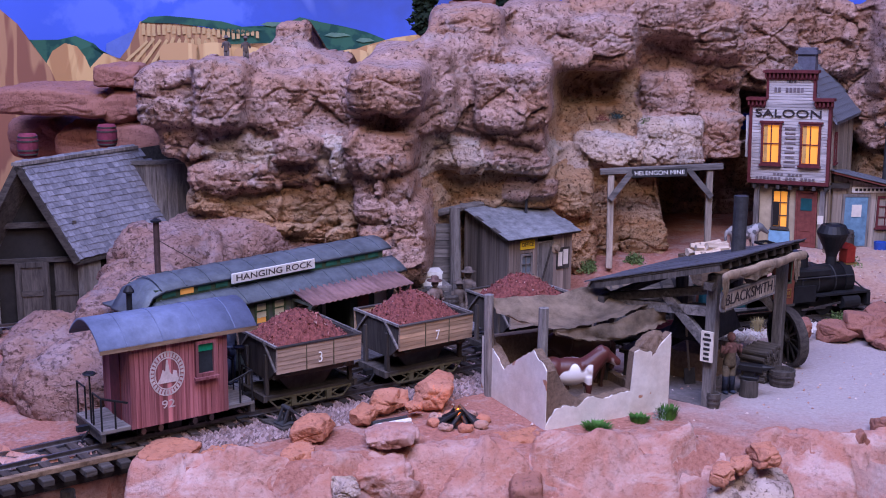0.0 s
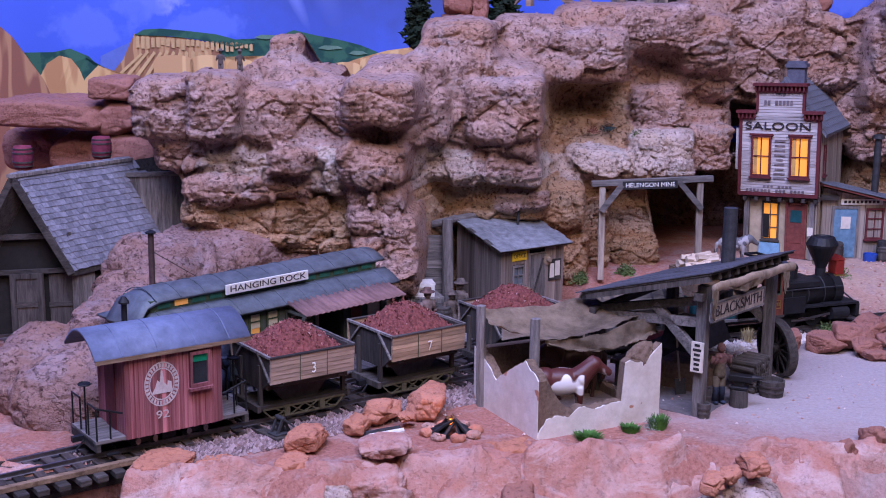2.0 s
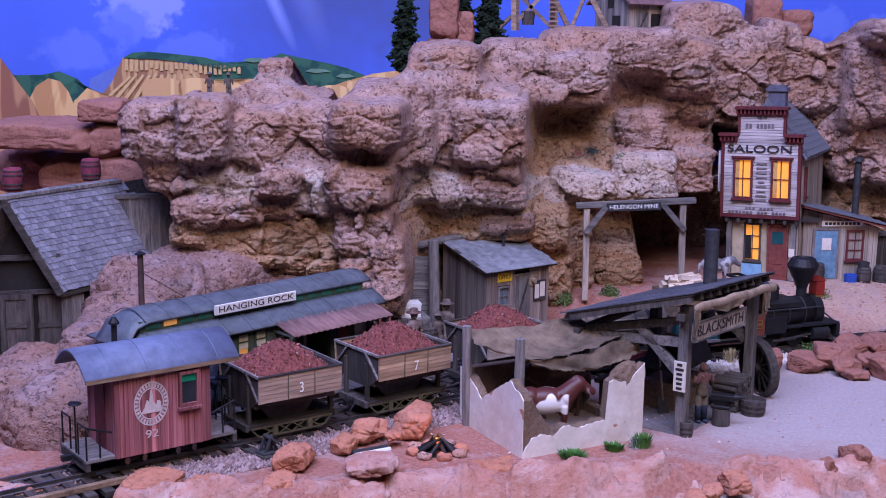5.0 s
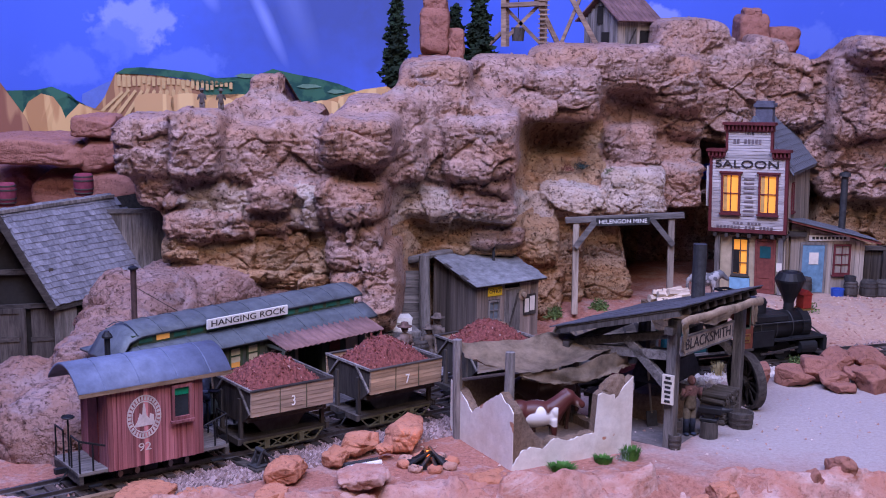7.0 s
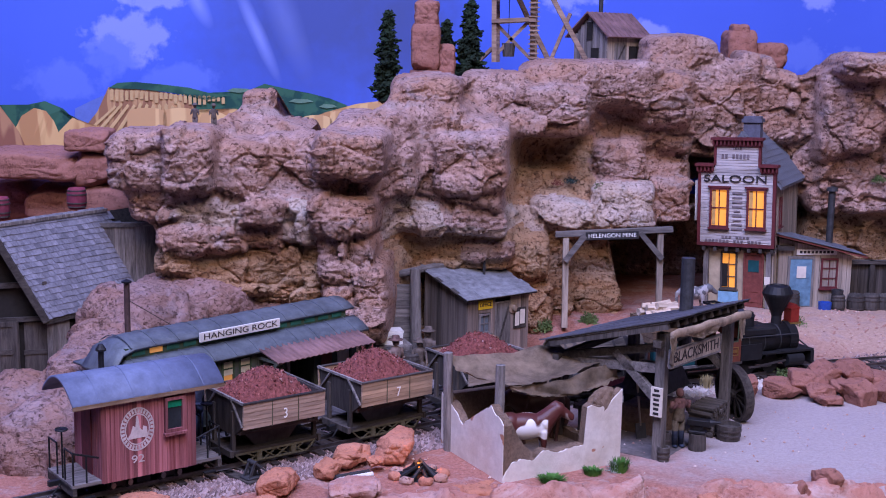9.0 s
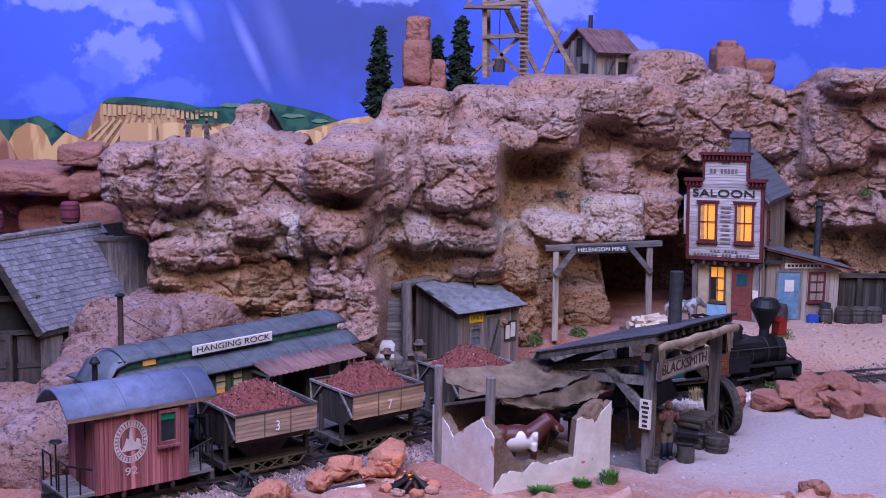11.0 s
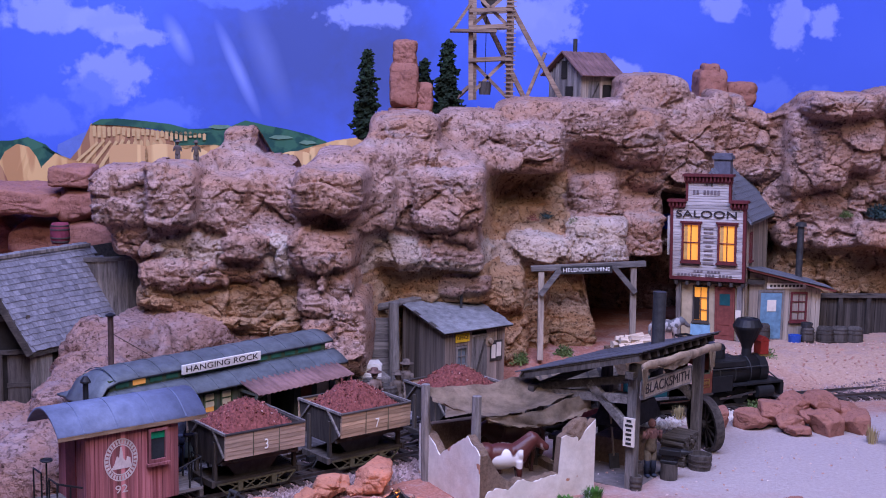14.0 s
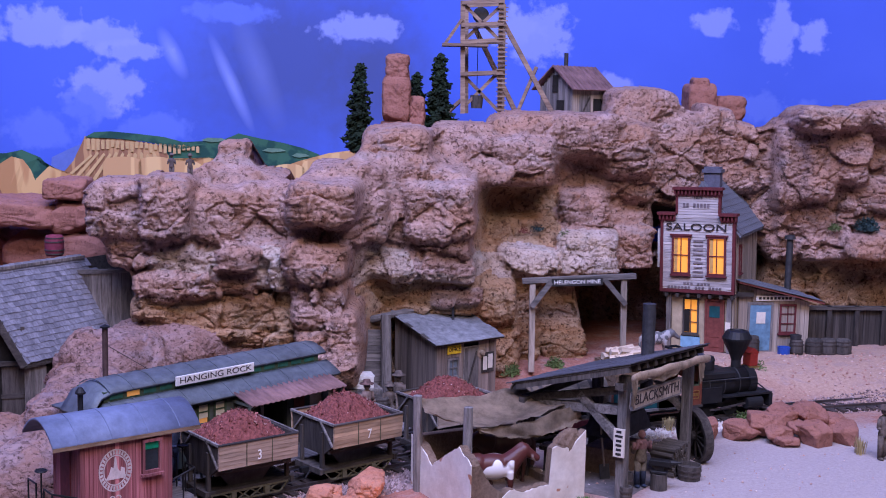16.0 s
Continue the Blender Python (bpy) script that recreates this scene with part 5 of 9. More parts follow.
def make_barn():
    g = Vector((0.95, 0.31, 0)).normalized()
    r = Vector((0.46, 0.888, 0)).normalized()
    O = Vector((-26.9, 79.7, 0.3))
    sh = Matrix(((g.x, r.x, 0, 0), (g.y, r.y, 0, 0), (0, 0, 1, 0), (0, 0, 0, 1)))
    t = thing("barn", O.x, O.y, O.z, 0, "grey weathered plank barn with a steep shingled roof", "barn")

    def put(name, bm, mat, parent=t, label=""):
        bm.transform(sh)
        return part(name, bm, mat, parent, label)
    apex, eave, half, deep = 10.9, 5.0, 2.95, 13.0
    # near-black sheet across the front stands in for the unlit barn inside
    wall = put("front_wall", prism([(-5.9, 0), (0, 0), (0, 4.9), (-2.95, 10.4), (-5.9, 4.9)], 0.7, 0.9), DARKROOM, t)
    # doorway timbers and the half-open plank door
    for x in (-5.95, -0.3):
        put("corner_post", box(x, x + 0.35, -0.1, 0.35, -0.2, 5.0), GREYWOOD)
    put("tie_beam", box(-5.2, -0.7, 0.25, 0.55, 6.6, 6.95), DARKWOOD_X)
    put("lintel", box(-5.6, -0.3, 0.1, 0.45, 4.3, 4.6), DARKWOOD_X)
    door = put("barn_door", box(-4.2, -2.3, 0.05, 0.2, 0.1, 4.3), DARKWOOD, t, "dark plank door with framed panels")
    put("door_frame", frame_bm(-4.25, -2.25, 0.05, 4.35, 0.34, -0.05, 0.06), DARKWOOD, door)
    put("door_rail", box(-4.0, -2.5, -0.05, 0.06, 2.1, 2.45), DARKWOOD_X, door)
    door2 = put("barn_door", box(-2.1, -0.4, 0.35, 0.5, 0.1, 4.2), DARKWOOD)
    put("door_rail", box(-2.1, -0.4, 0.27, 0.36, 2.0, 2.3), DARKWOOD_X, door2)
    put("door_rail", box(-2.1, -0.4, 0.27, 0.36, 0.2, 0.5), DARKWOOD_X, door2)
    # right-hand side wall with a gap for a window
    # its near-black core paints the unlit inside seen through the gap
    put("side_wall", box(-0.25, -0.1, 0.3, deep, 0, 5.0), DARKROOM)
    for k in range(22):
        y = 0.35 + 0.56 * k
        lo = 0.0
        hi = 5.0 + rng.uniform(-0.1, 0.1)
        if 2 <= k <= 3:
            hi = 1.6 + 0.5 * (k == 2)
        put("board", box(-0.1, 0.06, y, y + 0.52, lo, hi), GREYWOOD)
    put("window_post", box(-0.1, 0.1, 1.4, 1.6, 0, 3.1), GREYWOOD)
    # roof: two slopes, then courses of shingles on the one that is seen
    for sgn in (1, -1):
        a, b = (-half, apex - 0.1), (-half + sgn * 3.3, 4.5 - 0.1)
        poly = [a, b, (b[0], b[1] - 0.22), (a[0], a[1] - 0.3)]
        put("roof_deck", prism(poly, -1.0, deep, None), DARKWOOD_X)
    put("barge_board", beam((-half, -1.05, apex - 0.15), (-half + 3.35, -1.05, 4.35), 0.12, 0.4), DARKWOOD_X)
    put("barge_board", beam((-half, -1.05, apex - 0.15), (-half - 3.35, -1.05, 4.35), 0.12, 0.4), DARKWOOD_X)
    put("ridge_board", box(-half - 0.3, -half + 0.3, -1.1, 9.3, apex - 0.1, apex + 0.12), GREYWOOD)
    slope = Vector((3.3, 0, -6.4))
    rows = 17
    roof = put("shingle_roof", box(-half, -half + 0.05, 0, 0.05, apex - 0.4, apex - 0.35), SHINGLE, t, "grey wooden shingles in uneven courses")
    ang = math.degrees(math.atan2(6.4, 3.3))
    me = None
    for i in range(rows):
        f = (i + 0.5) / rows
        y = -1.05 + 0.3 * (i % 2)
        end = 8.9 + 2.9 * f + (0.5 if i % 2 else 0)
        while y < end:
            w = 0.5
            p = Vector((-half, 0, apex)) + slope * f
            if me is None:
                bm = box(-0.40, 0.26, 0.015, 0.485, -0.03, 0.05)
                bm.transform(sh @ Matrix.Rotation(radians(ang - 7.0), 4, "Y"))
                ob = link_mesh("shingle", bm, BARN_SHINGLE, roof)
                me = ob.data
            else:
                ob = shared("shingle", me, roof)
            q = sh @ Vector((p.x, y, 0))
            ob.matrix_basis = Matrix.Translation((q.x * CM, q.y * CM, (p.z + 0.06 + rng.uniform(-0.03, 0.03)) * CM))
            y += w
    # taller plank lean-to behind
    for k in range(11):
        x = -3.6 + 0.72 * k
        put("board", box(x, x + 0.68, 8.2, 8.4, 2, 10.1 - 0.04 * k), GREYWOOD, t)
    put("top_rail", box(-3.8, 4.5, 8.05, 8.5, 9.75, 10.05), GREYWOOD_X, t)
    put("corner_post", box(4.0, 4.35, 8.0, 8.5, 2, 9.8), DARKWOOD, t)


make_barn()

# ---- mine office hut ----
HUTWOOD = wood_mat("hut_board", (0.40, 0.31, 0.26), (0.15, 0.115, 0.095), "z", 0.3)
HUTSIDE = wood_mat("hut_side_board", (0.22, 0.18, 0.155), (0.075, 0.06, 0.05), "z", 0.3)
def make_hut():
    t = thing("mine_office_hut", 1.1, 86.4, 0.9, 38, "small plank hut with a sloping grey roof", "hut")
    W, D = 5.8, 5.2
    roofz = lambda y: 4.35 + 0.28 * y
    core = part("walls", box(0.06, W - 0.06, 0.08, D, 0, 4.2), DARKROOM, t)
    boards(core, 0, 1.0, 0, 4.3, 0.33, 0.1, HUTWOOD, at(0, 0.03, 0))
    boards(core, 1.0, 2.15, 0, 1.55, 0.33, 0.1, HUTWOOD, at(0, 0.03, 0))
    boards(core, 1.0, 2.15, 3.15, 4.3, 0.33, 0.1, HUTWOOD, at(0, 0.03, 0))
    boards(core, 2.15, 2.6, 0, 4.3, 0.3, 0.1, HUTWOOD, at(0, 0.03, 0))
    boards(core, 4.0, W, 0, 4.35, 0.36, 0.1, HUTWOOD, at(0, 0.03, 0))
    boards(core, 0, D, 0, lambda x: 4.3 + 0.28 * (D - x), 0.42, 0.1, HUTSIDE, at(0, D, 0, 0, 0, -90))
    boards(core, 0, D, 0, lambda x: 4.3 + 0.28 * x, 0.42, 0.1, HUTWOOD, at(W, 0, 0, 0, 0, 90))
    door = part("plank_door", box(2.65, 3.95, -0.06, 0.05, 0.1, 3.7), GREYWOOD, t, "weathered plank door with a diagonal brace")
    part("brace", beam((2.8, -0.1, 0.4), (3.8, -0.1, 3.4), 0.06, 0.14), DARKWOOD_X, door)
    part("door_frame", frame_bm(2.55, 4.05, 0, 3.85, 0.12, -0.05, 0.1), GREYWOOD, door)
    window(t, 1.0, 2.1, 1.6, 3.1, -0.02, GREYWOOD, plain_mat("hut_pane", (0.16, 0.19, 0.22), 0.2), 0.14, 1, 1)
    sign = part("yellow_sign", box(0.95, 2.25, -0.1, -0.03, 3.45, 4.1), YELLOW, t, "yellow painted office sign")
    lettering("OFFICE", sign, LETTER_B, 1.6, -0.11, 3.78, 0.42, 1.1)
    nb = part("notice_board", box(4.35, 5.55, -0.09, -0.02, 1.65, 3.2), DARKWOOD, t)
    part("notice", box(4.45, 4.85, -0.12, -0.08, 1.85, 2.9), PAPER, nb)
    part("notice", box(4.95, 5.4, -0.12, -0.08, 1.95, 3.05), PAPER, nb)
    part("hat_on_peg", lathe([(0.42, 0), (0.42, 0.06), (0.22, 0.08), (0.18, 0.28), (0.02, 0.32)], 12, None, Matrix.Translation((4.25, -0.05, 3.25)) @ Matrix.Rotation(radians(90), 4, "X")), CANVAS, t, "straw hat hung on the wall")
    # patched roof sheets
    ang = math.degrees(math.atan(0.28))
    deck = part("roof", box(-0.45, W + 0.45, -0.5, D + 0.5, -0.14, -0.02, 0, None, Matrix.Translation((0, 0, 4.5)) @ Matrix.Rotation(radians(ang), 4, "X")), DARKWOOD_X, t)
    for j in range(6):
        for k in range(9):
            x0 = -0.5 + 0.74 * k + (0.3 if j % 2 else 0)
            x1 = min(x0 + 0.78, W + 0.55)
            if x1 <= x0:
                continue
            sheet = box(x0, x1, -0.6 + 1.05 * j, 0.58 + 1.05 * j, -0.02, 0.03, 0, None, Matrix.Translation((0, 0, 4.52 + rng.uniform(0, 0.02))) @ Matrix.Rotation(radians(ang - 0.6), 4, "X"))
            part("roof_shingle", sheet, SHINGLE_DARK, deck)
    pipe = part("stove_pipe", rod((3.9, 3.0, 5.2), (3.9, 3.0, 7.5), 0.11, None, 10), IRON, t, "black stove pipe with a cap")
    part("pipe_cap", lathe([(0.11, 7.4), (0.26, 7.35), (0.2, 7.6), (0.05, 7.8)], 10, None, Matrix.Translation((3.9, 3.0, 0))), IRON, pipe)


make_hut()


def make_retaining_wall():
    t = thing("retaining_wall", -3.2, 87.6, 0.6, 8, "weathered timber retaining wall behind the hut", "retaining wall", kind="structure")
    part("log_post", rod((0.5, -0.6, 0), (0.35, -0.6, 6.7), 0.42, 0.38, 10), GREYWOOD, t)
    planks(t, -3.6, 0.5, 0.0, 5.4, 0.62, 0.3, GREYWOOD_X, at(0, 0.2, 0))
    part("top_log", rod((-3.4, 0.2, 5.6), (5.2, 4.4, 6.6), 0.3, 0.28, 9), GREYWOOD_X, t)


make_retaining_wall()

# ---- mine gate ----
def make_gate():
    t = thing("mine_gate", 0, 0, 0, 0, "weathered timber gate at the mine mouth", "gate")
    zl, zr = 8.75, 9.2
    L, R = Vector((8.85, 94.4, 1.5)), Vector((16.3, 94.6, 1.4))
    part("gate_post", beam(L, (8.75, 94.4, zl), 0.48, 0.48, None, 0.04), PALEWOOD, t)
    part("gate_post", beam(R, (16.15, 94.6, zr), 0.48, 0.48, None, 0.04), PALEWOOD, t)
    part("crossbeam", beam((7.9, 94.3, zl + 0.2), (17.1, 94.5, zr + 0.3), 0.5, 0.45, None, 0.04), GREYWOOD_X, t)
    part("knee_brace", beam((8.7, 94.0, 6.9), (10.2, 94.0, 8.95), 0.35, 0.4), GREYWOOD_X, t)
    part("knee_brace", beam((16.3, 94.2, 7.2), (14.5, 94.2, 9.25), 0.35, 0.4), GREYWOOD_X, t)
    sign = part("mine_sign", box(-2.05, 2.05, -0.08, 0.08, -0.3, 0.3), SIGNBLACK, t, "black sign with white lettering")
    sign.matrix_basis = at(12.3, 93.95, 9.0, 0, -2.6, 0)
    lettering("HELENGON MINE", sign, LETTER_W, 0, -0.09, 0, 0.46, 3.7)


make_gate()

# ---- saloon ----
FADED = plain_mat("faded_letter", (0.20, 0.16, 0.17), 0.9, vary=0.4)


def make_saloon():
    t = thing("saloon", 21.3, 102.9, 1.9, -26, "two-storey saloon with a white false front and maroon trim", "saloon", ry=-1.6)
    W, D = 5.9, 10.0
    # lower storey
    lo = part("lower_wall", box(0.3, W, 0.5, D, 0, 5.1), CREAM, t, "cream plastered ground floor")
    for x in (0.3, 5.6):
        part("porch_post", box(x - 0.2, x + 0.2, 0.05, 0.45, 0, 5.0), GREYWOOD, t)
    window(t, 1.5, 2.9, 1.4, 4.6, 0.42, DARKWOOD, AMBER, 0.14, 1, 2)
    part("dado", box(1.35, 3.05, 0.3, 0.46, 0.0, 1.2), SKYBLUE, t, "sky blue panel under the window")
    part("blind", box(1.65, 2.15, 0.3, 0.34, 1.6, 3.6), DARKROOM, t)
    d = part("saloon_door", box(3.6, 5.0, 0.35, 0.48, 0.05, 4.4), TERRA, t, "dark red panelled door")
    part("door_frame", frame_bm(3.45, 5.15, 0, 4.6, 0.16, 0.28, 0.48), TERRA, d)
    part("door_glass", box(3.85, 4.75, 0.32, 0.36, 3.0, 4.0), TEAL, d)
    for z in (0.4, 1.3):
        part("door_panel", box(3.85, 4.75, 0.31, 0.36, z, z + 0.7), TERRA, d)
    part("notice", box(5.3, 5.75, 0.0, 0.05, 2.0, 2.7), PAPER, t)
    part("beam_ends", box(-0.2, W + 0.3, 0.0, 0.5, 4.85, 5.15), DARKWOOD_X, t)
    for k in range(7):
        part("joist_end", box(0.1 + 0.95 * k, 0.35 + 0.95 * k, -0.45, 0.3, 4.75, 5.05), DARKWOOD, t)
    # false front with clapboards
    z0, z1, z2 = 5.2, 11.7, 13.9
    f = part("false_front", box(-0.35, W + 0.1, -0.25, 0.25, z0, z1), WHITE, t, "white clapboard false front")
    part("upper_front", box(1.0, 4.75, -0.25, 0.25, z1, z2), WHITE, f)
    me = None
    z = z0 + 0.35
    clap = wood_mat("white_clapboard", (0.62, 0.56, 0.54), (0.40, 0.35, 0.33), "x", 0.12)
    while z < z1 - 0.1:
        if me is None:
            ob = part("clapboard", box(-0.3, W + 0.05, -0.31, -0.23, 0, 0.2, 0, None, Matrix.Rotation(radians(-7), 4, "X")), clap, f)
            me = ob.data
        else:
            ob = shared("clapboard", me, f)
        ob.matrix_basis = at(0, 0, z)
        z += 0.232
    z, me = z1, None
    while z < z2 - 0.1:
        if me is None:
            ob = part("clapboard", box(1.05, 4.7, -0.31, -0.23, 0, 0.2, 0, None, Matrix.Rotation(radians(-7), 4, "X")), clap, f)
            me = ob.data
        else:
            ob = shared("clapboard", me, f)
        ob.matrix_basis = at(0, 0, z)
        z += 0.232
    for x in (-0.4, W - 0.05):
        part("corner_trim", box(x, x + 0.25, -0.36, 0.1, z0, z1 + 0.1), MAROON, f)
    for x in (0.92, 4.6):
        part("corner_trim", box(x, x + 0.2, -0.36, 0.1, z1 + 0.3, z2), MAROON, f)
    part("base_trim", box(-0.4, W + 0.2, -0.38, 0.1, z0 - 0.05, z0 + 0.25), MAROON, f)
    for a, b, z in ((-0.6, 1.0, z1), (4.7, W + 0.4, z1), (0.7, 5.0, z2)):
        c = part("cornice", box(a, b, -0.75, 0.3, z + 0.2, z + 0.42), MAROON, f)
        part("frieze", box(a + 0.15, b - 0.15, -0.4, 0.2, z - 0.35, z + 0.2), MAROON, c)
        n = int((b - a) / 0.32)
        for k in range(n):
            part("bracket", box(a + 0.12 + 0.32 * k, a + 0.26 + 0.32 * k, -0.65, -0.38, z - 0.2, z + 0.2), MAROON, c)
    for x in (0.65, 3.75):
        w = window(f, x, x + 1.6, 6.75, 10.1, -0.42, MAROON, AMBER, 0.17, 1, 1, True)
        part("window_head", box(x - 0.15, x + 1.75, -0.55, -0.2, 10.1, 10.25), MAROON, w)
        part("curtain", box(x + 0.2, x + 0.5, -0.38, -0.36, 6.95, 9.95), plain_mat("lace_curtain", (0.6, 0.35, 0.12), 0.9), w)
    lettering("SALOON", f, LETTER_B, 2.75, -0.38, 10.86, 0.86, 5.2, extrude=0.03)
    lettering("1878", f, LETTER_B, 2.85, -0.36, 13.45, 0.38, 0.7)
    for a, b, z, h in ((1.55, 4.15, 12.75, 0.36), (1.4, 4.3, 5.95, 0.16), (0.3, 5.2, 5.62, 0.2)):
        n = int((b - a) / 0.3)
        for k in range(n):
            if rng.random() < 0.9:
                part("painted_letter_bar", box(a + 0.3 * k, a + 0.3 * k + 0.2, -0.36, -0.33, z - h / 2, z + h / 2), FADED, f)
    for k in range(9):
        wd = rng.uniform(0.25, 0.5)
        part("painted_letter_bar", box(2.95 - wd, 2.95 + wd, -0.36, -0.33, 9.6 - 0.38 * k, 9.74 - 0.38 * k), FADED, f)
    part("side_sign", box(-0.75, -0.55, 0.1, 0.3, 7.2, 10.6), WHITE, f, "narrow white sign board at the side")
    # upper side wall and roof behind the front
    side = part("side_wall", box(0.2, W - 0.1, 0.3, D, 5.1, 10.4), GREYWOOD, t, "bare plank side wall")
    boards(side, 0, D - 0.4, 0, 10.4, 0.55, 0.12, PALEWOOD, at(W - 0.05, 0.4, 0, 0, 0, 90))
    window(side, 2.1, 3.1, 6.7, 9.2, 0, MAROON, DARKROOM, 0.16, 1, 1, True, at(W + 0.02, 0, 0, 0, 0, 90))
    part("gable", prism([(0.2, 10.4), (W - 0.1, 10.4), (W / 2, 14.4)], 0.4, D), GREYWOOD, side)
    roof = part("roof", prism([(W / 2, 14.7), (W + 0.5, 10.2), (W + 0.5, 10.0), (W / 2, 14.4)], 0.3, D + 0.4), SHINGLE, t, "grey shingled gable roof")
    part("roof_slope", prism([(W / 2, 14.7), (-0.4, 10.2), (-0.4, 10.0), (W / 2, 14.4)], 0.3, D + 0.4), SHINGLE, roof)
    sl = Vector((W / 2 + 0.5, 0, -4.5))
    ang = math.degrees(math.atan2(4.5, W / 2 + 0.5))
    me = None
    for i in range(10):
        for k in range(14):
            p = Vector((W / 2, 0, 14.72)) + sl * ((i + 0.5) / 10)
            if me is None:
                ob = part("shingle", box(-0.33, 0.33, 0.02, 0.68, -0.02, 0.05), SHINGLE, roof)
                me = ob.data
            else:
                ob = shared("shingle", me, roof)
            ob.matrix_basis = at(p.x, 0.3 + 0.7 * k + 0.35 * (i % 2), p.z + 0.02, 0, ang - 3 + rng.uniform(-1, 1), 0)
    ch = part("chimney", box(2.9, 4.3, 1.4, 2.4, 13.0, 16.0), plain_mat("chimney_brick", (0.12, 0.12, 0.16), 0.9, vary=0.3), t, "dark brick chimney")
    part("chimney_cap", box(2.75, 4.45, 1.25, 2.55, 15.5, 15.8), ch.data.materials[0], ch)
    part("boardwalk", box(-0.6, 6.4, -1.3, 0.6, -0.45, -0.05), BROWNWOOD, t, "low plank boardwalk on a stone edge")


make_saloon()


def make_annex():
    t = thing("saloon_annex", 27.4, 101.7, 1.9, 6, "low plank shop with a patched lean-to roof", "shop")
    W = 6.4
    top = lambda x: 6.0 - 0.24 * x
    core = part("wall", prism([(0, 0), (W, 0), (W, top(W)), (0, top(0))], 0.1, 5.0), CREAM, t)
    boards(core, 0, W, 0, top, 0.4, 0.1, PALEWOOD, at(0, 0.05, 0))
    d = part("blue_door", box(1.0, 2.9, -0.1, 0.05, 0.05, 4.2), BLUEPAINT, t, "faded blue plank door with a notice")
    part("door_frame", frame_bm(0.8, 3.1, 0, 4.45, 0.2, -0.14, 0.05), GREYWOOD, d)
    part("notice", box(1.6, 2.4, -0.14, -0.09, 2.6, 3.6), PAPER, d)
    window(t, 3.7, 5.2, 1.7, 4.3, -0.05, MAROON, plain_mat("annex_pane", (0.25, 0.16, 0.15), 0.3), 0.16, 1, 2)
    part("lintel", box(-0.3, 1.2, -0.4, 0.1, 5.0, 5.4), DARKWOOD_X, t)
    sg = part("shop_sign", box(1.5, 5.0, -0.12, -0.03, 4.6, 5.05), WHITE, t)
    for k in range(9):
        part("painted_letter_bar", box(1.75 + 0.34 * k, 1.97 + 0.34 * k, -0.15, -0.11, 4.72, 4.94), SIGNBLACK, sg)
    ang = math.degrees(math.atan(0.24))
    roof = part("roof", box(-0.4, W + 1.2, -0.9, 5.4, 0.02, 0.16, 0, None, Matrix.Translation((0, 0, 6.15)) @ Matrix.Rotation(radians(ang), 4, "Y")), TERRA, t, "lean-to roof of patched grey sheets")
    for j in range(4):
        for k in range(6):
            x0 = -0.45 + 1.28 * k + 0.4 * (j % 2)
            sheet = box(x0, min(x0 + 1.34, W + 1.3), -1.0 + 1.6 * j, 0.75 + 1.6 * j, 0.17, 0.22, 0, None, Matrix.Translation((0, 0, 6.17 + rng.uniform(0, 0.03))) @ Matrix.Rotation(radians(ang - 0.5), 4, "Y"))
            part("roof_sheet", sheet, SHINGLE, roof)
    pipe = part("stove_pipe", rod((5.9, 3.8, 4.5), (5.9, 3.8, 9.6), 0.3, None, 12), IRON, t, "tall dark stove pipe")
    part("pipe_cap", lathe([(0.3, 9.6), (0.5, 9.6), (0.45, 9.9), (0.1, 10.0)], 12, None, Matrix.Translation((5.9, 3.8, 0))), IRON, pipe)


make_annex()


def make_yard_fence():
    t = thing("yard_fence", 33.8, 105.6, 1.2, 4, "dark timber yard wall beside the shop", "fence", kind="structure")
    boards(t, 0, 9.5, 0, 4.0, 0.55, 0.2, DARKWOOD, at(0, 0.1, 0))
    for x in (0.2, 2.6, 5.2, 7.7):
        part("post", box(x, x + 0.4, -0.35, 0.0, 0, 4.3), DARKWOOD, t)
    part("top_rail", box(0, 9.6, -0.4, 0.3, 4.0, 4.3), DARKWOOD_X, t)


make_yard_fence()

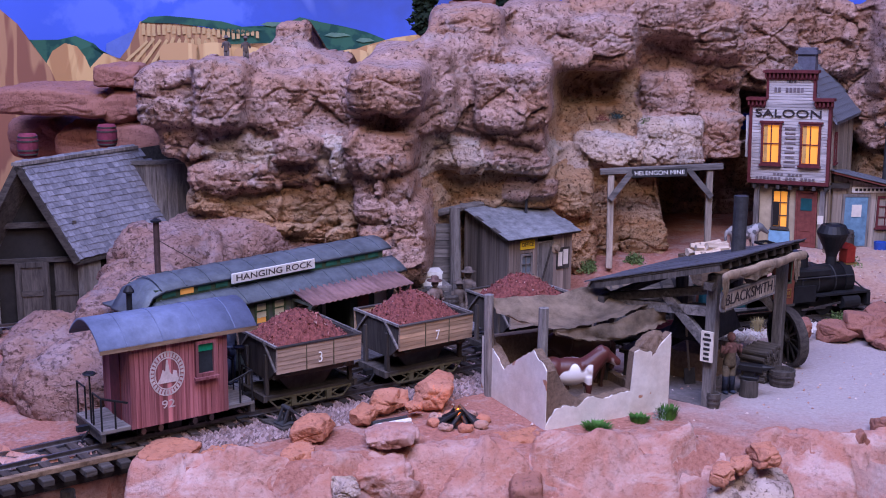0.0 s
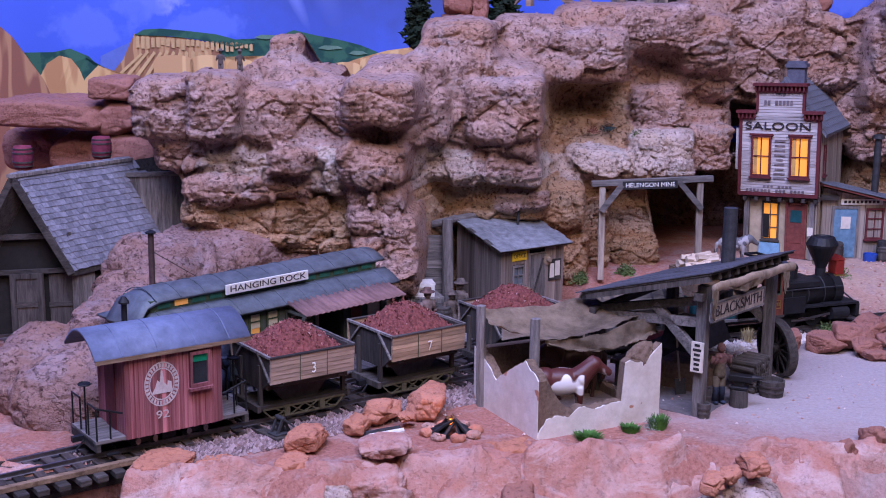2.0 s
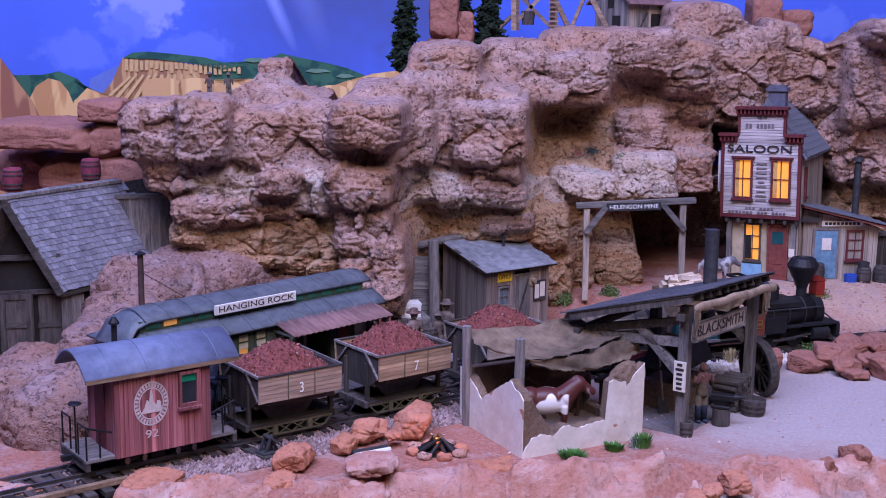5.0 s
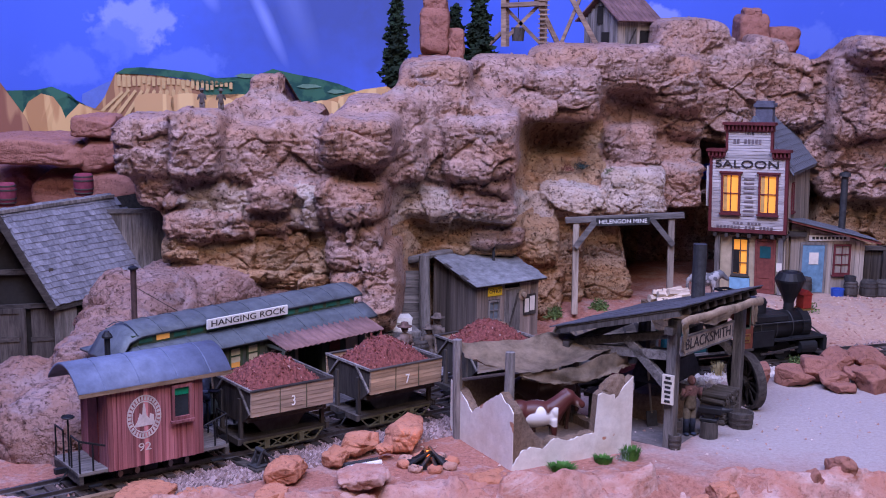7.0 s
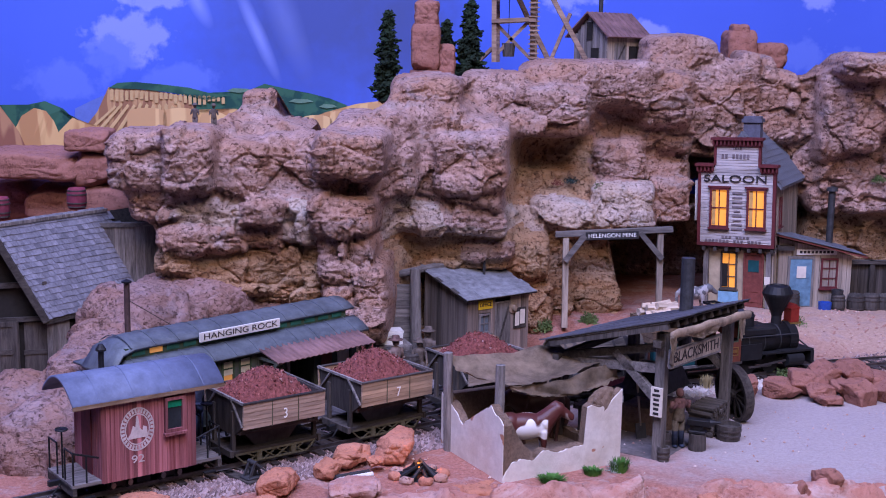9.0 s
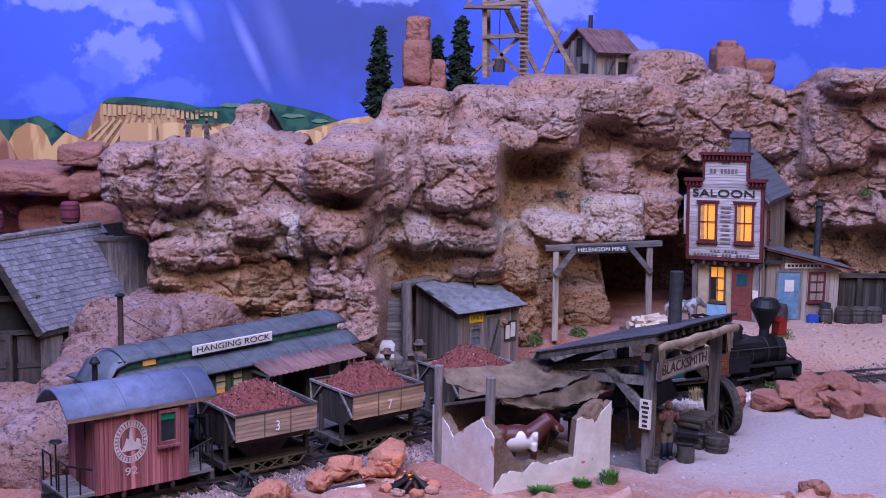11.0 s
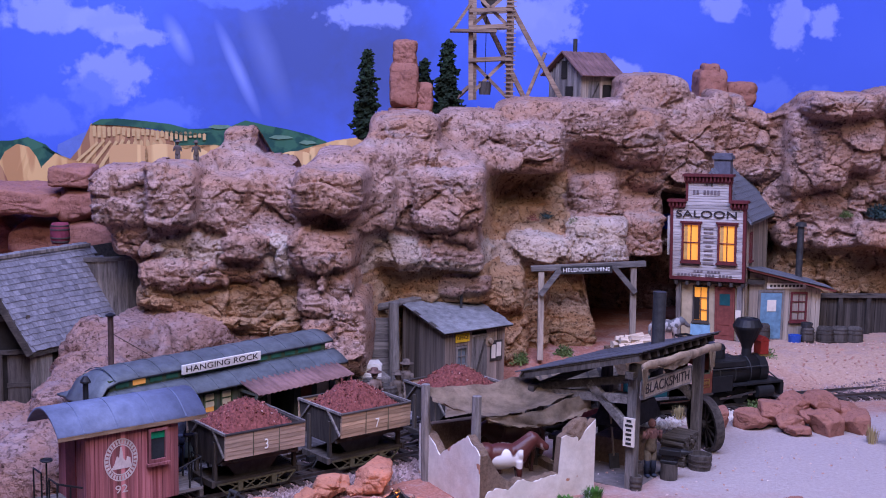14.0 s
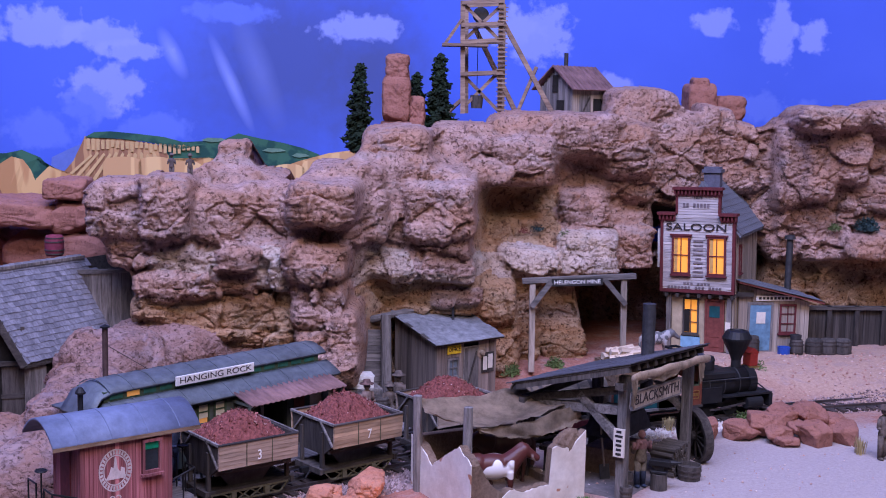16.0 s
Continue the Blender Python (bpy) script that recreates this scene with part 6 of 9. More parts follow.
# ---- ruined adobe stable ----
def make_stable():
    t = thing("adobe_stable", 2.95, 62.7, -0.1, 29, "ruined white-plastered adobe stable with a canvas awning", "stable")
    thick = 0.5

    def ruin(name, x0, x1, prof, m, label="", inner=True):
        """A broken wall: prof gives its ragged height along x."""
        for which, ya, yb, mat, lower in (("plaster", -0.05, 0.0, PLASTER, 0.25), ("adobe_core", 0.0, thick, ADOBE, 0.12)):
            bm = bmesh.new()
            n = 46
            a, b = [], []
            for k in range(n + 1):
                x = x0 + (x1 - x0) * k / n
                z = prof(x) + 0.12 * noise.noise((x * 1.9, 0, 3)) + 0.07 * noise.noise((x * 7, 0, 5)) + 0.02 * noise.noise((x * 23, 0, 5)) + (0.03 + 0.12 * noise.noise((x * 2.2, 4, 5)) if which == "adobe_core" else 0)
                a.append((bm.verts.new((x, ya, 0)), bm.verts.new((x, ya, z))))
                b.append((bm.verts.new((x, yb, 0)), bm.verts.new((x, yb, z + rng.uniform(-0.05, 0.05)))))
            for k in range(n):
                bm.faces.new((a[k][0], a[k + 1][0], a[k + 1][1], a[k][1]))
                bm.faces.new((b[k + 1][0], b[k][0], b[k][1], b[k + 1][1]))
                bm.faces.new((a[k][1], a[k + 1][1], b[k + 1][1], b[k][1]))
            for k in (0, n):
                bm.faces.new((a[k][0], a[k][1], b[k][1], b[k][0]))
            bmesh.ops.recalc_face_normals(bm, faces=bm.faces[:])
            bm.transform(m)
            if which == "plaster":
                wall = part(name, bm, mat, t, label)
            else:
                part("adobe_core", bm, mat, wall, "bare brown adobe where plaster fell off")
        return wall

    def step_prof(points):
        def f(x):
            for (xa, za), (xb, zb) in zip(points, points[1:]):
                if xa <= x <= xb:
                    return za + (zb - za) * (x - xa) / (xb - xa)
            return points[-1][1]
        return f
    front = step_prof([(0, 0.4), (0.2, 0.7), (0.5, 1.15), (1.2, 1.3), (1.9, 1.05), (2.4, 1.6), (3.6, 1.3), (4.3, 1.5), (5.2, 1.5), (5.3, 3.65), (5.6, 3.75), (6.3, 3.6), (6.6, 3.35), (7.1, 3.95), (7.7, 4.45)])
    ruin("front_wall", 0.0, 7.7, front, Matrix(), "white plastered front wall, broken down in the middle")
    left = step_prof([(0, 3.3), (0.3, 3.5), (0.8, 3.7), (1.35, 4.05), (1.95, 3.7), (3.2, 2.95), (3.9, 2.5), (4.4, 2.1), (5.8, 2.95), (7.2, 3.4)])
    # along the left wall x runs from the far end to the near corner
    ruin("left_wall", 0.0, 7.0, lambda x: left(7.0 - x), Matrix.Rotation(radians(-90), 4, "Z") @ Matrix.Translation((-7.0, 0, 0)), "lavender white plaster wall with a ragged top")
    ruin("right_wall", 0.0, 6.6, lambda x: 4.1 - 3.3 * smooth(0.4, 1.4, x), Matrix.Translation((7.7, 0, 0)) @ Matrix.Rotation(radians(90), 4, "Z"), "")
    # rubble sloping down from the left wall into the opening
    bm = bmesh.new()
    slope = step_prof([(0.0, 3.5), (0.5, 3.4), (0.9, 2.7), (1.4, 1.9), (2.0, 1.5), (2.8, 0.9), (3.4, 0.3)])
    rows = []
    for i in range(35):
        x = 0.05 + 0.1 * i
        rows.append([bm.verts.new((x, 0.08 + 0.1 * j, max(0.1, slope(x) * (1 - 0.25 * smooth(0.9, 2.0, 0.1 * j)) + 0.18 * noise.noise((x * 1.5, j * 0.2, 3)) + 0.10 * noise.noise((x * 5, j * 0.6, 7))))) for j in range(22)])
        rows[-1].insert(0, bm.verts.new((x, 0.08, 0)))
    for r0, r1 in zip(rows, rows[1:]):
        for j in range(22):
            bm.faces.new((r0[j], r1[j], r1[j + 1], r0[j + 1]))
    bmesh.ops.recalc_face_normals(bm, faces=bm.faces[:])
    part("rubble", bm, ADOBE, t, "brown rubble sloping in the corner", True)
    part("back_wall", box(0.6, 7.0, 6.6, 7.2, 0, 3.3), ADOBE, t)
    part("floor_fill", box(0.6, 7.4, 0.6, 6.8, -0.05, 0.35), ADOBE, t)
    for x, y, h, lean in ((0.0, 6.1, 5.95, -1.5), (0.8, 1.9, 6.1, 0.5)):
        p = part("pole", rod((0, 0, 0), (0, 0, h), 0.31, 0.27, 9), GREYWOOD, t, "grey split log pole")
        p.matrix_basis = at(x, y, 0, 0, lean, 0)
    part("pole", rod((7.3, 6.2, 0), (7.3, 6.2, 5.2), 0.28, 0.25, 9), GREYWOOD, t)
    part("ridge_pole", rod((0.3, 6.2, 5.2), (7.6, 6.2, 5.2), 0.16, None, 8), GREYWOOD, t)
    # adobe of the inner skin, standing higher than the plaster at the right-hand end
    bm = bmesh.new()
    bmesh.ops.create_icosphere(bm, subdivisions=4, radius=1)
    for v in bm.verts:
        d = v.co.copy()
        v.co = Vector((6.75 + d.x * 1.0, 0.42 + d.y * 0.42, 3.45 + d.z * (1.05 + 0.2 * d.x))) + d * 0.22 * noise.noise(d * 2.6)
    part("adobe_lump", bm, ADOBE, t, "bare brown adobe at the broken wall top", True)

    def sheet(name, top, low, sag, label, drop=0.0):
        """A hung cloth between an upper and a lower line of five places each."""
        def line(pts, u):
            k = min(3, int(u * 4))
            f = u * 4 - k
            p = [Vector(q) for q in (pts[max(0, k - 1)], pts[k], pts[k + 1], pts[min(4, k + 2)])]
            return 0.5 * (2 * p[1] + (p[2] - p[0]) * f + (2 * p[0] - 5 * p[1] + 4 * p[2] - p[3]) * f * f + (3 * p[1] - p[0] - 3 * p[2] + p[3]) * f ** 3)
        bm = bmesh.new()
        n, m = 72, 26
        rows = []
        for i in range(n + 1):
            u = i / n
            row = []
            for j in range(m + 1):
                v = j / m
                p = line(top, u).lerp(line(low, u), v)
                p.z -= sag * math.sin(math.pi * v) * (0.5 + 0.5 * math.sin(math.pi * u))
                p.z += 0.22 * noise.noise((u * 5, v * 2.2, 2)) + 0.10 * noise.noise((u * 13, v * 5, 8)) * (0.3 + v)
                p.y += 0.25 * noise.noise((u * 6, v * 2, 12)) + 0.05 * math.sin(u * 60) * v * v
                if j == m:
                    p.z += 0.07 * noise.noise((u * 40, 1, 3))
                row.append(bm.verts.new(p))
            rows.append(row)
        for i in range(n):
            for j in range(m):
                bm.faces.new((rows[i][j], rows[i + 1][j], rows[i + 1][j + 1], rows[i][j + 1]))
        bmesh.ops.solidify(bm, geom=bm.faces[:], thickness=0.08)
        return part(name, bm, CANVAS, t, label, True)
    sheet("canvas_awning", [(0.2, 6.2, 5.75), (2.2, 6.2, 5.6), (4.2, 6.2, 5.55), (6.3, 6.2, 5.65), (7.7, 6.2, 5.5)],
                   [(-0.5, 4.6, 5.35), (0.9, 3.2, 4.85), (3.0, 2.8, 4.5), (5.6, 2.75, 4.72), (8.6, 2.75, 5.3)], 0.45, "stained sagging canvas awning")
    sheet("canvas_flap", [(2.2, 3.1, 4.5), (4.0, 2.75, 4.45), (5.8, 2.65, 4.65), (7.6, 2.6, 5.0), (9.0, 2.6, 5.3)],
          [(2.3, 3.0, 4.15), (4.0, 2.55, 3.75), (6.0, 2.25, 3.7), (7.8, 2.15, 4.0), (9.2, 2.15, 4.3)], 0.1, "olive underside of the canvas hanging down")


make_stable()

# ---- blacksmith's shed ----
SMR = math.degrees(math.atan2(7.75, 5.4))


def make_smithy():
    t = thing("blacksmith_shed", 12.0, 67.2, -0.05, SMR, "open timber blacksmith shed with a slanting roof", "shed")
    # local x runs along the sign side, local y to the low side of the roof
    D = 9.4
    for x in (0, D):
        part("post", box(x - 0.3, x + 0.3, -0.3, 0.3, 0, 7.5, 0.04), GREYWOOD, t, "square weathered post")
        part("low_post", box(x - 0.3, x + 0.3, 6.2, 6.8, 0, 5.3), DARKWOOD, t)
        part("knee_brace", beam((x, 0.3, 3.6), (x, 2.9, 6.0), 0.4, 0.5), GREYWOOD_X, t)
        part("rafter_beam", beam((x, -0.2, 6.7), (x, 6.9, 5.1), 0.4, 0.45), DARKWOOD_X, t)
    part("tie_beam", beam((0, 0.0, 5.4), (0, 6.6, 4.9), 0.4, 0.5), GREYWOOD_X, t)
    part("plate", box(-0.8, D + 0.9, -0.25, 0.25, 6.75, 7.15), DARKWOOD_X, t)
    part("low_plate", box(-0.8, D + 0.9, 6.3, 6.7, 5.0, 5.35), DARKWOOD_X, t)
    sl = math.degrees(math.atan2(-1.95, 7.0))
    RT = Matrix.Translation((0, -0.2, 8.1)) @ Matrix.Rotation(radians(3.0), 4, "Y")
    roof = part("roof", box(-1.0, D + 1.3, -0.6, 7.5, 0.0, 0.1, 0, None, RT @ Matrix.Rotation(radians(sl), 4, "X")), DARKWOOD_X, t, "slanting roof of grey boards and tar paper")
    me = None
    tar = plain_mat("tar_paper", (0.085, 0.085, 0.10), 0.85, vary=0.4, scale=70, relief=0.0006)
    for k in range(11):
        for j in range(3):
            sheet = box(-1.05 + 1.06 * k, 0.04 + 1.06 * k, -0.75 + 2.85 * j, 2.2 + 2.85 * j, 0.1, 0.16, 0, None, Matrix.Translation((0, 0, rng.uniform(0.02, 0.05))) @ RT @ Matrix.Rotation(radians(sl - 0.3), 4, "X"))
            part("roof_sheet", sheet, tar, roof)
    for k in range(10):
        x = -0.8 + 1.2 * k
        part("rafter", box(x - 0.16, x + 0.16, -0.45, 7.3, -0.35, -0.02, 0, None, RT @ Matrix.Rotation(radians(sl), 4, "X")), DARKWOOD, t)
    # rolled canvas tied under the eave
    bm = bmesh.new()
    n, seg = 110, 16
    rings = []
    for i in range(n + 1):
        x = -0.9 + (D + 1.9) * i / n
        r = 0.21 + 0.03 * noise.noise((x * 0.6, 0, 0)) + 0.012 * noise.noise((x * 4.1, 2, 0))
        zz = 7.62 - 0.055 * x - 0.08 * abs(math.sin(x * 0.75)) - 0.04 * noise.noise((x * 1.5, 5, 0))
        rings.append([bm.verts.new((x, -0.95 + (r + 0.03 * noise.noise((x * 0.35, k * 1.1, 9))) * 0.75 * math.cos(2 * math.pi * k / seg), zz + (r + 0.06 * noise.noise((x * 0.35, k * 1.1, 3))) * 1.25 * math.sin(2 * math.pi * k / seg))) for k in range(seg)])
    for a, b in zip(rings, rings[1:]):
        for k in range(seg):
            bm.faces.new((a[k], a[(k + 1) % seg], b[(k + 1) % seg], b[k]))
    bm.faces.new(rings[0][::-1])
    bm.faces.new(rings[-1])
    roll = part("canvas_roll", bm, CANVAS, t, "rolled up tan canvas under the eave", True)

    def drape(name, xa, xb, drop, gather, label=""):
        """Loose cloth hanging from the roll, gathered to a point or slung in a bow."""
        bm = bmesh.new()
        n, m = 30, 12
        rows = []
        for k in range(n + 1):
            u = k / n
            row = []
            for j in range(m + 1):
                v = j / m
                x = xa + (xb - xa) * (u + gather * v * (0.35 - u))
                d = drop(u) * v
                x += 0.05 * noise.noise((u * 4, v * 3, 2))
                row.append(bm.verts.new((x, -1.06 - 0.10 * math.sin(u * 17 + v) * (0.3 + v) + 0.12 * noise.noise((u * 5, v * 2, xa)), 7.55 - 0.055 * x - d + 0.06 * noise.noise((u * 9, v * 2, 6)))))
            rows.append(row)
        for a, b in zip(rows, rows[1:]):
            for j in range(m):
                bm.faces.new((a[j], b[j], b[j + 1], a[j + 1]))
        bmesh.ops.solidify(bm, geom=bm.faces[:], thickness=0.06)
        part(name, bm, CANVAS, roll, label, True)
    drape("canvas_tail", -1.4, -0.3, lambda u: 1.8 - 1.0 * u, 0.7, "loose end of the canvas hanging at the post")
    drape("canvas_swag", 0.6, 6.2, lambda u: 0.12 + 0.45 * math.sin(math.pi * u), 0.0)
    drape("canvas_tail", 8.5, 9.7, lambda u: 1.5 - 0.5 * u, 0.7)
    sign = part("sign_board", box(-3.45, 3.45, -0.1, 0.1, -0.5, 0.5, 0.04), PALEWOOD, t, "weathered pale board with painted letters")
    sign.matrix_basis = at(2.75, -0.75, 6.05, 0, 2.6, 0)
    part("sign_trim", frame_bm(-3.5, 3.5, -0.55, 0.55, 0.09, -0.16, 0.02), GREYWOOD_X, sign)
    lettering("BLACKSMITH", sign, LETTER_B, 0, -0.13, 0, 0.86, 6.2)
    hood = part("forge_hood", prism([(3.0, 2.6), (7.6, 2.6), (6.4, 4.0), (4.4, 4.0)], 1.6, 4.2), IRON, t, "dark sheet iron hood over the forge")
    part("smoke_pipe", rod((7.4, 2.0, 4.0), (7.4, 2.0, 10.6), 0.42, None, 14), IRON, t, "tall black smoke pipe through the roof")
    part("forge", box(3.6, 7.2, 1.8, 4.4, 0, 1.7, 0.05), ADOBE, t, "stone forge hearth")
    part("bench_top", box(1.0, 7.5, 5.2, 6.2, 1.7, 1.95), DARKWOOD_X, t)
    for x in (1.1, 7.1):
        part("bench_leg", box(x, x + 0.3, 5.4, 5.9, 0, 1.7), DARKWOOD, t)
    turn = Matrix.Rotation(radians(-90), 4, "Z")
    nb = part("notice", box(-0.35, 0.35, -0.06, 0.06, 2.7, 4.4, 0, None, Matrix.Translation((-0.5, 0.0, 0)) @ turn), PAPER, t, "small painted price board on the post")
    for k in range(6):
        w = rng.uniform(0.14, 0.26)
        part("painted_letter_bar", box(-w, w, -0.08, -0.06, 4.15 - 0.27 * k, 4.3 - 0.27 * k, 0, None, Matrix.Translation((-0.5, 0.0, 0)) @ turn), SIGNBLACK, nb)
    floor = part("dirt_floor", box(-0.3, D + 0.3, -0.3, 6.6, 0.02, 0.08), plain_mat("sooty_dirt", (0.16, 0.14, 0.14), 0.95, vary=0.3), t)


make_smithy()


def wheel_thing(name, x, y, z, rz, tilt, r, label, spokes=12, mat=None):
    t = thing(name, x, y, z, rz, label, "wheel", rx=tilt)
    mat = mat or DARKWOOD_X
    bm = bmesh.new()
    lathe([(r - 0.12, -0.3), (r + 0.1, -0.3), (r + 0.1, 0.3), (r - 0.12, 0.3), (r - 0.12, -0.3)], 40, bm, Matrix.Rotation(radians(90), 4, "X"))
    part("rim", bm, DARKWOOD_X, t, "wide dark iron-tyred rim")
    part("hub", rod((0, -0.35, 0), (0, 0.35, 0), 0.3, None, 12), mat, t)
    for k in range(spokes):
        a = 2 * math.pi * k / spokes
        part("spoke", beam((0.25 * math.cos(a), 0, 0.25 * math.sin(a)), (r * math.cos(a), 0, r * math.sin(a)), 0.1, 0.13), mat, t)
    return t


wheel_thing("wagon_wheel", 18.1, 75.4, 1.7, -70, 6, 1.75, "large iron-tyred wagon wheel leaning at the shed")


def tub(name, x, y, z, r, h, label, mat=None, hoops=2, category="tub", taper=1.12):
    t = thing(name, x, y, z, rng.uniform(0, 90), label, category)
    part("barrel_body", lathe([(r, 0), (r * taper, h), (r * taper - 0.1, h), (r * taper - 0.12, h - 0.25)], 18), mat or BARREL_Z, t)
    for k in range(hoops):
        f = (k + 1) / (hoops + 1)
        rr = r * (1 + (taper - 1) * f) + 0.015
        part("hoop", lathe([(rr, h * f - 0.06), (rr + 0.02, h * f - 0.05), (rr + 0.02, h * f + 0.05), (rr, h * f + 0.06)], 18), HOOP, t)
    return t


def barrel(name, x, y, z, r, h, label, mat=None, rz=0.0, lying=False, group=""):
    t = thing(name, x, y, z, rz, label, "barrel", group)
    body = lathe([(r * 0.82, 0), (r * 0.95, h * 0.22), (r, h * 0.5), (r * 0.95, h * 0.78), (r * 0.82, h), (r * 0.74, h), (r * 0.72, h - 0.1)], 16)
    part("barrel_body", body, mat or BARREL_Z, t, "", True)
    for f, k in ((0.12, 0.9), (0.3, 0.98), (0.7, 0.98), (0.88, 0.9)):
        part("hoop", lathe([(r * k, h * f - 0.05), (r * k + 0.03, h * f - 0.05), (r * k + 0.03, h * f + 0.05), (r * k, h * f + 0.05)], 16), HOOP, t)
    return t


tub("wash_tub", 16.9, 71.2, 0, 0.68, 0.95, "dark wooden tub on the smithy yard")
tub("anvil_block", 14.6, 69.1, 0, 0.52, 1.0, "sawn log block under the anvil", BARREL_Z, 0, "chopping block", 0.97)
tub("water_bucket", 12.25, 66.9, 0, 0.33, 0.85, "small iron-hooped bucket by the post", None, 2, "bucket")
tub("water_bucket", 12.5, 68.2, 0, 0.36, 1.3, "narrow wooden slack tub by the post", None, 2, "bucket", 1.02)


def make_anvil():
    t = thing("anvil", 14.6, 69.1, 1.0, -20, "black iron anvil on a log block", "anvil")
    part("foot", box(-0.5, 0.5, -0.35, 0.35, 0, 0.2, 0.04), BLACK, t)
    part("waist", box(-0.28, 0.28, -0.2, 0.2, 0.2, 0.5), BLACK, t)
    part("face", box(-0.6, 0.7, -0.3, 0.3, 0.5, 0.85, 0.03), BLACK, t)
    part("horn", rod((0.7, 0, 0.72), (1.35, 0, 0.8), 0.22, 0.03, 10), BLACK, t)


make_anvil()


def make_shovel():
    t = thing("shovel", 11.6, 70.9, 0, 20, "old shovel leaning in the shed", "shovel", rx=-14)
    part("handle", rod((0, 0, 0.8), (0, 0, 4.0), 0.07, None, 8), PALEWOOD, t)
    part("blade", box(-0.35, 0.35, -0.04, 0.04, 0, 0.95, 0.02), IRON, t)


make_shovel()


def make_firewood_rack():
    t = thing("log_pile", 15.9, 72.6, 0, SMR, "stack of small logs beside the forge", "log pile")
    t.matrix_world = t.matrix_world @ Matrix.Diagonal((0.7, 0.7, 0.85, 1))
    me = None
    for j in range(6):
        for k in range(8):
            if me is None:
                ob = part("log", rod((0, -1.1, 0), (0, 1.1, 0), 0.2, None, 8), wood_mat("grey_log", (0.13, 0.11, 0.095), (0.04, 0.035, 0.03), "y"), t)
                me = ob.data
            else:
                ob = shared("log", me, t)
            ob.matrix_basis = at(-1.5 + 0.42 * k + 0.2 * (j % 2), rng.uniform(-0.1, 0.1), 0.2 + 0.36 * j, 0, 0, rng.uniform(-4, 4))


make_firewood_rack()

# ---- the train ----
def on_track(name, x, label, category, group=""):
    p, h = along(MAIN, s_of(MAIN, x))
    return thing(name, p.x, p.y, 0.0, h, label, category, group)


def wheelset(t, x, r, mat=BLACK, spoked=False):
    """A pair of wheels on an axle at x."""
    a = part("axle", rod((x, -0.95, 0.46 + r), (x, 0.95, 0.46 + r), 0.09, None, 8), mat, t)
    for s in (-1, 1):
        w = part("wheel", rod((x, s * 0.78, 0.46 + r), (x, s * 0.95, 0.46 + r), r, None, 20), mat, a)
    return a


def truck_frame(t, x, mat=BLACK):
    f = part("truck", box(x - 0.75, x + 0.75, -1.08, -0.96, 0.62, 0.95), mat, t)
    part("journal_box", box(x - 0.68, x - 0.38, -1.22, -1.0, 0.62, 0.92), mat, f)
    part("journal_box", box(x + 0.38, x + 0.68, -1.22, -1.0, 0.62, 0.92), mat, f)
    part("truck_side", box(x - 0.75, x + 0.75, 0.96, 1.08, 0.62, 0.95), mat, f)
    wheelset(t, x - 0.5, 0.28)
    wheelset(t, x + 0.5, 0.28)


def coupler(t, x, s):
    c = part("coupler", box(x, x + s * 0.7, -0.14, 0.14, 0.92, 1.15), BLACK, t)
    part("brake_hose", rod((x + s * 0.15, -0.3, 1.0), (x + s * 0.6, -0.3, 0.6), 0.05, None, 6), BLACK, c)


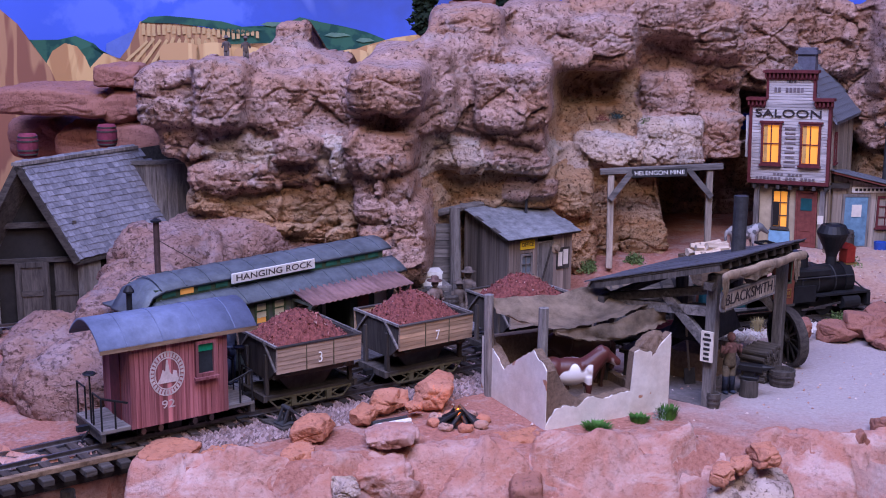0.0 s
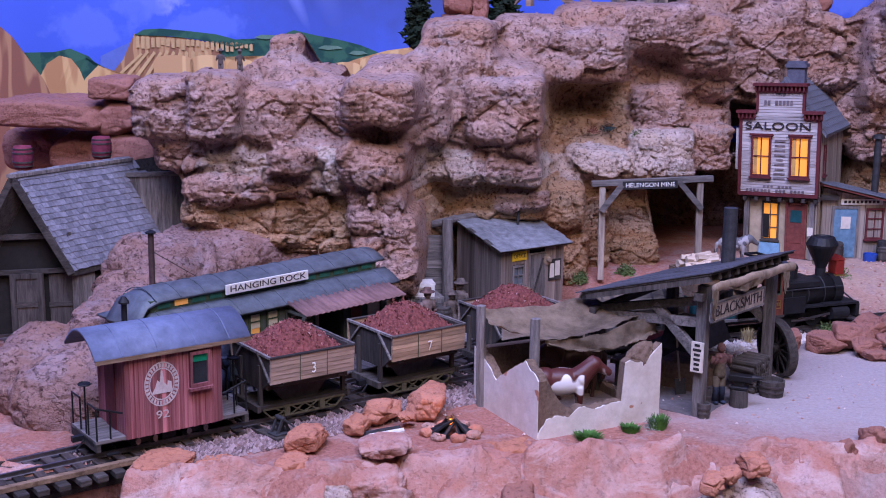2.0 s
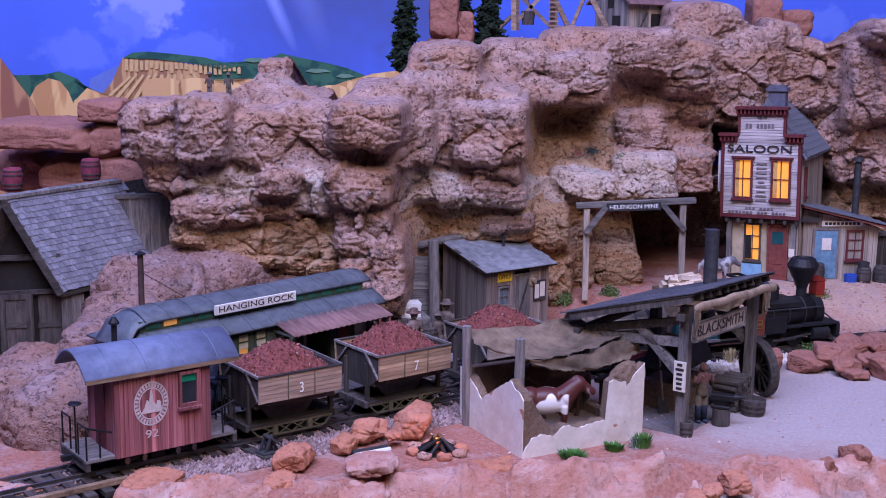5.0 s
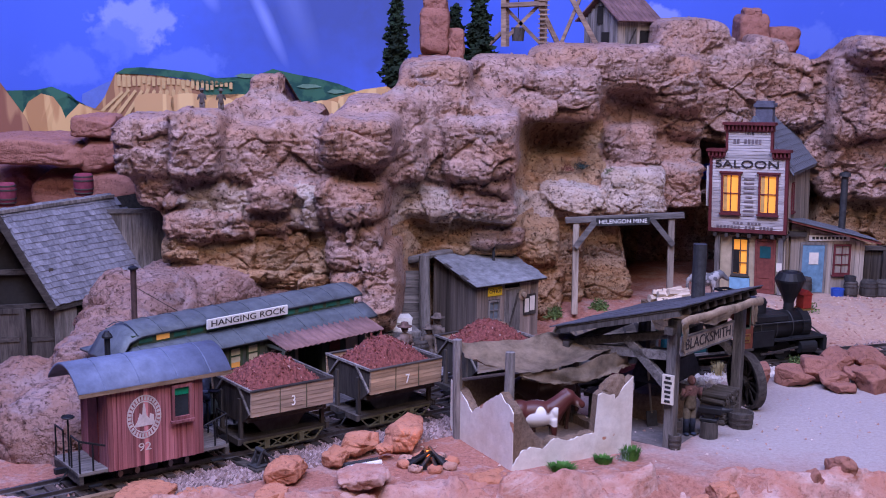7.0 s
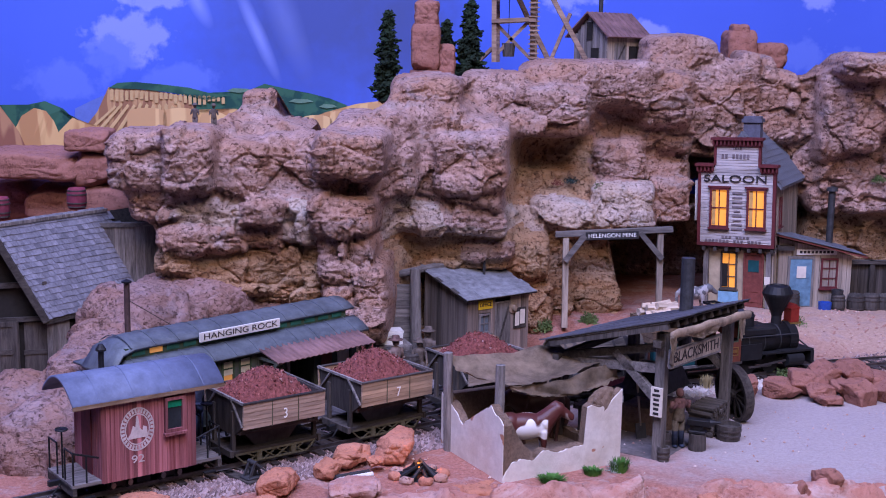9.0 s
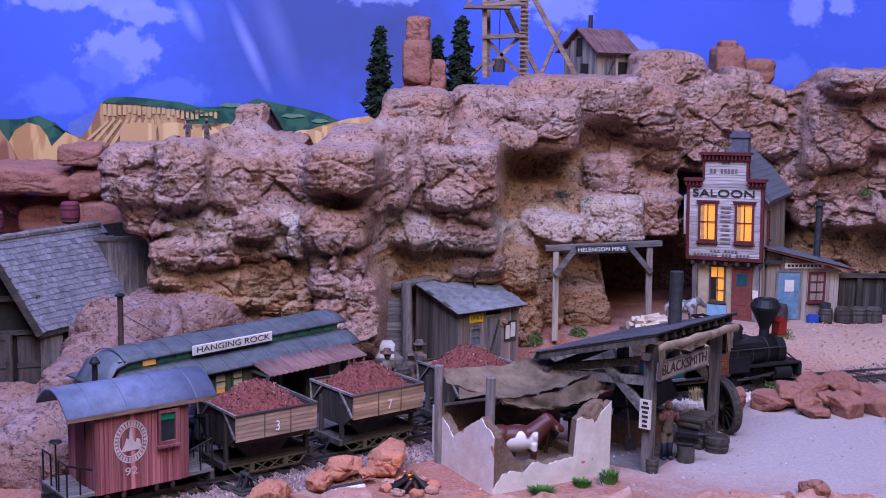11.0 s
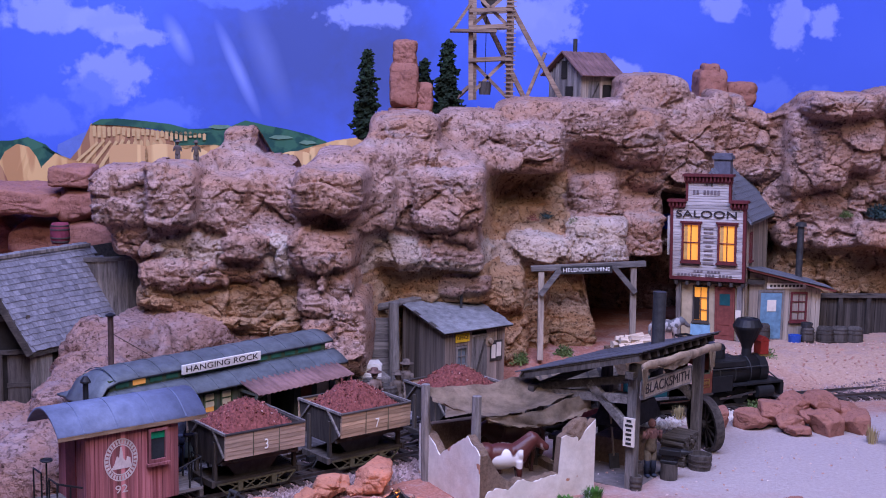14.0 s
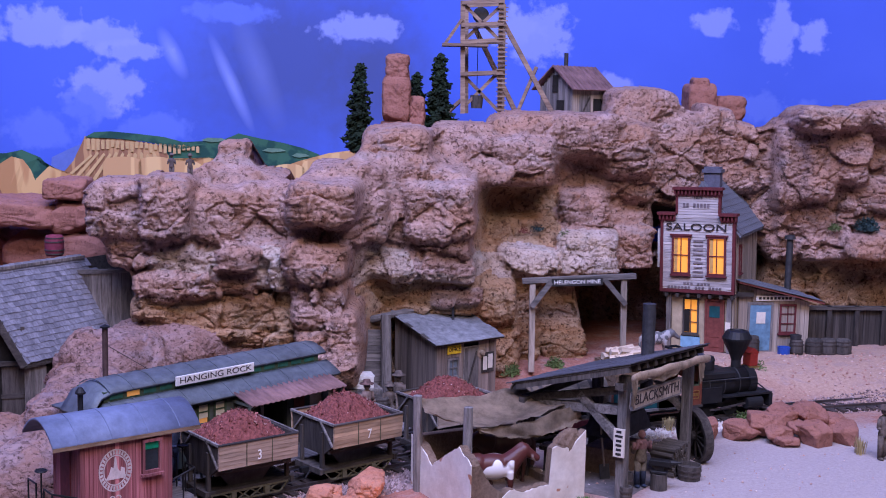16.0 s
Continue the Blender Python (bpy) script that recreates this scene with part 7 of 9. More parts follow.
def make_caboose():
    t = on_track("caboose", -16.0, "weathered red wooden caboose with a blue-grey roof", "caboose")
    t.matrix_world = t.matrix_world @ Matrix.Translation((-0.004, 0, -0.0006)) @ Matrix.Diagonal((0.91, 1.05, 1.13, 1))
    L, W = 5.6, 1.7
    core = part("body", box(-L / 2, L / 2, -W + 0.05, W - 0.05, 1.15, 5.0), MAROON, t)
    boards(core, -L / 2, L / 2, 1.1, 5.0, 0.26, 0.08, CABOOSE, at(0, -W, 0))
    boards(core, -L / 2, L / 2, 1.1, 5.0, 0.26, 0.08, CABOOSE, at(0, W, 0))
    boards(core, -W, W, 1.1, lambda x: 5.0 + 0.55 * math.cos(x / W * 1.3), 0.29, 0.08, CABOOSE, at(-L / 2, 0, 0, 0, 0, 90))
    boards(core, -W, W, 1.1, lambda x: 5.0 + 0.55 * math.cos(x / W * 1.3), 0.29, 0.08, CABOOSE, at(L / 2, 0, 0, 0, 0, 90))
    d = part("end_door", box(-L / 2 - 0.12, -L / 2 - 0.03, -0.6, 0.6, 1.2, 4.3), MAROON, t, "dark red end door")
    window(t, 0.85, 2.05, 2.95, 4.6, -W - 0.16, CABOOSE, plain_mat("caboose_pane", (0.03, 0.035, 0.04), 0.15), 0.15, 0, 0)
    part("green_blind", box(1.0, 1.9, -W - 0.13, -W - 0.1, 4.1, 4.48), plain_mat("green_blind", (0.0, 0.25, 0.12), 0.7), t, "green blind in the side window")
    window(t, -0.5, 0.4, 2.7, 4.3, 0, CABOOSE, DARKROOM, 0.13, 0, 0, True, at(L / 2 + 0.16, 0.6, 0, 0, 0, 90))
    # round emblem: ring, spires, bars for its lettering
    cx, cz, r = -0.75, 3.35, 0.98
    EMBLEM = plain_mat("faded_white_paint", (0.66, 0.56, 0.55), 0.85, vary=0.25)
    bm = bmesh.new()
    for k in range(36):
        a, b = 2 * math.pi * k / 36, 2 * math.pi * (k + 1) / 36
        for rr in (r, r * 0.72):
            beam((cx + rr * math.cos(a), -W - 0.06, cz + rr * math.sin(a)), (cx + rr * math.cos(b), -W - 0.06, cz + rr * math.sin(b)), 0.02, 0.055, bm)
    em = part("emblem", bm, EMBLEM, t, "round white emblem painted on the side")
    for k in range(30):
        a = 2 * math.pi * k / 30
        m = Matrix.Translation((cx + 0.87 * r * math.cos(a), -W - 0.06, cz + 0.87 * r * math.sin(a))) @ Matrix.Rotation(-a, 4, "Y")
        part("painted_letter_bar", box(-0.09, 0.09, -0.01, 0.01, -0.055, 0.055, 0, None, m), EMBLEM, em)
    part("painted_spires", prism([(cx - 0.62, cz - 0.42), (cx + 0.62, cz - 0.42), (cx + 0.55, cz + 0.05), (cx + 0.35, cz + 0.12), (cx + 0.3, cz - 0.1), (cx + 0.14, cz + 0.05), (cx + 0.05, cz + 0.6), (cx - 0.04, cz + 0.62), (cx - 0.12, cz + 0.1), (cx - 0.25, cz + 0.2), (cx - 0.4, cz - 0.15)], -W - 0.07, -W - 0.05), EMBLEM, em)
    lettering("92", t, EMBLEM, -0.75, -W - 0.06, 1.95, 0.52, 0.75)
    # curved roof
    bm = bmesh.new()
    prof = []
    for k in range(13):
        y = -W - 0.3 + (2 * W + 0.6) * k / 12
        prof.append((y, 4.95 + 0.95 * (1 - (y / (W + 0.3)) ** 2)))
    xa, xb = -L / 2 - 1.7, L / 2 + 1.7
    top = [[bm.verts.new((x, y, z)) for y, z in prof] for x in (xa, xb)]
    bot = [[bm.verts.new((x, y, z - 0.14)) for y, z in prof] for x in (xa, xb)]
    for k in range(12):
        bm.faces.new((top[0][k], top[1][k], top[1][k + 1], top[0][k + 1]))
        bm.faces.new((bot[0][k + 1], bot[1][k + 1], bot[1][k], bot[0][k]))
        for e in (0, 1):
            bm.faces.new((top[e][k], top[e][k + 1], bot[e][k + 1], bot[e][k]))
    for k in (0, 12):
        bm.faces.new((top[0][k], bot[0][k], bot[1][k], top[1][k]))
    bmesh.ops.recalc_face_normals(bm, faces=bm.faces[:])
    roof = part("roof", bm, plain_mat("caboose_roof_blue", (0.15, 0.18, 0.28), 0.6, vary=0.3, scale=90), t, "curved blue-grey canvas roof", True)
    part("fascia", box(xa, xb, -W - 0.32, -W - 0.26, 4.72, 4.9), BROWNWOOD, roof)
    for x in (-3.0, -1.0, 1.2, 3.2):
        bm = bmesh.new()
        for (ya, za), (yb, zb) in zip(prof, prof[1:]):
            beam((x, ya, za + 0.01), (x, yb, zb + 0.01), 0.05, 0.03, bm)
        part("roof_seam", bm, roof.data.materials[0], roof)
    part("stove_stack", rod((-1.6, 0.7, 5.6), (-1.6, 0.7, 6.7), 0.16, None, 10), BLACK, roof)
    part("stack_cap", lathe([(0.3, 6.6), (0.3, 6.68), (0.12, 6.9)], 10, None, Matrix.Translation((-1.6, 0.7, 0))), BLACK, roof)
    part("underframe", box(-L / 2 - 1.7, L / 2 + 1.7, -1.3, 1.3, 0.95, 1.15), BLACK, t)
    for s in (-1, 1):
        x = s * (L / 2 + 0.85)
        part("platform_deck", box(x - 0.85, x + 0.85, -W + 0.1, W - 0.1, 1.1, 1.25), GREYWOOD_X, t)
        part("end_beam", box(x + s * 0.72 - 0.12, x + s * 0.72 + 0.12, -W + 0.05, W - 0.05, 0.75, 1.12), DARKWOOD_X, t)
        e = x + s * 0.75
        for y in (-W + 0.15, -0.5, 0.5, W - 0.15):
            part("rail_post", rod((e, y, 1.2), (e, y, 2.7), 0.05, None, 6), BLACK, t)
        part("rail_bar", rod((e, -W + 0.15, 2.7), (e, -0.5, 2.7), 0.05, None, 6), BLACK, t)
        part("rail_bar", rod((e, 0.5, 2.7), (e, W - 0.15, 2.7), 0.05, None, 6), BLACK, t)
        part("side_rail", rod((e, -W + 0.15, 2.7), (x - s * 0.7, -W + 0.15, 2.3), 0.05, None, 6), BLACK, t)
        part("side_post", rod((x, -W + 0.15, 1.2), (x, -W + 0.15, 2.5), 0.05, None, 6), BLACK, t)
        part("brake_staff", rod((e, -0.2, 1.2), (e, -0.2, 3.5), 0.05, None, 6), BLACK, t)
        part("brake_wheel", lathe([(0.32, 0), (0.36, 0.04), (0.32, 0.08), (0.26, 0.04)], 14, None, Matrix.Translation((e, -0.2, 3.45))), BLACK, t)
        part("step", box(x - 0.3, x + 0.4, -W - 0.05, -W + 0.2, 0.55, 0.62), BLACK, t)
        coupler(t, s * (L / 2 + 1.65), s)
    truck_frame(t, -1.5)
    truck_frame(t, 1.5)
    for x in (-2.0, -1.0, 1.0, 2.0):
        part("journal_cover", rod((x, -1.32, 0.78), (x, -1.2, 0.78), 0.15, 0.13, 12), STEEL, t)
    part("brake_cylinder", box(-0.5, 0.3, -1.1, -0.5, 0.6, 0.95), BLACK, t)


make_caboose()


def ore_heap(t, a, b, z, seed):
    """A load of broken red ore: mound and loose lumps."""
    bm = bmesh.new()
    n, m = 44, 26
    rows = []
    for i in range(n + 1):
        u = -1 + 2 * i / n
        row = []
        for j in range(m + 1):
            v = -1 + 2 * j / m
            h = 1.35 * max(0.0, 1 - abs(u) ** 1.7) * max(0.0, 1 - abs(v) ** 2.4)
            row.append(bm.verts.new((u * a, v * b, z + h + 0.14 * noise.noise((u * 9 + seed, v * 6, 1)) + 0.09 * noise.noise((u * 24, v * 14, seed)))))
        rows.append(row)
    for i in range(n):
        for j in range(m):
            bm.faces.new((rows[i][j], rows[i + 1][j], rows[i + 1][j + 1], rows[i][j + 1]))
    r2 = random.Random(seed)
    for k in range(420):
        u, v = r2.uniform(-0.95, 0.95), r2.uniform(-0.95, 0.95)
        h = 1.35 * max(0.0, 1 - abs(u) ** 1.7) * max(0.0, 1 - abs(v) ** 2.4)
        s = r2.uniform(0.05, 0.13)
        q = [bm.verts.new((u * a + r2.uniform(-s, s), v * b + r2.uniform(-s, s), z + h + 0.04 + r2.uniform(-s, s))) for _ in range(4)]
        for f in ((0, 1, 2), (0, 3, 1), (1, 3, 2), (0, 2, 3)):
            bm.faces.new([q[i] for i in f])
    return part("ore_load", bm, ORE, t, "heaped load of broken red ore")


ORE, _nt, _b = node_mat("red_ore", 0.95)
_g = _nt.nodes.new("ShaderNodeNewGeometry")
_c = ramp(_nt, _g.outputs["Random Per Island"], [(0, (0.16, 0.05, 0.045)), (0.55, (0.30, 0.09, 0.075)), (0.93, (0.42, 0.18, 0.15)), (1.0, (0.6, 0.42, 0.4))])
_n = noise_tex(_nt, coords(_nt), 600, 4, 0.7)
_nt.links.new(mix(_nt, 1.0, _c, ramp(_nt, _n, [(0.35, (0.45, 0.42, 0.42)), (0.62, (1.1, 1.1, 1.1))]), "MULTIPLY"), _b.inputs["Base Color"])
bump(_nt, _b, _n, 0.8, 0.0012)


def make_ore_car(x, number, tone, seed):
    t = on_track("ore_car", x, f"wooden tipping ore car number {number} heaped with red ore", "ore car", "ore cars of the train")
    t.matrix_world = t.matrix_world @ Matrix.Translation((0, 0, -0.0008)) @ Matrix.Diagonal((0.86, 1.15, 1.12, 1))
    L, Wt, Wb = 2.95, 2.0, 1.15
    z0, z1 = 2.5, 3.75
    # the hopper: a V-shaped box with near side dropping outward
    tub_ = part("hopper", box(-L + 0.1, L - 0.1, -1.5, 1.5, 2.1, 2.3), DARKWOOD_X, t)
    side_w = wood_mat("ore_car_side_" + str(number), tone, tuple(c * 0.62 for c in tone), "x", 0.25)
    for s in (-1, 1):
        me = None
        for k in range(6):
            b = box(-L, L, -0.06, 0.06, 0.005, (z1 - z0) / 6 - 0.01)
            ob = part("side_board", b, side_w, tub_) if me is None else shared("side_board", me, tub_)
            me = me or ob.data
            ob.matrix_basis = at(0, s * (Wt - 0.012 * (5 - k)), z0 + k * (z1 - z0) / 6)
        part("side_edge", box(-L - 0.03, L + 0.03, s * Wt - 0.1, s * Wt + 0.1, z1, z1 + 0.07), DARKWOOD_X, tub_)
    for e in (-1, 1):
        poly = [(-Wt, z1), (Wt, z1), (Wt - 0.3, z0), (1.0, 1.95), (-1.0, 1.95), (-Wt + 0.3, z0)]
        b = prism(poly, -0.06, 0.06)
        b.transform(Matrix.Rotation(radians(90), 4, "Z"))
        ob = part("end_board", b, DARKWOOD, tub_)
        ob.matrix_basis = at(e * (L - 0.1), 0, 0)
        for s in (-1, 1):
            part("end_strap", beam((e * (L + 0.02), s * (Wt - 0.1), z0 + 0.1), (e * (L + 0.02), s * 0.75, z1 + 0.05), 0.14, 0.1), GREYWOOD_X, tub_)
            part("frame_leg", box(e * L - 0.12, e * L + 0.12, s * 0.95 - 0.1, s * 0.95 + 0.1, 1.0, 3.2), DARKWOOD, t)
        part("end_rail", box(e * L - 0.08, e * L + 0.08, -Wt, Wt, z1 - 0.02, z1 + 0.1), GREYWOOD_X, tub_)
    for xx in (-0.95, 0.95):
        part("strap", box(xx - 0.02, xx + 0.02, -Wt - 0.09, -Wt - 0.05, z0, z1), OLIVE, tub_)
    for xx in (-2.1, 2.1):
        part("catch", frame_bm(xx - 0.22, xx + 0.22, z0 - 0.2, z0, 0.05, -1.85, -1.75), IRON, tub_)
    lettering(str(number), tub_, LETTER_W, 0.0, -Wt - 0.085, 3.0, 0.72)
    ore_heap(t, L - 0.12, Wt - 0.15, 3.45, seed)
    part("deck", box(-L - 0.3, L + 0.3, -1.15, 1.15, 1.0, 1.2), DARKWOOD_X, t)
    part("bottom_chute", prism([(-L + 0.7, 2.12), (L - 0.7, 2.12), (L - 1.7, 1.2), (-L + 1.7, 1.2)], -0.7, 0.7), IRON, t)
    # strap-iron side frames
    for s in (-1, 1):
        y = s * 1.12
        f = part("side_frame", beam((-2.9, y, 1.02), (2.9, y, 1.02), 0.08, 0.1), OLIVE, t, "olive strap iron side frame")
        part("lower_bar", beam((-2.3, y, 0.55), (2.3, y, 0.55), 0.08, 0.08), OLIVE, f)
        for a, b in ((-2.9, -2.3), (2.9, 2.3)):
            part("end_bar", beam((a, y, 1.0), (b, y, 0.55), 0.07, 0.07), OLIVE, f)
        for a, b in ((-2.1, -0.95), (-0.95, 0.0), (0.0, 0.95), (0.95, 2.1)):
            part("brace_bar", beam((a, y, 0.55), (b, y, 1.0), 0.06, 0.06), OLIVE, f)
            part("brace_bar", beam((a, y, 1.0), (b, y, 0.55), 0.06, 0.06), OLIVE, f)
        for xx in (-1.25, 1.25):
            part("journal_box", box(xx - 0.18, xx + 0.18, y - 0.1, y + 0.1, 0.55, 1.0), OLIVE, f)
    wheelset(t, -1.25, 0.36)
    wheelset(t, 1.25, 0.36)
    for s in (-1, 1):
        part("buffer_beam", box(s * 3.2 - 0.12, s * 3.2 + 0.12, -1.2, 1.2, 0.95, 1.25), DARKWOOD, t)
        coupler(t, s * 3.2, s)


make_ore_car(-10.45, 3, (0.50, 0.36, 0.27), 11)
make_ore_car(-4.55, 7, (0.55, 0.38, 0.25), 23)
make_ore_car(1.75, 2, (0.48, 0.38, 0.31), 37)


def make_tank_car():
    t = on_track("tank_car", 9.6, "red flatcar carrying a long wooden water tank", "tank car")
    L = 4.3
    part("deck", box(-L, L, -1.5, 1.5, 1.3, 1.42), BROWNWOOD, t)
    part("side_sill", box(-L, L, -1.6, -1.45, 0.95, 1.42), CAR_RED, t, "faded red side sill")
    part("side_sill", box(-L, L, 1.45, 1.6, 0.95, 1.42), CAR_RED, t)
    for s in (-1, 1):
        part("end_sill", box(s * L - 0.1, s * L + 0.1, -1.6, 1.6, 0.9, 1.42), CAR_RED, t)
        part("grab_step", frame_bm(s * 3.9 - 0.3, s * 3.9 + 0.3, 0.5, 0.95, 0.06, -1.62, -1.56), CAR_RED, t)
        coupler(t, s * L, s)
    me = None
    for k in range(22):
        a = 2 * math.pi * k / 22
        b = box(-3.3, 3.3, -0.19, 0.19, -0.06, 0.06)
        ob = part("stave", b, BARREL, t) if me is None else shared("stave", me, t)
        me = me or ob.data
        ob.matrix_basis = at(0.1, -1.32 * math.sin(a), 2.95 + 1.32 * math.cos(a), math.degrees(a), 0, 0)
    for s in (-1, 1):
        part("tank_head", rod((0.1 + s * 3.12, 0, 2.95), (0.1 + s * 3.2, 0, 2.95), 1.28, None, 24), DARKWOOD, t)
    for x, w in ((-2.9, 0.16), (-2.15, 0.3), (-1.1, 0.16), (0.9, 0.16), (2.0, 0.3), (2.85, 0.16)):
        bm = bmesh.new()
        for k in range(24):
            a, b = 2 * math.pi * k / 24, 2 * math.pi * (k + 1) / 24
            beam((x, 1.4 * math.cos(a), 2.95 + 1.4 * math.sin(a)), (x, 1.4 * math.cos(b), 2.95 + 1.4 * math.sin(b)), w, 0.04, bm)
        part("band", bm, HOOP, t, "rusty iron band")
    for x in (-2.15, 2.0):
        for s in (-1, 1):
            part("saddle", box(x - 0.3, x + 0.3, s * 1.1 - 0.25, s * 1.1 + 0.25, 1.42, 2.0), GREYWOOD, t)
    for s in (-1, 1):
        for y in (-0.85, 0.85):
            part("stake", box(s * 3.75 - 0.15, s * 3.75 + 0.15, y - 0.16, y + 0.16, 1.4, 3.0), GREYWOOD, t)
        part("stake_rail", box(s * 3.55 - 0.12, s * 3.55 + 0.12, -1.1, 1.1, 2.6, 2.95), GREYWOOD_X, t)
    part("filler_dome", lathe([(0.28, 4.2), (0.28, 4.5), (0.34, 4.5), (0.3, 4.65), (0.05, 4.7)], 12, None, Matrix.Translation((0.2, 0, 0))), BLACK, t)
    part("valve", box(-0.3, 0.4, -1.3, -0.9, 1.42, 1.7), IRON, t)
    part("chock", box(-2.0, 2.0, -1.2, -0.9, 1.42, 1.62), GREYWOOD_X, t)
    lettering("06", t, LETTER_W, 2.9, -1.615, 1.2, 0.42, 0.62)
    truck_frame(t, -2.6)
    truck_frame(t, 2.6)


make_tank_car()


def make_loco():
    t = on_track("locomotive", 19.7, "small wood-burning steam locomotive with teal tender and red cab", "locomotive")
    # local x: front towards +x
    t.matrix_world = t.matrix_world @ Matrix.Translation((-0.002, 0, -0.0006)) @ Matrix.Diagonal((1.15, 1.1, 1.13, 1))
    frame_ = part("frame", box(-6.2, 5.6, -0.95, 0.95, 1.05, 1.35), BLACK, t)
    part("running_board", box(-6.0, -1.2, -1.45, 1.45, 1.35, 1.5), GREYWOOD_X, t)
    part("tender_tank", box(-5.9, -2.9, -1.3, 1.3, 1.5, 3.0, 0.04), TEAL, t, "teal tender tank with gilt lettering")
    arc = part("gilt_arc", box(-4.5, -4.3, -1.33, -1.3, 2.15, 2.3), BRASS, t)
    for k in range(13):
        a = radians(150 - 120 * k / 12)
        m = Matrix.Translation((-4.4 + 0.95 * math.cos(a), -1.32, 1.75 + 0.85 * math.sin(a))) @ Matrix.Rotation(-(a - math.pi / 2), 4, "Y")
        part("painted_letter_bar", box(-0.05, 0.05, -0.01, 0.01, -0.1, 0.1, 0, None, m), BRASS, arc)
    # plank wood bunker with firewood
    for s in (-1, 1):
        for k in range(4):
            part("bunker_board", box(-6.0, -2.75, s * 1.36 - 0.06, s * 1.36 + 0.06, 3.02 + 0.37 * k, 3.36 + 0.37 * k), BROWNWOOD, t)
    for x in (-6.0, -2.75):
        for k in range(4):
            part("bunker_board", box(x - 0.06, x + 0.06, -1.36, 1.36, 3.02 + 0.37 * k, 3.36 + 0.37 * k), BROWNWOOD, t)
    me = None
    for k in range(30):
        if me is None:
            ob = part("split_log", rod((-0.75, 0, 0), (0.75, 0, 0), 0.24, 0.22, 5), FIREWOOD, t, "pale split firewood")
            me = ob.data
        else:
            ob = shared("split_log", me, t)
        j = k // 10
        ob.matrix_basis = at(rng.uniform(-5.4, -3.5), rng.uniform(-0.8, 0.8) * (1 - 0.2 * j), 4.35 + 0.36 * j + rng.uniform(-0.1, 0.1), rng.uniform(0, 90), rng.uniform(-10, 10), rng.uniform(-30, 30))
    for x in (-4.1, -3.3):
        part("axe_handle", beam((x - 0.35, -1.48, 4.3), (x + 0.4, -1.48, 3.35), 0.08, 0.12), PALEWOOD, t)
    part("axe_head", box(-4.75, -4.4, -1.56, -1.46, 4.15, 4.5), IRON, t)
    # cab
    part("cab_floor", box(-2.9, 0.4, -1.45, 1.45, 1.35, 1.5), DARKWOOD_X, t)
    cab = part("cab", box(-1.1, 0.3, -1.42, -1.34, 1.5, 2.75), CABRED, t, "brown-red wooden cab with gilt panel")
    part("cab_side", box(-1.1, 0.3, 1.34, 1.42, 1.5, 2.75), CABRED, cab)
    for x0, x1 in ((-1.1, -0.85), (0.1, 0.3)):
        for s in (-1, 1):
            part("cab_post", box(x0, x1, s * 1.38 - 0.05, s * 1.38 + 0.05, 2.75, 4.3), CABRED, cab)
    part("cab_head", box(-1.2, 0.35, -1.44, -1.33, 4.15, 4.4), CABRED, cab)
    part("cab_front", box(0.22, 0.32, -1.4, 1.4, 2.9, 4.4), CABRED, cab)
    part("cab_window", frame_bm(-0.4, 0.12, 2.75, 4.15, 0.08, -1.41, -1.36), COACH_TRIM, cab)
    part("name_panel", frame_bm(-0.8, 0.1, 1.9, 2.45, 0.05, -1.45, -1.42), BRASS, cab)
    for k in range(6):
        part("painted_letter_bar", box(-0.66 + 0.12 * k, -0.58 + 0.12 * k, -1.45, -1.42, 2.08, 2.28), BRASS, cab)
    bm = bmesh.new()
    prof = [(-1.75, 4.35), (-1.0, 4.68), (0, 4.82), (1.0, 4.68), (1.75, 4.35)]
    for (ya, za), (yb, zb) in zip(prof, prof[1:]):
        own = bmesh.new()
        vs = [own.verts.new(p) for p in ((-3.1, ya, za), (0.7, ya, za), (0.7, yb, zb), (-3.1, yb, zb))]
        own.faces.new(vs)
        join(own, bm)
    bmesh.ops.remove_doubles(bm, verts=bm.verts, dist=0.001)
    bmesh.ops.solidify(bm, geom=bm.faces[:], thickness=0.12)
    roof = part("cab_roof", bm, plain_mat("cab_roof_black_blue", (0.03, 0.035, 0.055), 0.6), t, "dark blue-black cab roof with hatch")
    part("roof_hatch", frame_bm(-1.4, -0.5, -0.5, 0.5, 0.08, 0, 0.15), BLACK, roof).matrix_basis = at(0, 0, 4.95, 90, 0, 0)
    part("hatch_lid", box(-1.4, -0.4, -0.45, 0.45, 0, 0.05, 0, None, Matrix.Translation((0.2, 0, 5.0)) @ Matrix.Rotation(radians(-20), 4, "Y")), BLACK, roof)
    part("cab_back_post", box(-2.95, -2.85, -1.35, -1.2, 1.5, 4.4), BLACK, t)
    part("cab_back_post", box(-2.95, -2.85, 1.2, 1.35, 1.5, 4.4), BLACK, t)
    # boiler
    b = part("boiler", rod((0.3, 0, 2.45), (4.4, 0, 2.45), 0.98, None, 28), BLACK, t, "black iron boiler", True)
    part("smokebox", rod((4.4, 0, 2.45), (5.0, 0, 2.45), 1.02, None, 28), BLACK, b)
    part("smokebox_door", rod((5.0, 0, 2.45), (5.08, 0, 2.45), 0.75, 0.7, 24), IRON, b)
    for x in (1.2, 2.4, 3.6):
        part("boiler_band", rod((x, 0, 2.45), (x + 0.08, 0, 2.45), 1.0, None, 28), IRON, b)
    part("saddle_tank", box(0.6, 3.2, -1.1, 1.1, 2.9, 3.4, 0.1), BLACK, b)
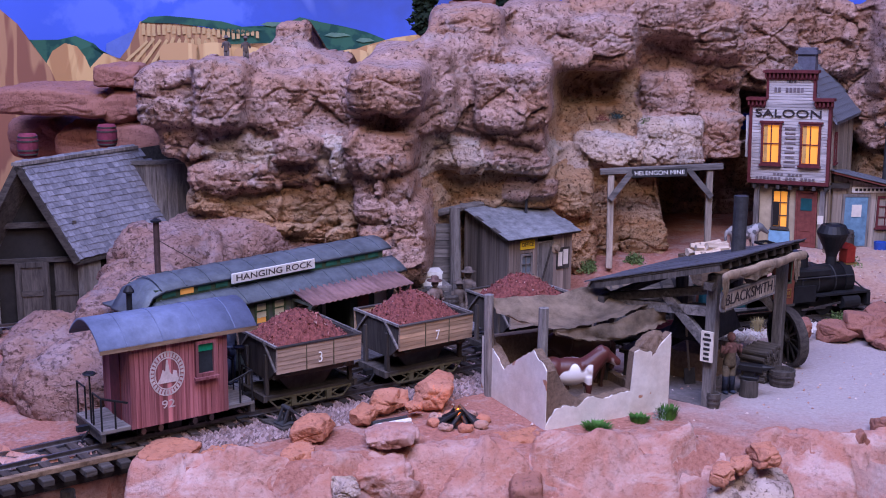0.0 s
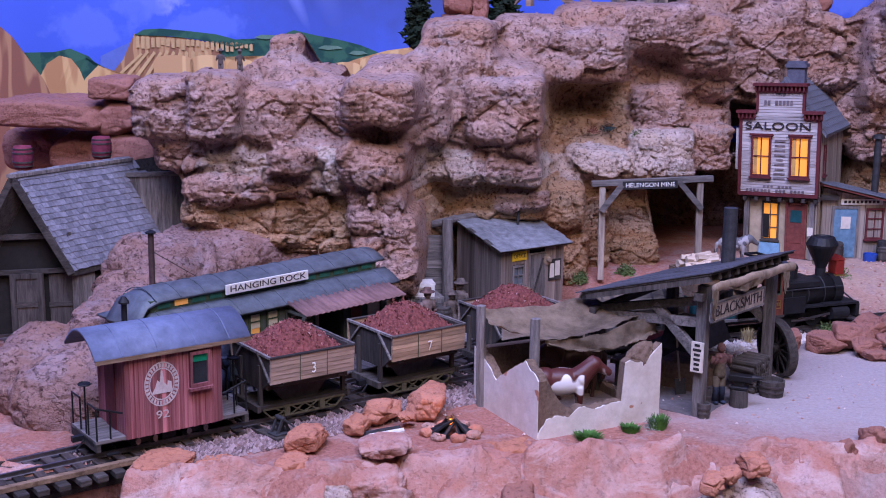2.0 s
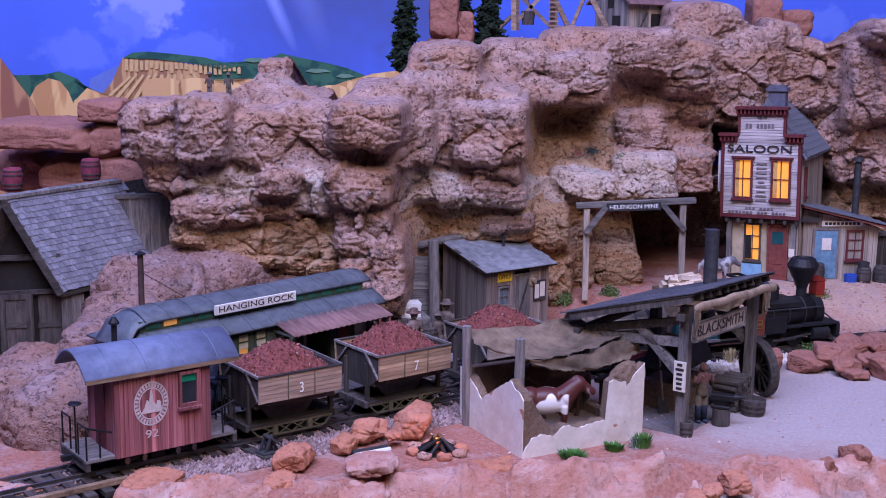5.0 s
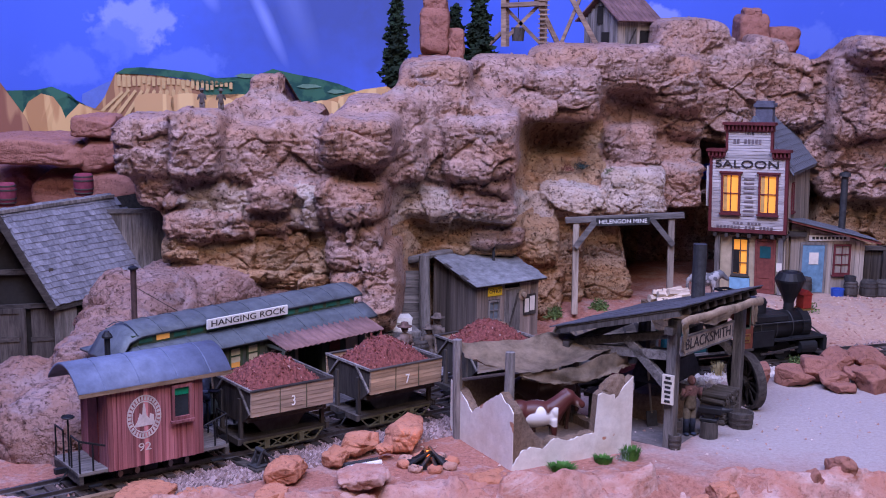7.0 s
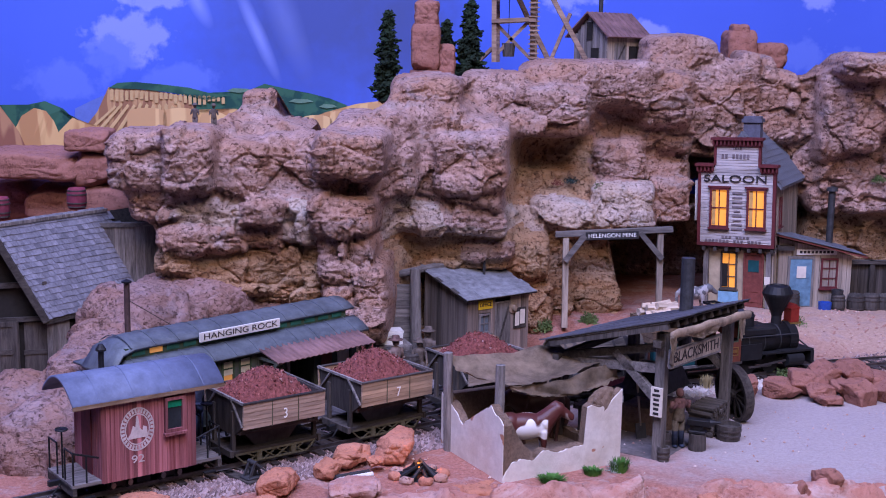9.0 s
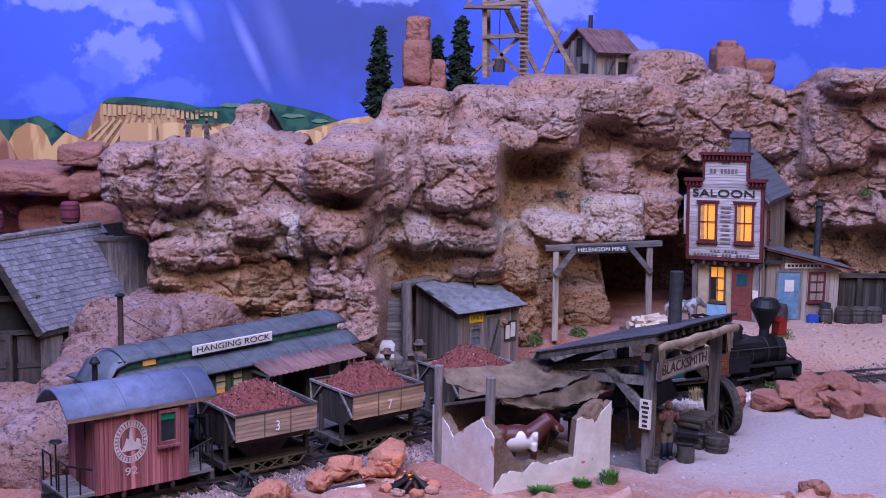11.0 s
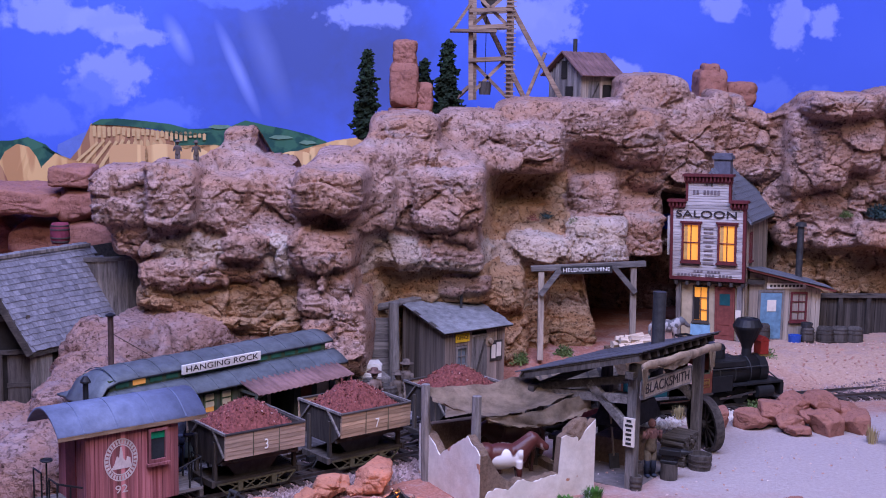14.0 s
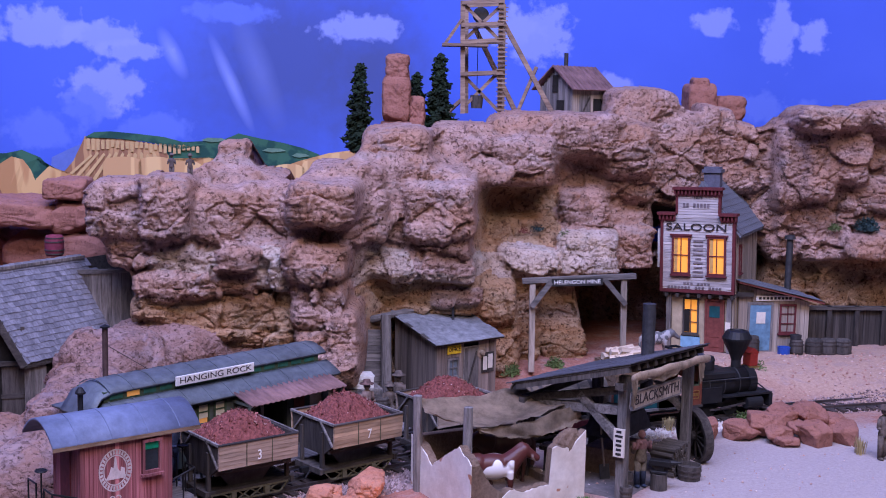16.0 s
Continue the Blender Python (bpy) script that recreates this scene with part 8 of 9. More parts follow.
    part("steam_dome", lathe([(0.5, 3.3), (0.5, 4.0), (0.55, 4.05), (0.42, 4.3), (0.1, 4.4)], 18, None, Matrix.Translation((1.6, 0, 0))), BLACK, b)
    part("funnel", lathe([(0.34, 3.2), (0.32, 3.9), (0.42, 4.2), (0.95, 5.25), (0.98, 5.4), (0.72, 5.85), (0.55, 5.9), (0.5, 5.8)], 22, None, Matrix.Translation((3.9, 0, 0))), BLACK, b, "balloon funnel", False)
    hl = part("headlight", box(4.75, 5.4, -0.4, 0.4, 3.45, 4.35, 0.04), RED_TIN, t, "red box headlamp")
    part("lens", rod((5.4, 0, 3.9), (5.46, 0, 3.9), 0.3, None, 16), WHITE, hl)
    part("lamp_roof", prism([(4.7, 4.35), (5.45, 4.35), (5.08, 4.65)], -0.42, 0.42), RED_TIN, hl)
    part("lamp_bracket", box(4.7, 5.5, -0.45, 0.45, 3.35, 3.45), BRASS, hl)
    part("handrail", rod((0.4, -1.12, 2.9), (4.8, -1.12, 2.9), 0.04, None, 6), IRON, b)
    part("side_sheet", box(0.35, 1.9, -1.42, -1.3, 1.5, 2.5), BLACK, t)
    part("tank_step", box(1.9, 3.6, -1.42, -0.9, 1.75, 1.85), BLACK, t)
    part("pilot_deck", box(3.4, 5.9, -1.4, 1.4, 1.75, 1.88), BLACK, t)
    part("pilot_beam", box(5.7, 5.95, -1.4, 1.4, 1.0, 1.75), BLACK, t)
    for k in range(7):
        part("pilot_bar", beam((5.95, -1.2 + 0.4 * k, 1.05), (6.6, -0.6 + 0.2 * k, 0.62), 0.1, 0.1), BLACK, t)
    part("cylinder", rod((3.9, -1.2, 1.25), (5.1, -1.2, 1.25), 0.4, None, 16), BLACK, t)
    part("cylinder", rod((3.9, 1.2, 1.25), (5.1, 1.2, 1.25), 0.4, None, 16), BLACK, t)
    for x in (1.2, 2.9):
        wheelset(t, x, 0.62)
    for x in (-5.2, -3.7):
        wheelset(t, x, 0.5)
    part("side_rod", beam((1.2, -1.08, 0.95), (2.9, -1.08, 0.95), 0.08, 0.12), STEEL, t)
    part("main_rod", beam((2.0, -1.14, 1.0), (4.1, -1.2, 1.25), 0.08, 0.12), STEEL, t)
    part("side_rod", beam((-5.2, -1.05, 0.85), (-3.7, -1.05, 0.85), 0.08, 0.12), STEEL, t)
    part("tool_box", box(-6.7, -5.95, -1.0, 1.0, 1.9, 2.6, 0.03), CABRED, t, "red tool box at the rear")
    part("rear_beam", box(-6.4, -6.15, -1.35, 1.35, 0.95, 1.45), TEAL, t)
    coupler(t, -6.3, -1)
    for a, b2 in ((3.6, 5.8),):
        part("brace_rod", rod((a + 0.9, -0.7, 2.9), (5.8, -1.0, 1.85), 0.05, None, 6), STEEL, t)


make_loco()

# ---- loose stones ----
def stone(c, r, sq, rough, material):
    ob = boulder((0, 0, r[2] * 0.0), r, sq, rough, material, None, "boulder", 5, rng.uniform(-15, 15))
    ob.location = (c[0] * CM, c[1] * CM, c[2] * CM)
    words = {"rock_orange": "rounded orange sandstone boulder on the red soil", "rock_red": "flat red sandstone boulder in the rock pile", "rock_pale": "pale pinkish stone on the rock face", "rock_edge": "flat pinkish slab lying on the rocks"}
    tagged(ob, words.get(material.name, "weathered stone"), "boulder", "loose boulders")


stone((-15.4, 57.8, 0.2), (1.4, 1.6, 0.5), 4.0, 0.35, ORANGE)
stone((-13.1, 58.2, -0.1), (0.9, 1.4, 0.4), 4.0, 0.35, ORANGE)
stone((-9.2, 58.7, 0.0), (0.9, 1.2, 0.5), 4.0, 0.35, ORANGE)
stone((-8.8, 60.7, 0.5), (1.1, 1.4, 0.8), 4.0, 0.35, ORANGE)
stone((-6.6, 63.2, 0.4), (0.8, 1.2, 0.6), 4.0, 0.35, ORANGE)
stone((-5.5, 65.1, 0.7), (1.2, 1.5, 0.7), 4.0, 0.35, ORANGE)
stone((-4.0, 64.1, 0.6), (0.6, 0.7, 0.4), 4.0, 0.35, ORANGE)
stone((-3.0, 66.2, 0.8), (1.2, 1.6, 0.9), 4.0, 0.35, ORANGE)
stone((-4.8, 60.0, 0.5), (1.4, 1.3, 0.5), 4.0, 0.3, EDGE)
stone((1.6, 62.0, -0.2), (1.5, 1.4, 0.5), 4.0, 0.35, ORANGE)
stone((-6.7, 56.6, -0.9), (0.8, 1.0, 0.7), 4.0, 0.35, ROCKP)
stone((13.7, 60.7, -0.3), (0.7, 1.2, 0.7), 4.0, 0.35, ORANGE)
stone((12.4, 59.7, -0.4), (0.6, 1.0, 0.5), 4.0, 0.35, ORANGE)
stone((11.4, 59.0, -0.6), (0.7, 1.0, 0.5), 4.0, 0.35, ORANGE)
stone((18.9, 62.5, -0.3), (0.7, 0.6, 1.1), 4.0, 0.3, RED)
stone((20.7, 63.4, 0.2), (0.9, 1.0, 0.9), 4.0, 0.3, RED)
stone((20.1, 80.7, 0.7), (0.98, 1.2, 0.75), 6.0, 0.22, RED)
stone((22.6, 80.9, 0.6), (1.39, 1.3, 0.66), 6.0, 0.22, RED)
stone((24.6, 81.4, 0.9), (1.39, 1.5, 1.02), 6.0, 0.22, RED)
stone((26.0, 82.6, 1.4), (1.20, 1.6, 0.85), 6.0, 0.22, RED)
stone((27.6, 81.9, 1.7), (1.26, 1.4, 0.71), 6.0, 0.22, RED)
stone((27.4, 80.0, 0.7), (1.33, 1.6, 1.21), 6.0, 0.22, RED)
stone((25.3, 79.2, 0.3), (0.86, 0.8, 0.42), 6.0, 0.22, RED)
stone((26.4, 80.4, 0.9), (0.69, 1.0, 0.56), 6.0, 0.22, RED)
stone((25.0, 80.2, 0.8), (1.05, 1.0, 0.53), 6.0, 0.22, RED)
stone((29.6, 82.2, 0.8), (1.0, 1.4, 0.75), 6.0, 0.22, RED)
stone((29.6, 80.7, 0.5), (1.13, 1.5, 0.88), 6.0, 0.22, RED)


# ---- gravel ----
def gravel(name, path, x0, x1, lo, hi, count, colours, label, size=0.12, inner=0.0):
    r2 = np.random.RandomState(len(name) + count)
    pts = [p for p in path if x0 <= p.x <= x1]
    verts, faces = [], []
    base = np.array([(1, 0, 0), (-1, 0, 0), (0, 1, 0), (0, -1, 0), (0, 0, 1), (0, 0, -1)], float)
    tri = [(0, 2, 4), (2, 1, 4), (1, 3, 4), (3, 0, 4), (2, 0, 5), (1, 2, 5), (3, 1, 5), (0, 3, 5)]
    for k in range(count):
        i = r2.randint(1, len(pts) - 1)
        d = (pts[i] - pts[i - 1]).normalized()
        o = r2.uniform(lo, hi)
        p = pts[i] + Vector((-d.y, d.x, 0)) * o
        if p.y < edge_y(p.x) - 1.2:
            continue
        z = ground_z(p.x, p.y)
        s = size * r2.uniform(0.6, 1.5)
        q = base * s * r2.uniform(0.6, 1.2, (6, 3)) + r2.uniform(-0.02, 0.02, (6, 3))
        n = len(verts)
        verts.extend(((p.x + a) * CM, (p.y + b) * CM, (z + 0.03 + c) * CM) for a, b, c in q)
        faces.extend((n + a, n + b, n + c) for a, b, c in tri)
    me = bpy.data.meshes.new(name)
    me.from_pydata(verts, [], faces)
    m, nt, b = node_mat(name + "_stone", 0.9)
    g = nt.nodes.new("ShaderNodeNewGeometry")
    nt.links.new(ramp(nt, g.outputs["Random Per Island"], [(k / (len(colours) - 1), c) for k, c in enumerate(colours)]), b.inputs["Base Color"])
    me.materials.append(m)
    tagged(new(name, me), label, "gravel", kind="stuff")


PINKS = [(0.11, 0.075, 0.07), (0.21, 0.145, 0.14), (0.30, 0.21, 0.20), (0.42, 0.32, 0.31), (0.19, 0.115, 0.10)]
gravel("track_ballast", MAIN, -18, 3, -4.2, -0.2, 9000, PINKS, "pinkish grey crushed stone ballast along the track")
gravel("track_ballast", MAIN, -20, 48, -1.8, 1.8, 6500, PINKS, "pinkish grey crushed stone between the ties", 0.1)
gravel("track_ballast", SIDING, -13, 6, -1.9, 1.5, 3800, PINKS, "pinkish grey crushed stone on the siding", 0.1)
gravel("track_ballast", MAIN, 8, 25, -3.4, -1.2, 1300, [(0.4, 0.35, 0.32), (0.62, 0.56, 0.52), (0.5, 0.42, 0.36)], "pale gravel beside the right-hand track", 0.16)
gravel("scree", MAIN, 10, 46, 2.0, 10, 600, [(0.36, 0.2, 0.16), (0.45, 0.25, 0.2), (0.6, 0.45, 0.4)], "scattered red pebbles below the saloon", 0.1)
gravel("scree", MAIN, -8, 40, -16, -4, 220, [(0.40, 0.22, 0.17), (0.50, 0.33, 0.28), (0.66, 0.56, 0.52)], "scattered red pebbles on the near ground", 0.07)

# ---- plants ----
LEAF = plain_mat("dusty_green_leaf", (0.13, 0.19, 0.06), 0.8, vary=0.5, scale=60)
SAGE = plain_mat("blue_green_leaf", (0.03, 0.06, 0.06), 0.8, vary=0.5, scale=60)
STRAW = plain_mat("dry_straw", (0.42, 0.33, 0.16), 0.9, vary=0.3, scale=60)


def tuft(name, x, y, z, r, h, n, mat, label, category="grass tuft"):
    r2 = random.Random(int(x * 31 + y * 17))
    bm = bmesh.new()
    # bushes and plants are a dome of small leaves turned every way, grass is blades
    for k in range(2 * n if category in ("bush", "plant") else 0):
        d = Vector((r2.gauss(0, 1), r2.gauss(0, 1), abs(r2.gauss(0, 1)))).normalized()
        f = r2.uniform(0.35, 1.0) * (0.85 + 0.3 * noise.noise(d * 2.5 + Vector((x, y, 0))))
        p = Vector((d.x * r * f, d.y * r * f, d.z * h * f - 0.05))
        u = Vector((r2.gauss(0, 1), r2.gauss(0, 1), r2.gauss(0, 1))).normalized()
        w = u.cross(d).normalized() * r * 0.07
        u = (u + d * 0.6) * r * r2.uniform(0.12, 0.2)
        bm.faces.new([bm.verts.new(q) for q in (p, p + u * 0.5 + w, p + u, p + u * 0.5 - w)])
    for k in range(0 if category in ("bush", "plant") else n):
        a, f = r2.uniform(0, 6.28), math.sqrt(r2.random())
        bx, by = r * f * math.cos(a) * 0.7, r * f * math.sin(a) * 0.7
        tip = Vector((bx * 1.6 + r2.uniform(-0.2, 0.2) * r, by * 1.6 + r2.uniform(-0.2, 0.2) * r, h * r2.uniform(0.5, 1)))
        w = r * 0.045
        side = Vector((-math.sin(a), math.cos(a), 0)) * w
        mid = Vector((bx, by, 0)).lerp(tip, 0.55) + Vector((0, 0, h * 0.12))
        v = [bm.verts.new(Vector((bx, by, -0.1)) - side), bm.verts.new(Vector((bx, by, -0.1)) + side), bm.verts.new(mid + side * 1.2), bm.verts.new(mid - side * 1.2), bm.verts.new(tip)]
        bm.faces.new((v[0], v[1], v[2], v[3]))
        bm.faces.new((v[3], v[2], v[4]))
    ob = link_mesh(name, bm, mat)
    ob.location = (x * CM, y * CM, z * CM)
    return tagged(ob, label, category)


GREEN = plain_mat("fresh_green_grass", (0.08, 0.22, 0.04), 0.8, vary=0.5, scale=80)
tuft("grass_tuft", 5.6, 63.1, 0, 0.8, 0.35, 260, GREEN, "short green grass tuft at the stable wall")
tuft("grass_tuft", 7.95, 64.4, 0, 0.6, 0.4, 220, GREEN, "short green grass tuft at the plaster wall")
tuft("grass_tuft", 9.5, 65.0, 0, 0.6, 0.75, 240, GREEN, "green grass tuft by the wall corner")
tuft("sage_bush", 9.1, 64.9, 0, 0.5, 0.75, 120, plain_mat("pale_sage", (0.35, 0.42, 0.36), 0.8), "pale sage plant by the wall corner", "plant")
tuft("sage_bush", 24.0, 85.4, 0, 1.0, 0.9, 300, LEAF, "round dusty green bush beside the track", "bush")
tuft("sage_bush", 11.0, 96.2, 1.6, 0.9, 0.9, 420, LEAF, "green bush beside the mine gate", "bush")
tuft("sage_bush", 7.2, 94.5, 1.3, 0.9, 1.0, 420, LEAF, "green bush beside the hut", "bush")
tuft("sage_bush", 26.6, 96.0, 1.5, 0.9, 0.7, 90, LEAF, "low green weed on the red ground", "bush")
tuft("sage_bush", 27.9, 96.6, 1.6, 0.9, 0.9, 90, LEAF, "low green weed on the slope", "bush")
tuft("sage_bush", 25.3, 95.2, 1.3, 0.6, 0.5, 60, LEAF, "small dry weed on the slope", "bush")
tuft("yucca_plant", 9.4, 98.4, 12.6, 0.7, 0.7, 90, SAGE, "blue-green spiky plant on the rock ledge", "plant")
tuft("yucca_plant", 11.6, 97.6, 12.3, 0.6, 0.55, 80, LEAF, "small green plant on the rock ledge", "plant")
tuft("yucca_plant", 8.2, 98.2, 12.5, 0.6, 0.5, 80, TERRA, "small reddish plant on the rock ledge", "plant")
tuft("sage_bush", 39.8, 106.2, 12.5, 1.2, 1.3, 420, SAGE, "dark green bush on the high ledge", "bush")
tuft("sage_bush", 37.2, 107.2, 12.3, 0.7, 0.8, 160, LEAF, "low green plant on the high ledge", "bush")
tuft("straw_heap", 22.2, 100.2, 1.9, 0.9, 0.7, 150, STRAW, "small heap of hay in front of the horse", "hay")
tuft("dry_grass", 29.8, 77.4, 0, 0.5, 1.3, 60, STRAW, "dry yellow grass tuft on the street")
tuft("dry_grass", 17.8, 82.5, 0, 0.6, 1.1, 70, STRAW, "dry yellow grass tuft by the ballast")


def conifer(x, y, z, h, r, label):
    t = thing("conifer", x, y, z, 0, label, "tree", "pines on the cliff")
    part("trunk", rod((0, 0, 0), (0, 0, h * 0.95), 0.16, 0.04, 8), DARKWOOD, t)
    r2 = random.Random(int(x * 100))
    bm = bmesh.new()
    # ragged boughs in whorls, each a spray of needle clumps
    for k in range(80):
        f = (k + r2.random()) / 80
        zz = h * (0.05 + 0.93 * f)
        reach = r * (0.95 - 0.7 * f) * r2.uniform(0.5, 1.1)
        a = k * 2.4 + r2.uniform(-0.5, 0.5)
        for j in range(5):
            g = (j + 0.6) / 5
            s = r * 0.26 * r2.uniform(0.6, 1.15) * (1 - 0.45 * f) * (1.1 - 0.45 * g)
            own = bmesh.new()
            bmesh.ops.create_icosphere(own, subdivisions=2, radius=s * 0.75)
            for v in own.verts:
                v.co += v.co.normalized() * (noise.noise(v.co * (5 / s) + Vector((k, j, 0))) * s * 1.9)
                v.co.z *= 0.8
            own.transform(Matrix.Translation((reach * g * math.cos(a) + r2.uniform(-0.1, 0.1), reach * g * math.sin(a) + r2.uniform(-0.1, 0.1), zz - 0.22 * reach * g + r2.uniform(-0.08, 0.08))))
            join(own, bm)
    part("crown", bm, CONIFER, t, "dark green clumped needle crown")


CONIFER = plain_mat("conifer_green", (0.016, 0.034, 0.016), 0.9, vary=0.6, scale=300, relief=0.001)
conifer(-5.75, 101, 18.6, 7.7, 1.75, "slim dark green pine beside the red butte")
conifer(1.0, 102.5, 19.5, 7.7, 1.85, "slim dark green pine on the cliff top")
conifer(-1.0, 104, 20.0, 5.6, 1.45, "small dark pine half behind the butte")

# ---- headframe and cabin on the cliff top ----
def make_headframe():
    t = thing("mine_headframe", 0, 110, 22.1, 0, "open timber headframe tower above the mine", "headframe")
    wood = wood_mat("headframe_timber", (0.40, 0.28, 0.20), (0.2, 0.13, 0.1), "x", 0.2)
    q = lambda x, y, z: Vector((x, y, z))
    legs = [(q(3.2, 0, 0), q(3.0, 0, 10.2)), (q(6.6, 0, 0), q(6.5, 0, 10.2)), (q(3.6, 3, 0), q(3.4, 3, 10.2)), (q(7.0, 3, 0), q(6.9, 3, 10.2))]
    for a, b in legs:
        part("leg", beam(a, b, 0.42, 0.42), wood, t)
    part("raking_strut", beam(q(11.6, 0.2, 0), q(6.6, 0.2, 8.6), 0.42, 0.42), wood, t)
    part("raking_strut", beam(q(8.6, 3, -0.4), q(4.2, 2.6, 8.0), 0.42, 0.42), wood, t)
    part("raking_strut", beam(q(1.0, 1.5, -0.8), q(3.0, 0.2, 1.2), 0.3, 0.3), wood, t)
    part("brace", beam(q(8.2, 0.6, 0), q(9.9, 0.2, 4.4), 0.3, 0.3), wood, t)
    part("platform", box(1.2, 5.4, -0.8, 2.0, 6.1, 6.35), wood, t)
    part("platform_strut", beam(q(1.4, -0.5, 6.2), q(3.0, -0.3, 8.6), 0.25, 0.25), wood, t)
    for z in (3.6, 6.5, 8.0, 10.0):
        part("girt", beam(q(2.9, -0.25, z), q(6.8, -0.25, z + 0.25), 0.25, 0.35), wood, t)
        part("girt", beam(q(3.4, 3.2, z), q(7.0, 3.2, z + 0.25), 0.25, 0.35), wood, t)
    for a, b in (((3.1, 3.6), (6.5, 0.3)), ((3.1, 0.4), (6.4, 3.8)), ((3.1, 6.6), (6.6, 9.9)), ((6.6, 6.6), (3.1, 9.9))):
        part("brace", beam(q(a[0], 0.3, a[1]), q(b[0], 0.3, b[1]), 0.2, 0.3), wood, t)
    me = None
    for k in range(24):
        ob = part("rung", box(6.2, 7.15, -0.5, -0.35, 0, 0.1), wood, t) if me is None else shared("rung", me, t)
        me = me or ob.data
        ob.matrix_basis = at(0, 0, 0.4 + 0.4 * k)
    w = part("sheave_wheel", rod((4.7, 0.8, 9.0), (4.7, 1.0, 9.0), 0.75, None, 20), IRON, t)
    part("cable", rod((4.5, 0.9, 2.0), (4.5, 0.9, 9.4), 0.035, None, 5), BLACK, t)
    bk = part("ore_bucket", lathe([(0.5, 0.5), (0.62, 1.7), (0.55, 1.7)], 14, None, Matrix.Translation((4.5, 0.6, 0))), BARREL_Z, t, "wooden bucket on a cable")


make_headframe()


def make_cabin():
    t = thing("hoist_cabin", 13.2, 109.8, 21.9, 40, "small plank cabin with a rusty tin roof", "cabin")
    W, D = 4.6, 4.0
    # the gable faces local -x side
    core = part("walls", box(0, W, 0, D, -0.5, 2.7), DARKROOM, t)
    boards(core, 0, W, -0.5, 2.8, 0.4, 0.1, PALEWOOD, at(0, -0.03, 0))
    boards(core, 0, D, -0.5, lambda x: 2.7 + 2.0 * (1 - abs(x / D * 2 - 1)), 0.4, 0.1, GREYWOOD, at(-0.03, D, 0, 0, 0, -90))
    part("gable", prism([(0, 2.7), (D, 2.7), (D / 2, 4.6)], -0.02, 0.06, None, Matrix.Rotation(radians(90), 4, "Z")), DARKROOM, core)
    part("plank_door", box(0.9, 2.3, -0.14, -0.06, -0.3, 2.1), GREYWOOD, t)
    part("brace", beam((1.0, -0.17, 0.0), (2.2, -0.17, 1.9), 0.05, 0.14), DARKWOOD_X, t)
    # windows are near-black plates; the unlit room is put into their colour
    part("dark_window", box(2.8, 4.0, -0.14, -0.05, 0.2, 1.8), DARKROOM, t)
    part("gable_window", box(-0.15, -0.05, 1.7, 2.4, 2.3, 3.9), DARKROOM, t)
    part("side_window", box(-0.15, -0.05, 0.9, 1.8, 0.3, 1.6), DARKROOM, t)
    roof = part("roof", beam((W / 2, -0.7, 2.55), (W / 2, D / 2, 4.75), W + 1.2, 0.12), RUST, t, "rusty corrugated tin roof")
    part("roof_slope", beam((W / 2, D + 0.7, 2.55), (W / 2, D / 2, 4.75), W + 1.2, 0.12), RUST, roof)
    for k in range(11):
        x = -0.55 + 0.57 * k
        part("roof_rib", beam((x, -0.72, 2.62), (x, D / 2, 4.82), 0.08, 0.07), RUST, roof)
    part("stove_pipe", rod((1.8, 2.6, 3.9), (1.8, 2.6, 6.0), 0.2, None, 10), IRON, t)


make_cabin()

# ---- barrels on the barn roof and by the shops ----
REDBARREL = plain_mat("dusty_red_barrel", (0.20, 0.035, 0.06), 0.8, vary=0.3)
barrel("roof_barrel", -31.0, 81.9, 11.15, 0.68, 1.5, "dusty red water barrel on the barn ridge", REDBARREL)
barrel("roof_barrel", -27.7, 88.2, 11.1, 0.72, 1.55, "dusty red water barrel at the ridge end", REDBARREL)
for x, y in ((27.3, 101.2), (28.6, 101.2)):
    barrel("street_barrel", x, y, 1.9, 0.62, 1.6, "dark wooden barrel by the saloon corner")
for x, y in ((34.2, 101.9), (35.5, 102.0), (36.8, 102.0)):
    barrel("street_barrel", x, y, 1.5, 0.75, 1.7, "dark wooden barrel in a row by the fence", group="barrels by the fence")
tub("blue_bucket", 31.2, 100.6, 1.8, 0.5, 0.9, "bright blue enamel bucket outside the shop", BLUE_TIN, 0, "bucket")
barrel("street_barrel", 32.4, 101.0, 1.8, 0.6, 1.5, "weathered barrel piled with tin ware")
tub("tin_tub", 32.3, 101.0, 3.3, 0.45, 0.4, "small tin basin on the barrel", IRON, 0, "basin")
barrel("platform_barrel", -5.2, 81.6, 0.45, 0.85, 2.0, "dark barrel on the platform end")
barrel("platform_barrel", -3.0, 83.4, 0.45, 0.75, 1.5, "low dark barrel used as a table")


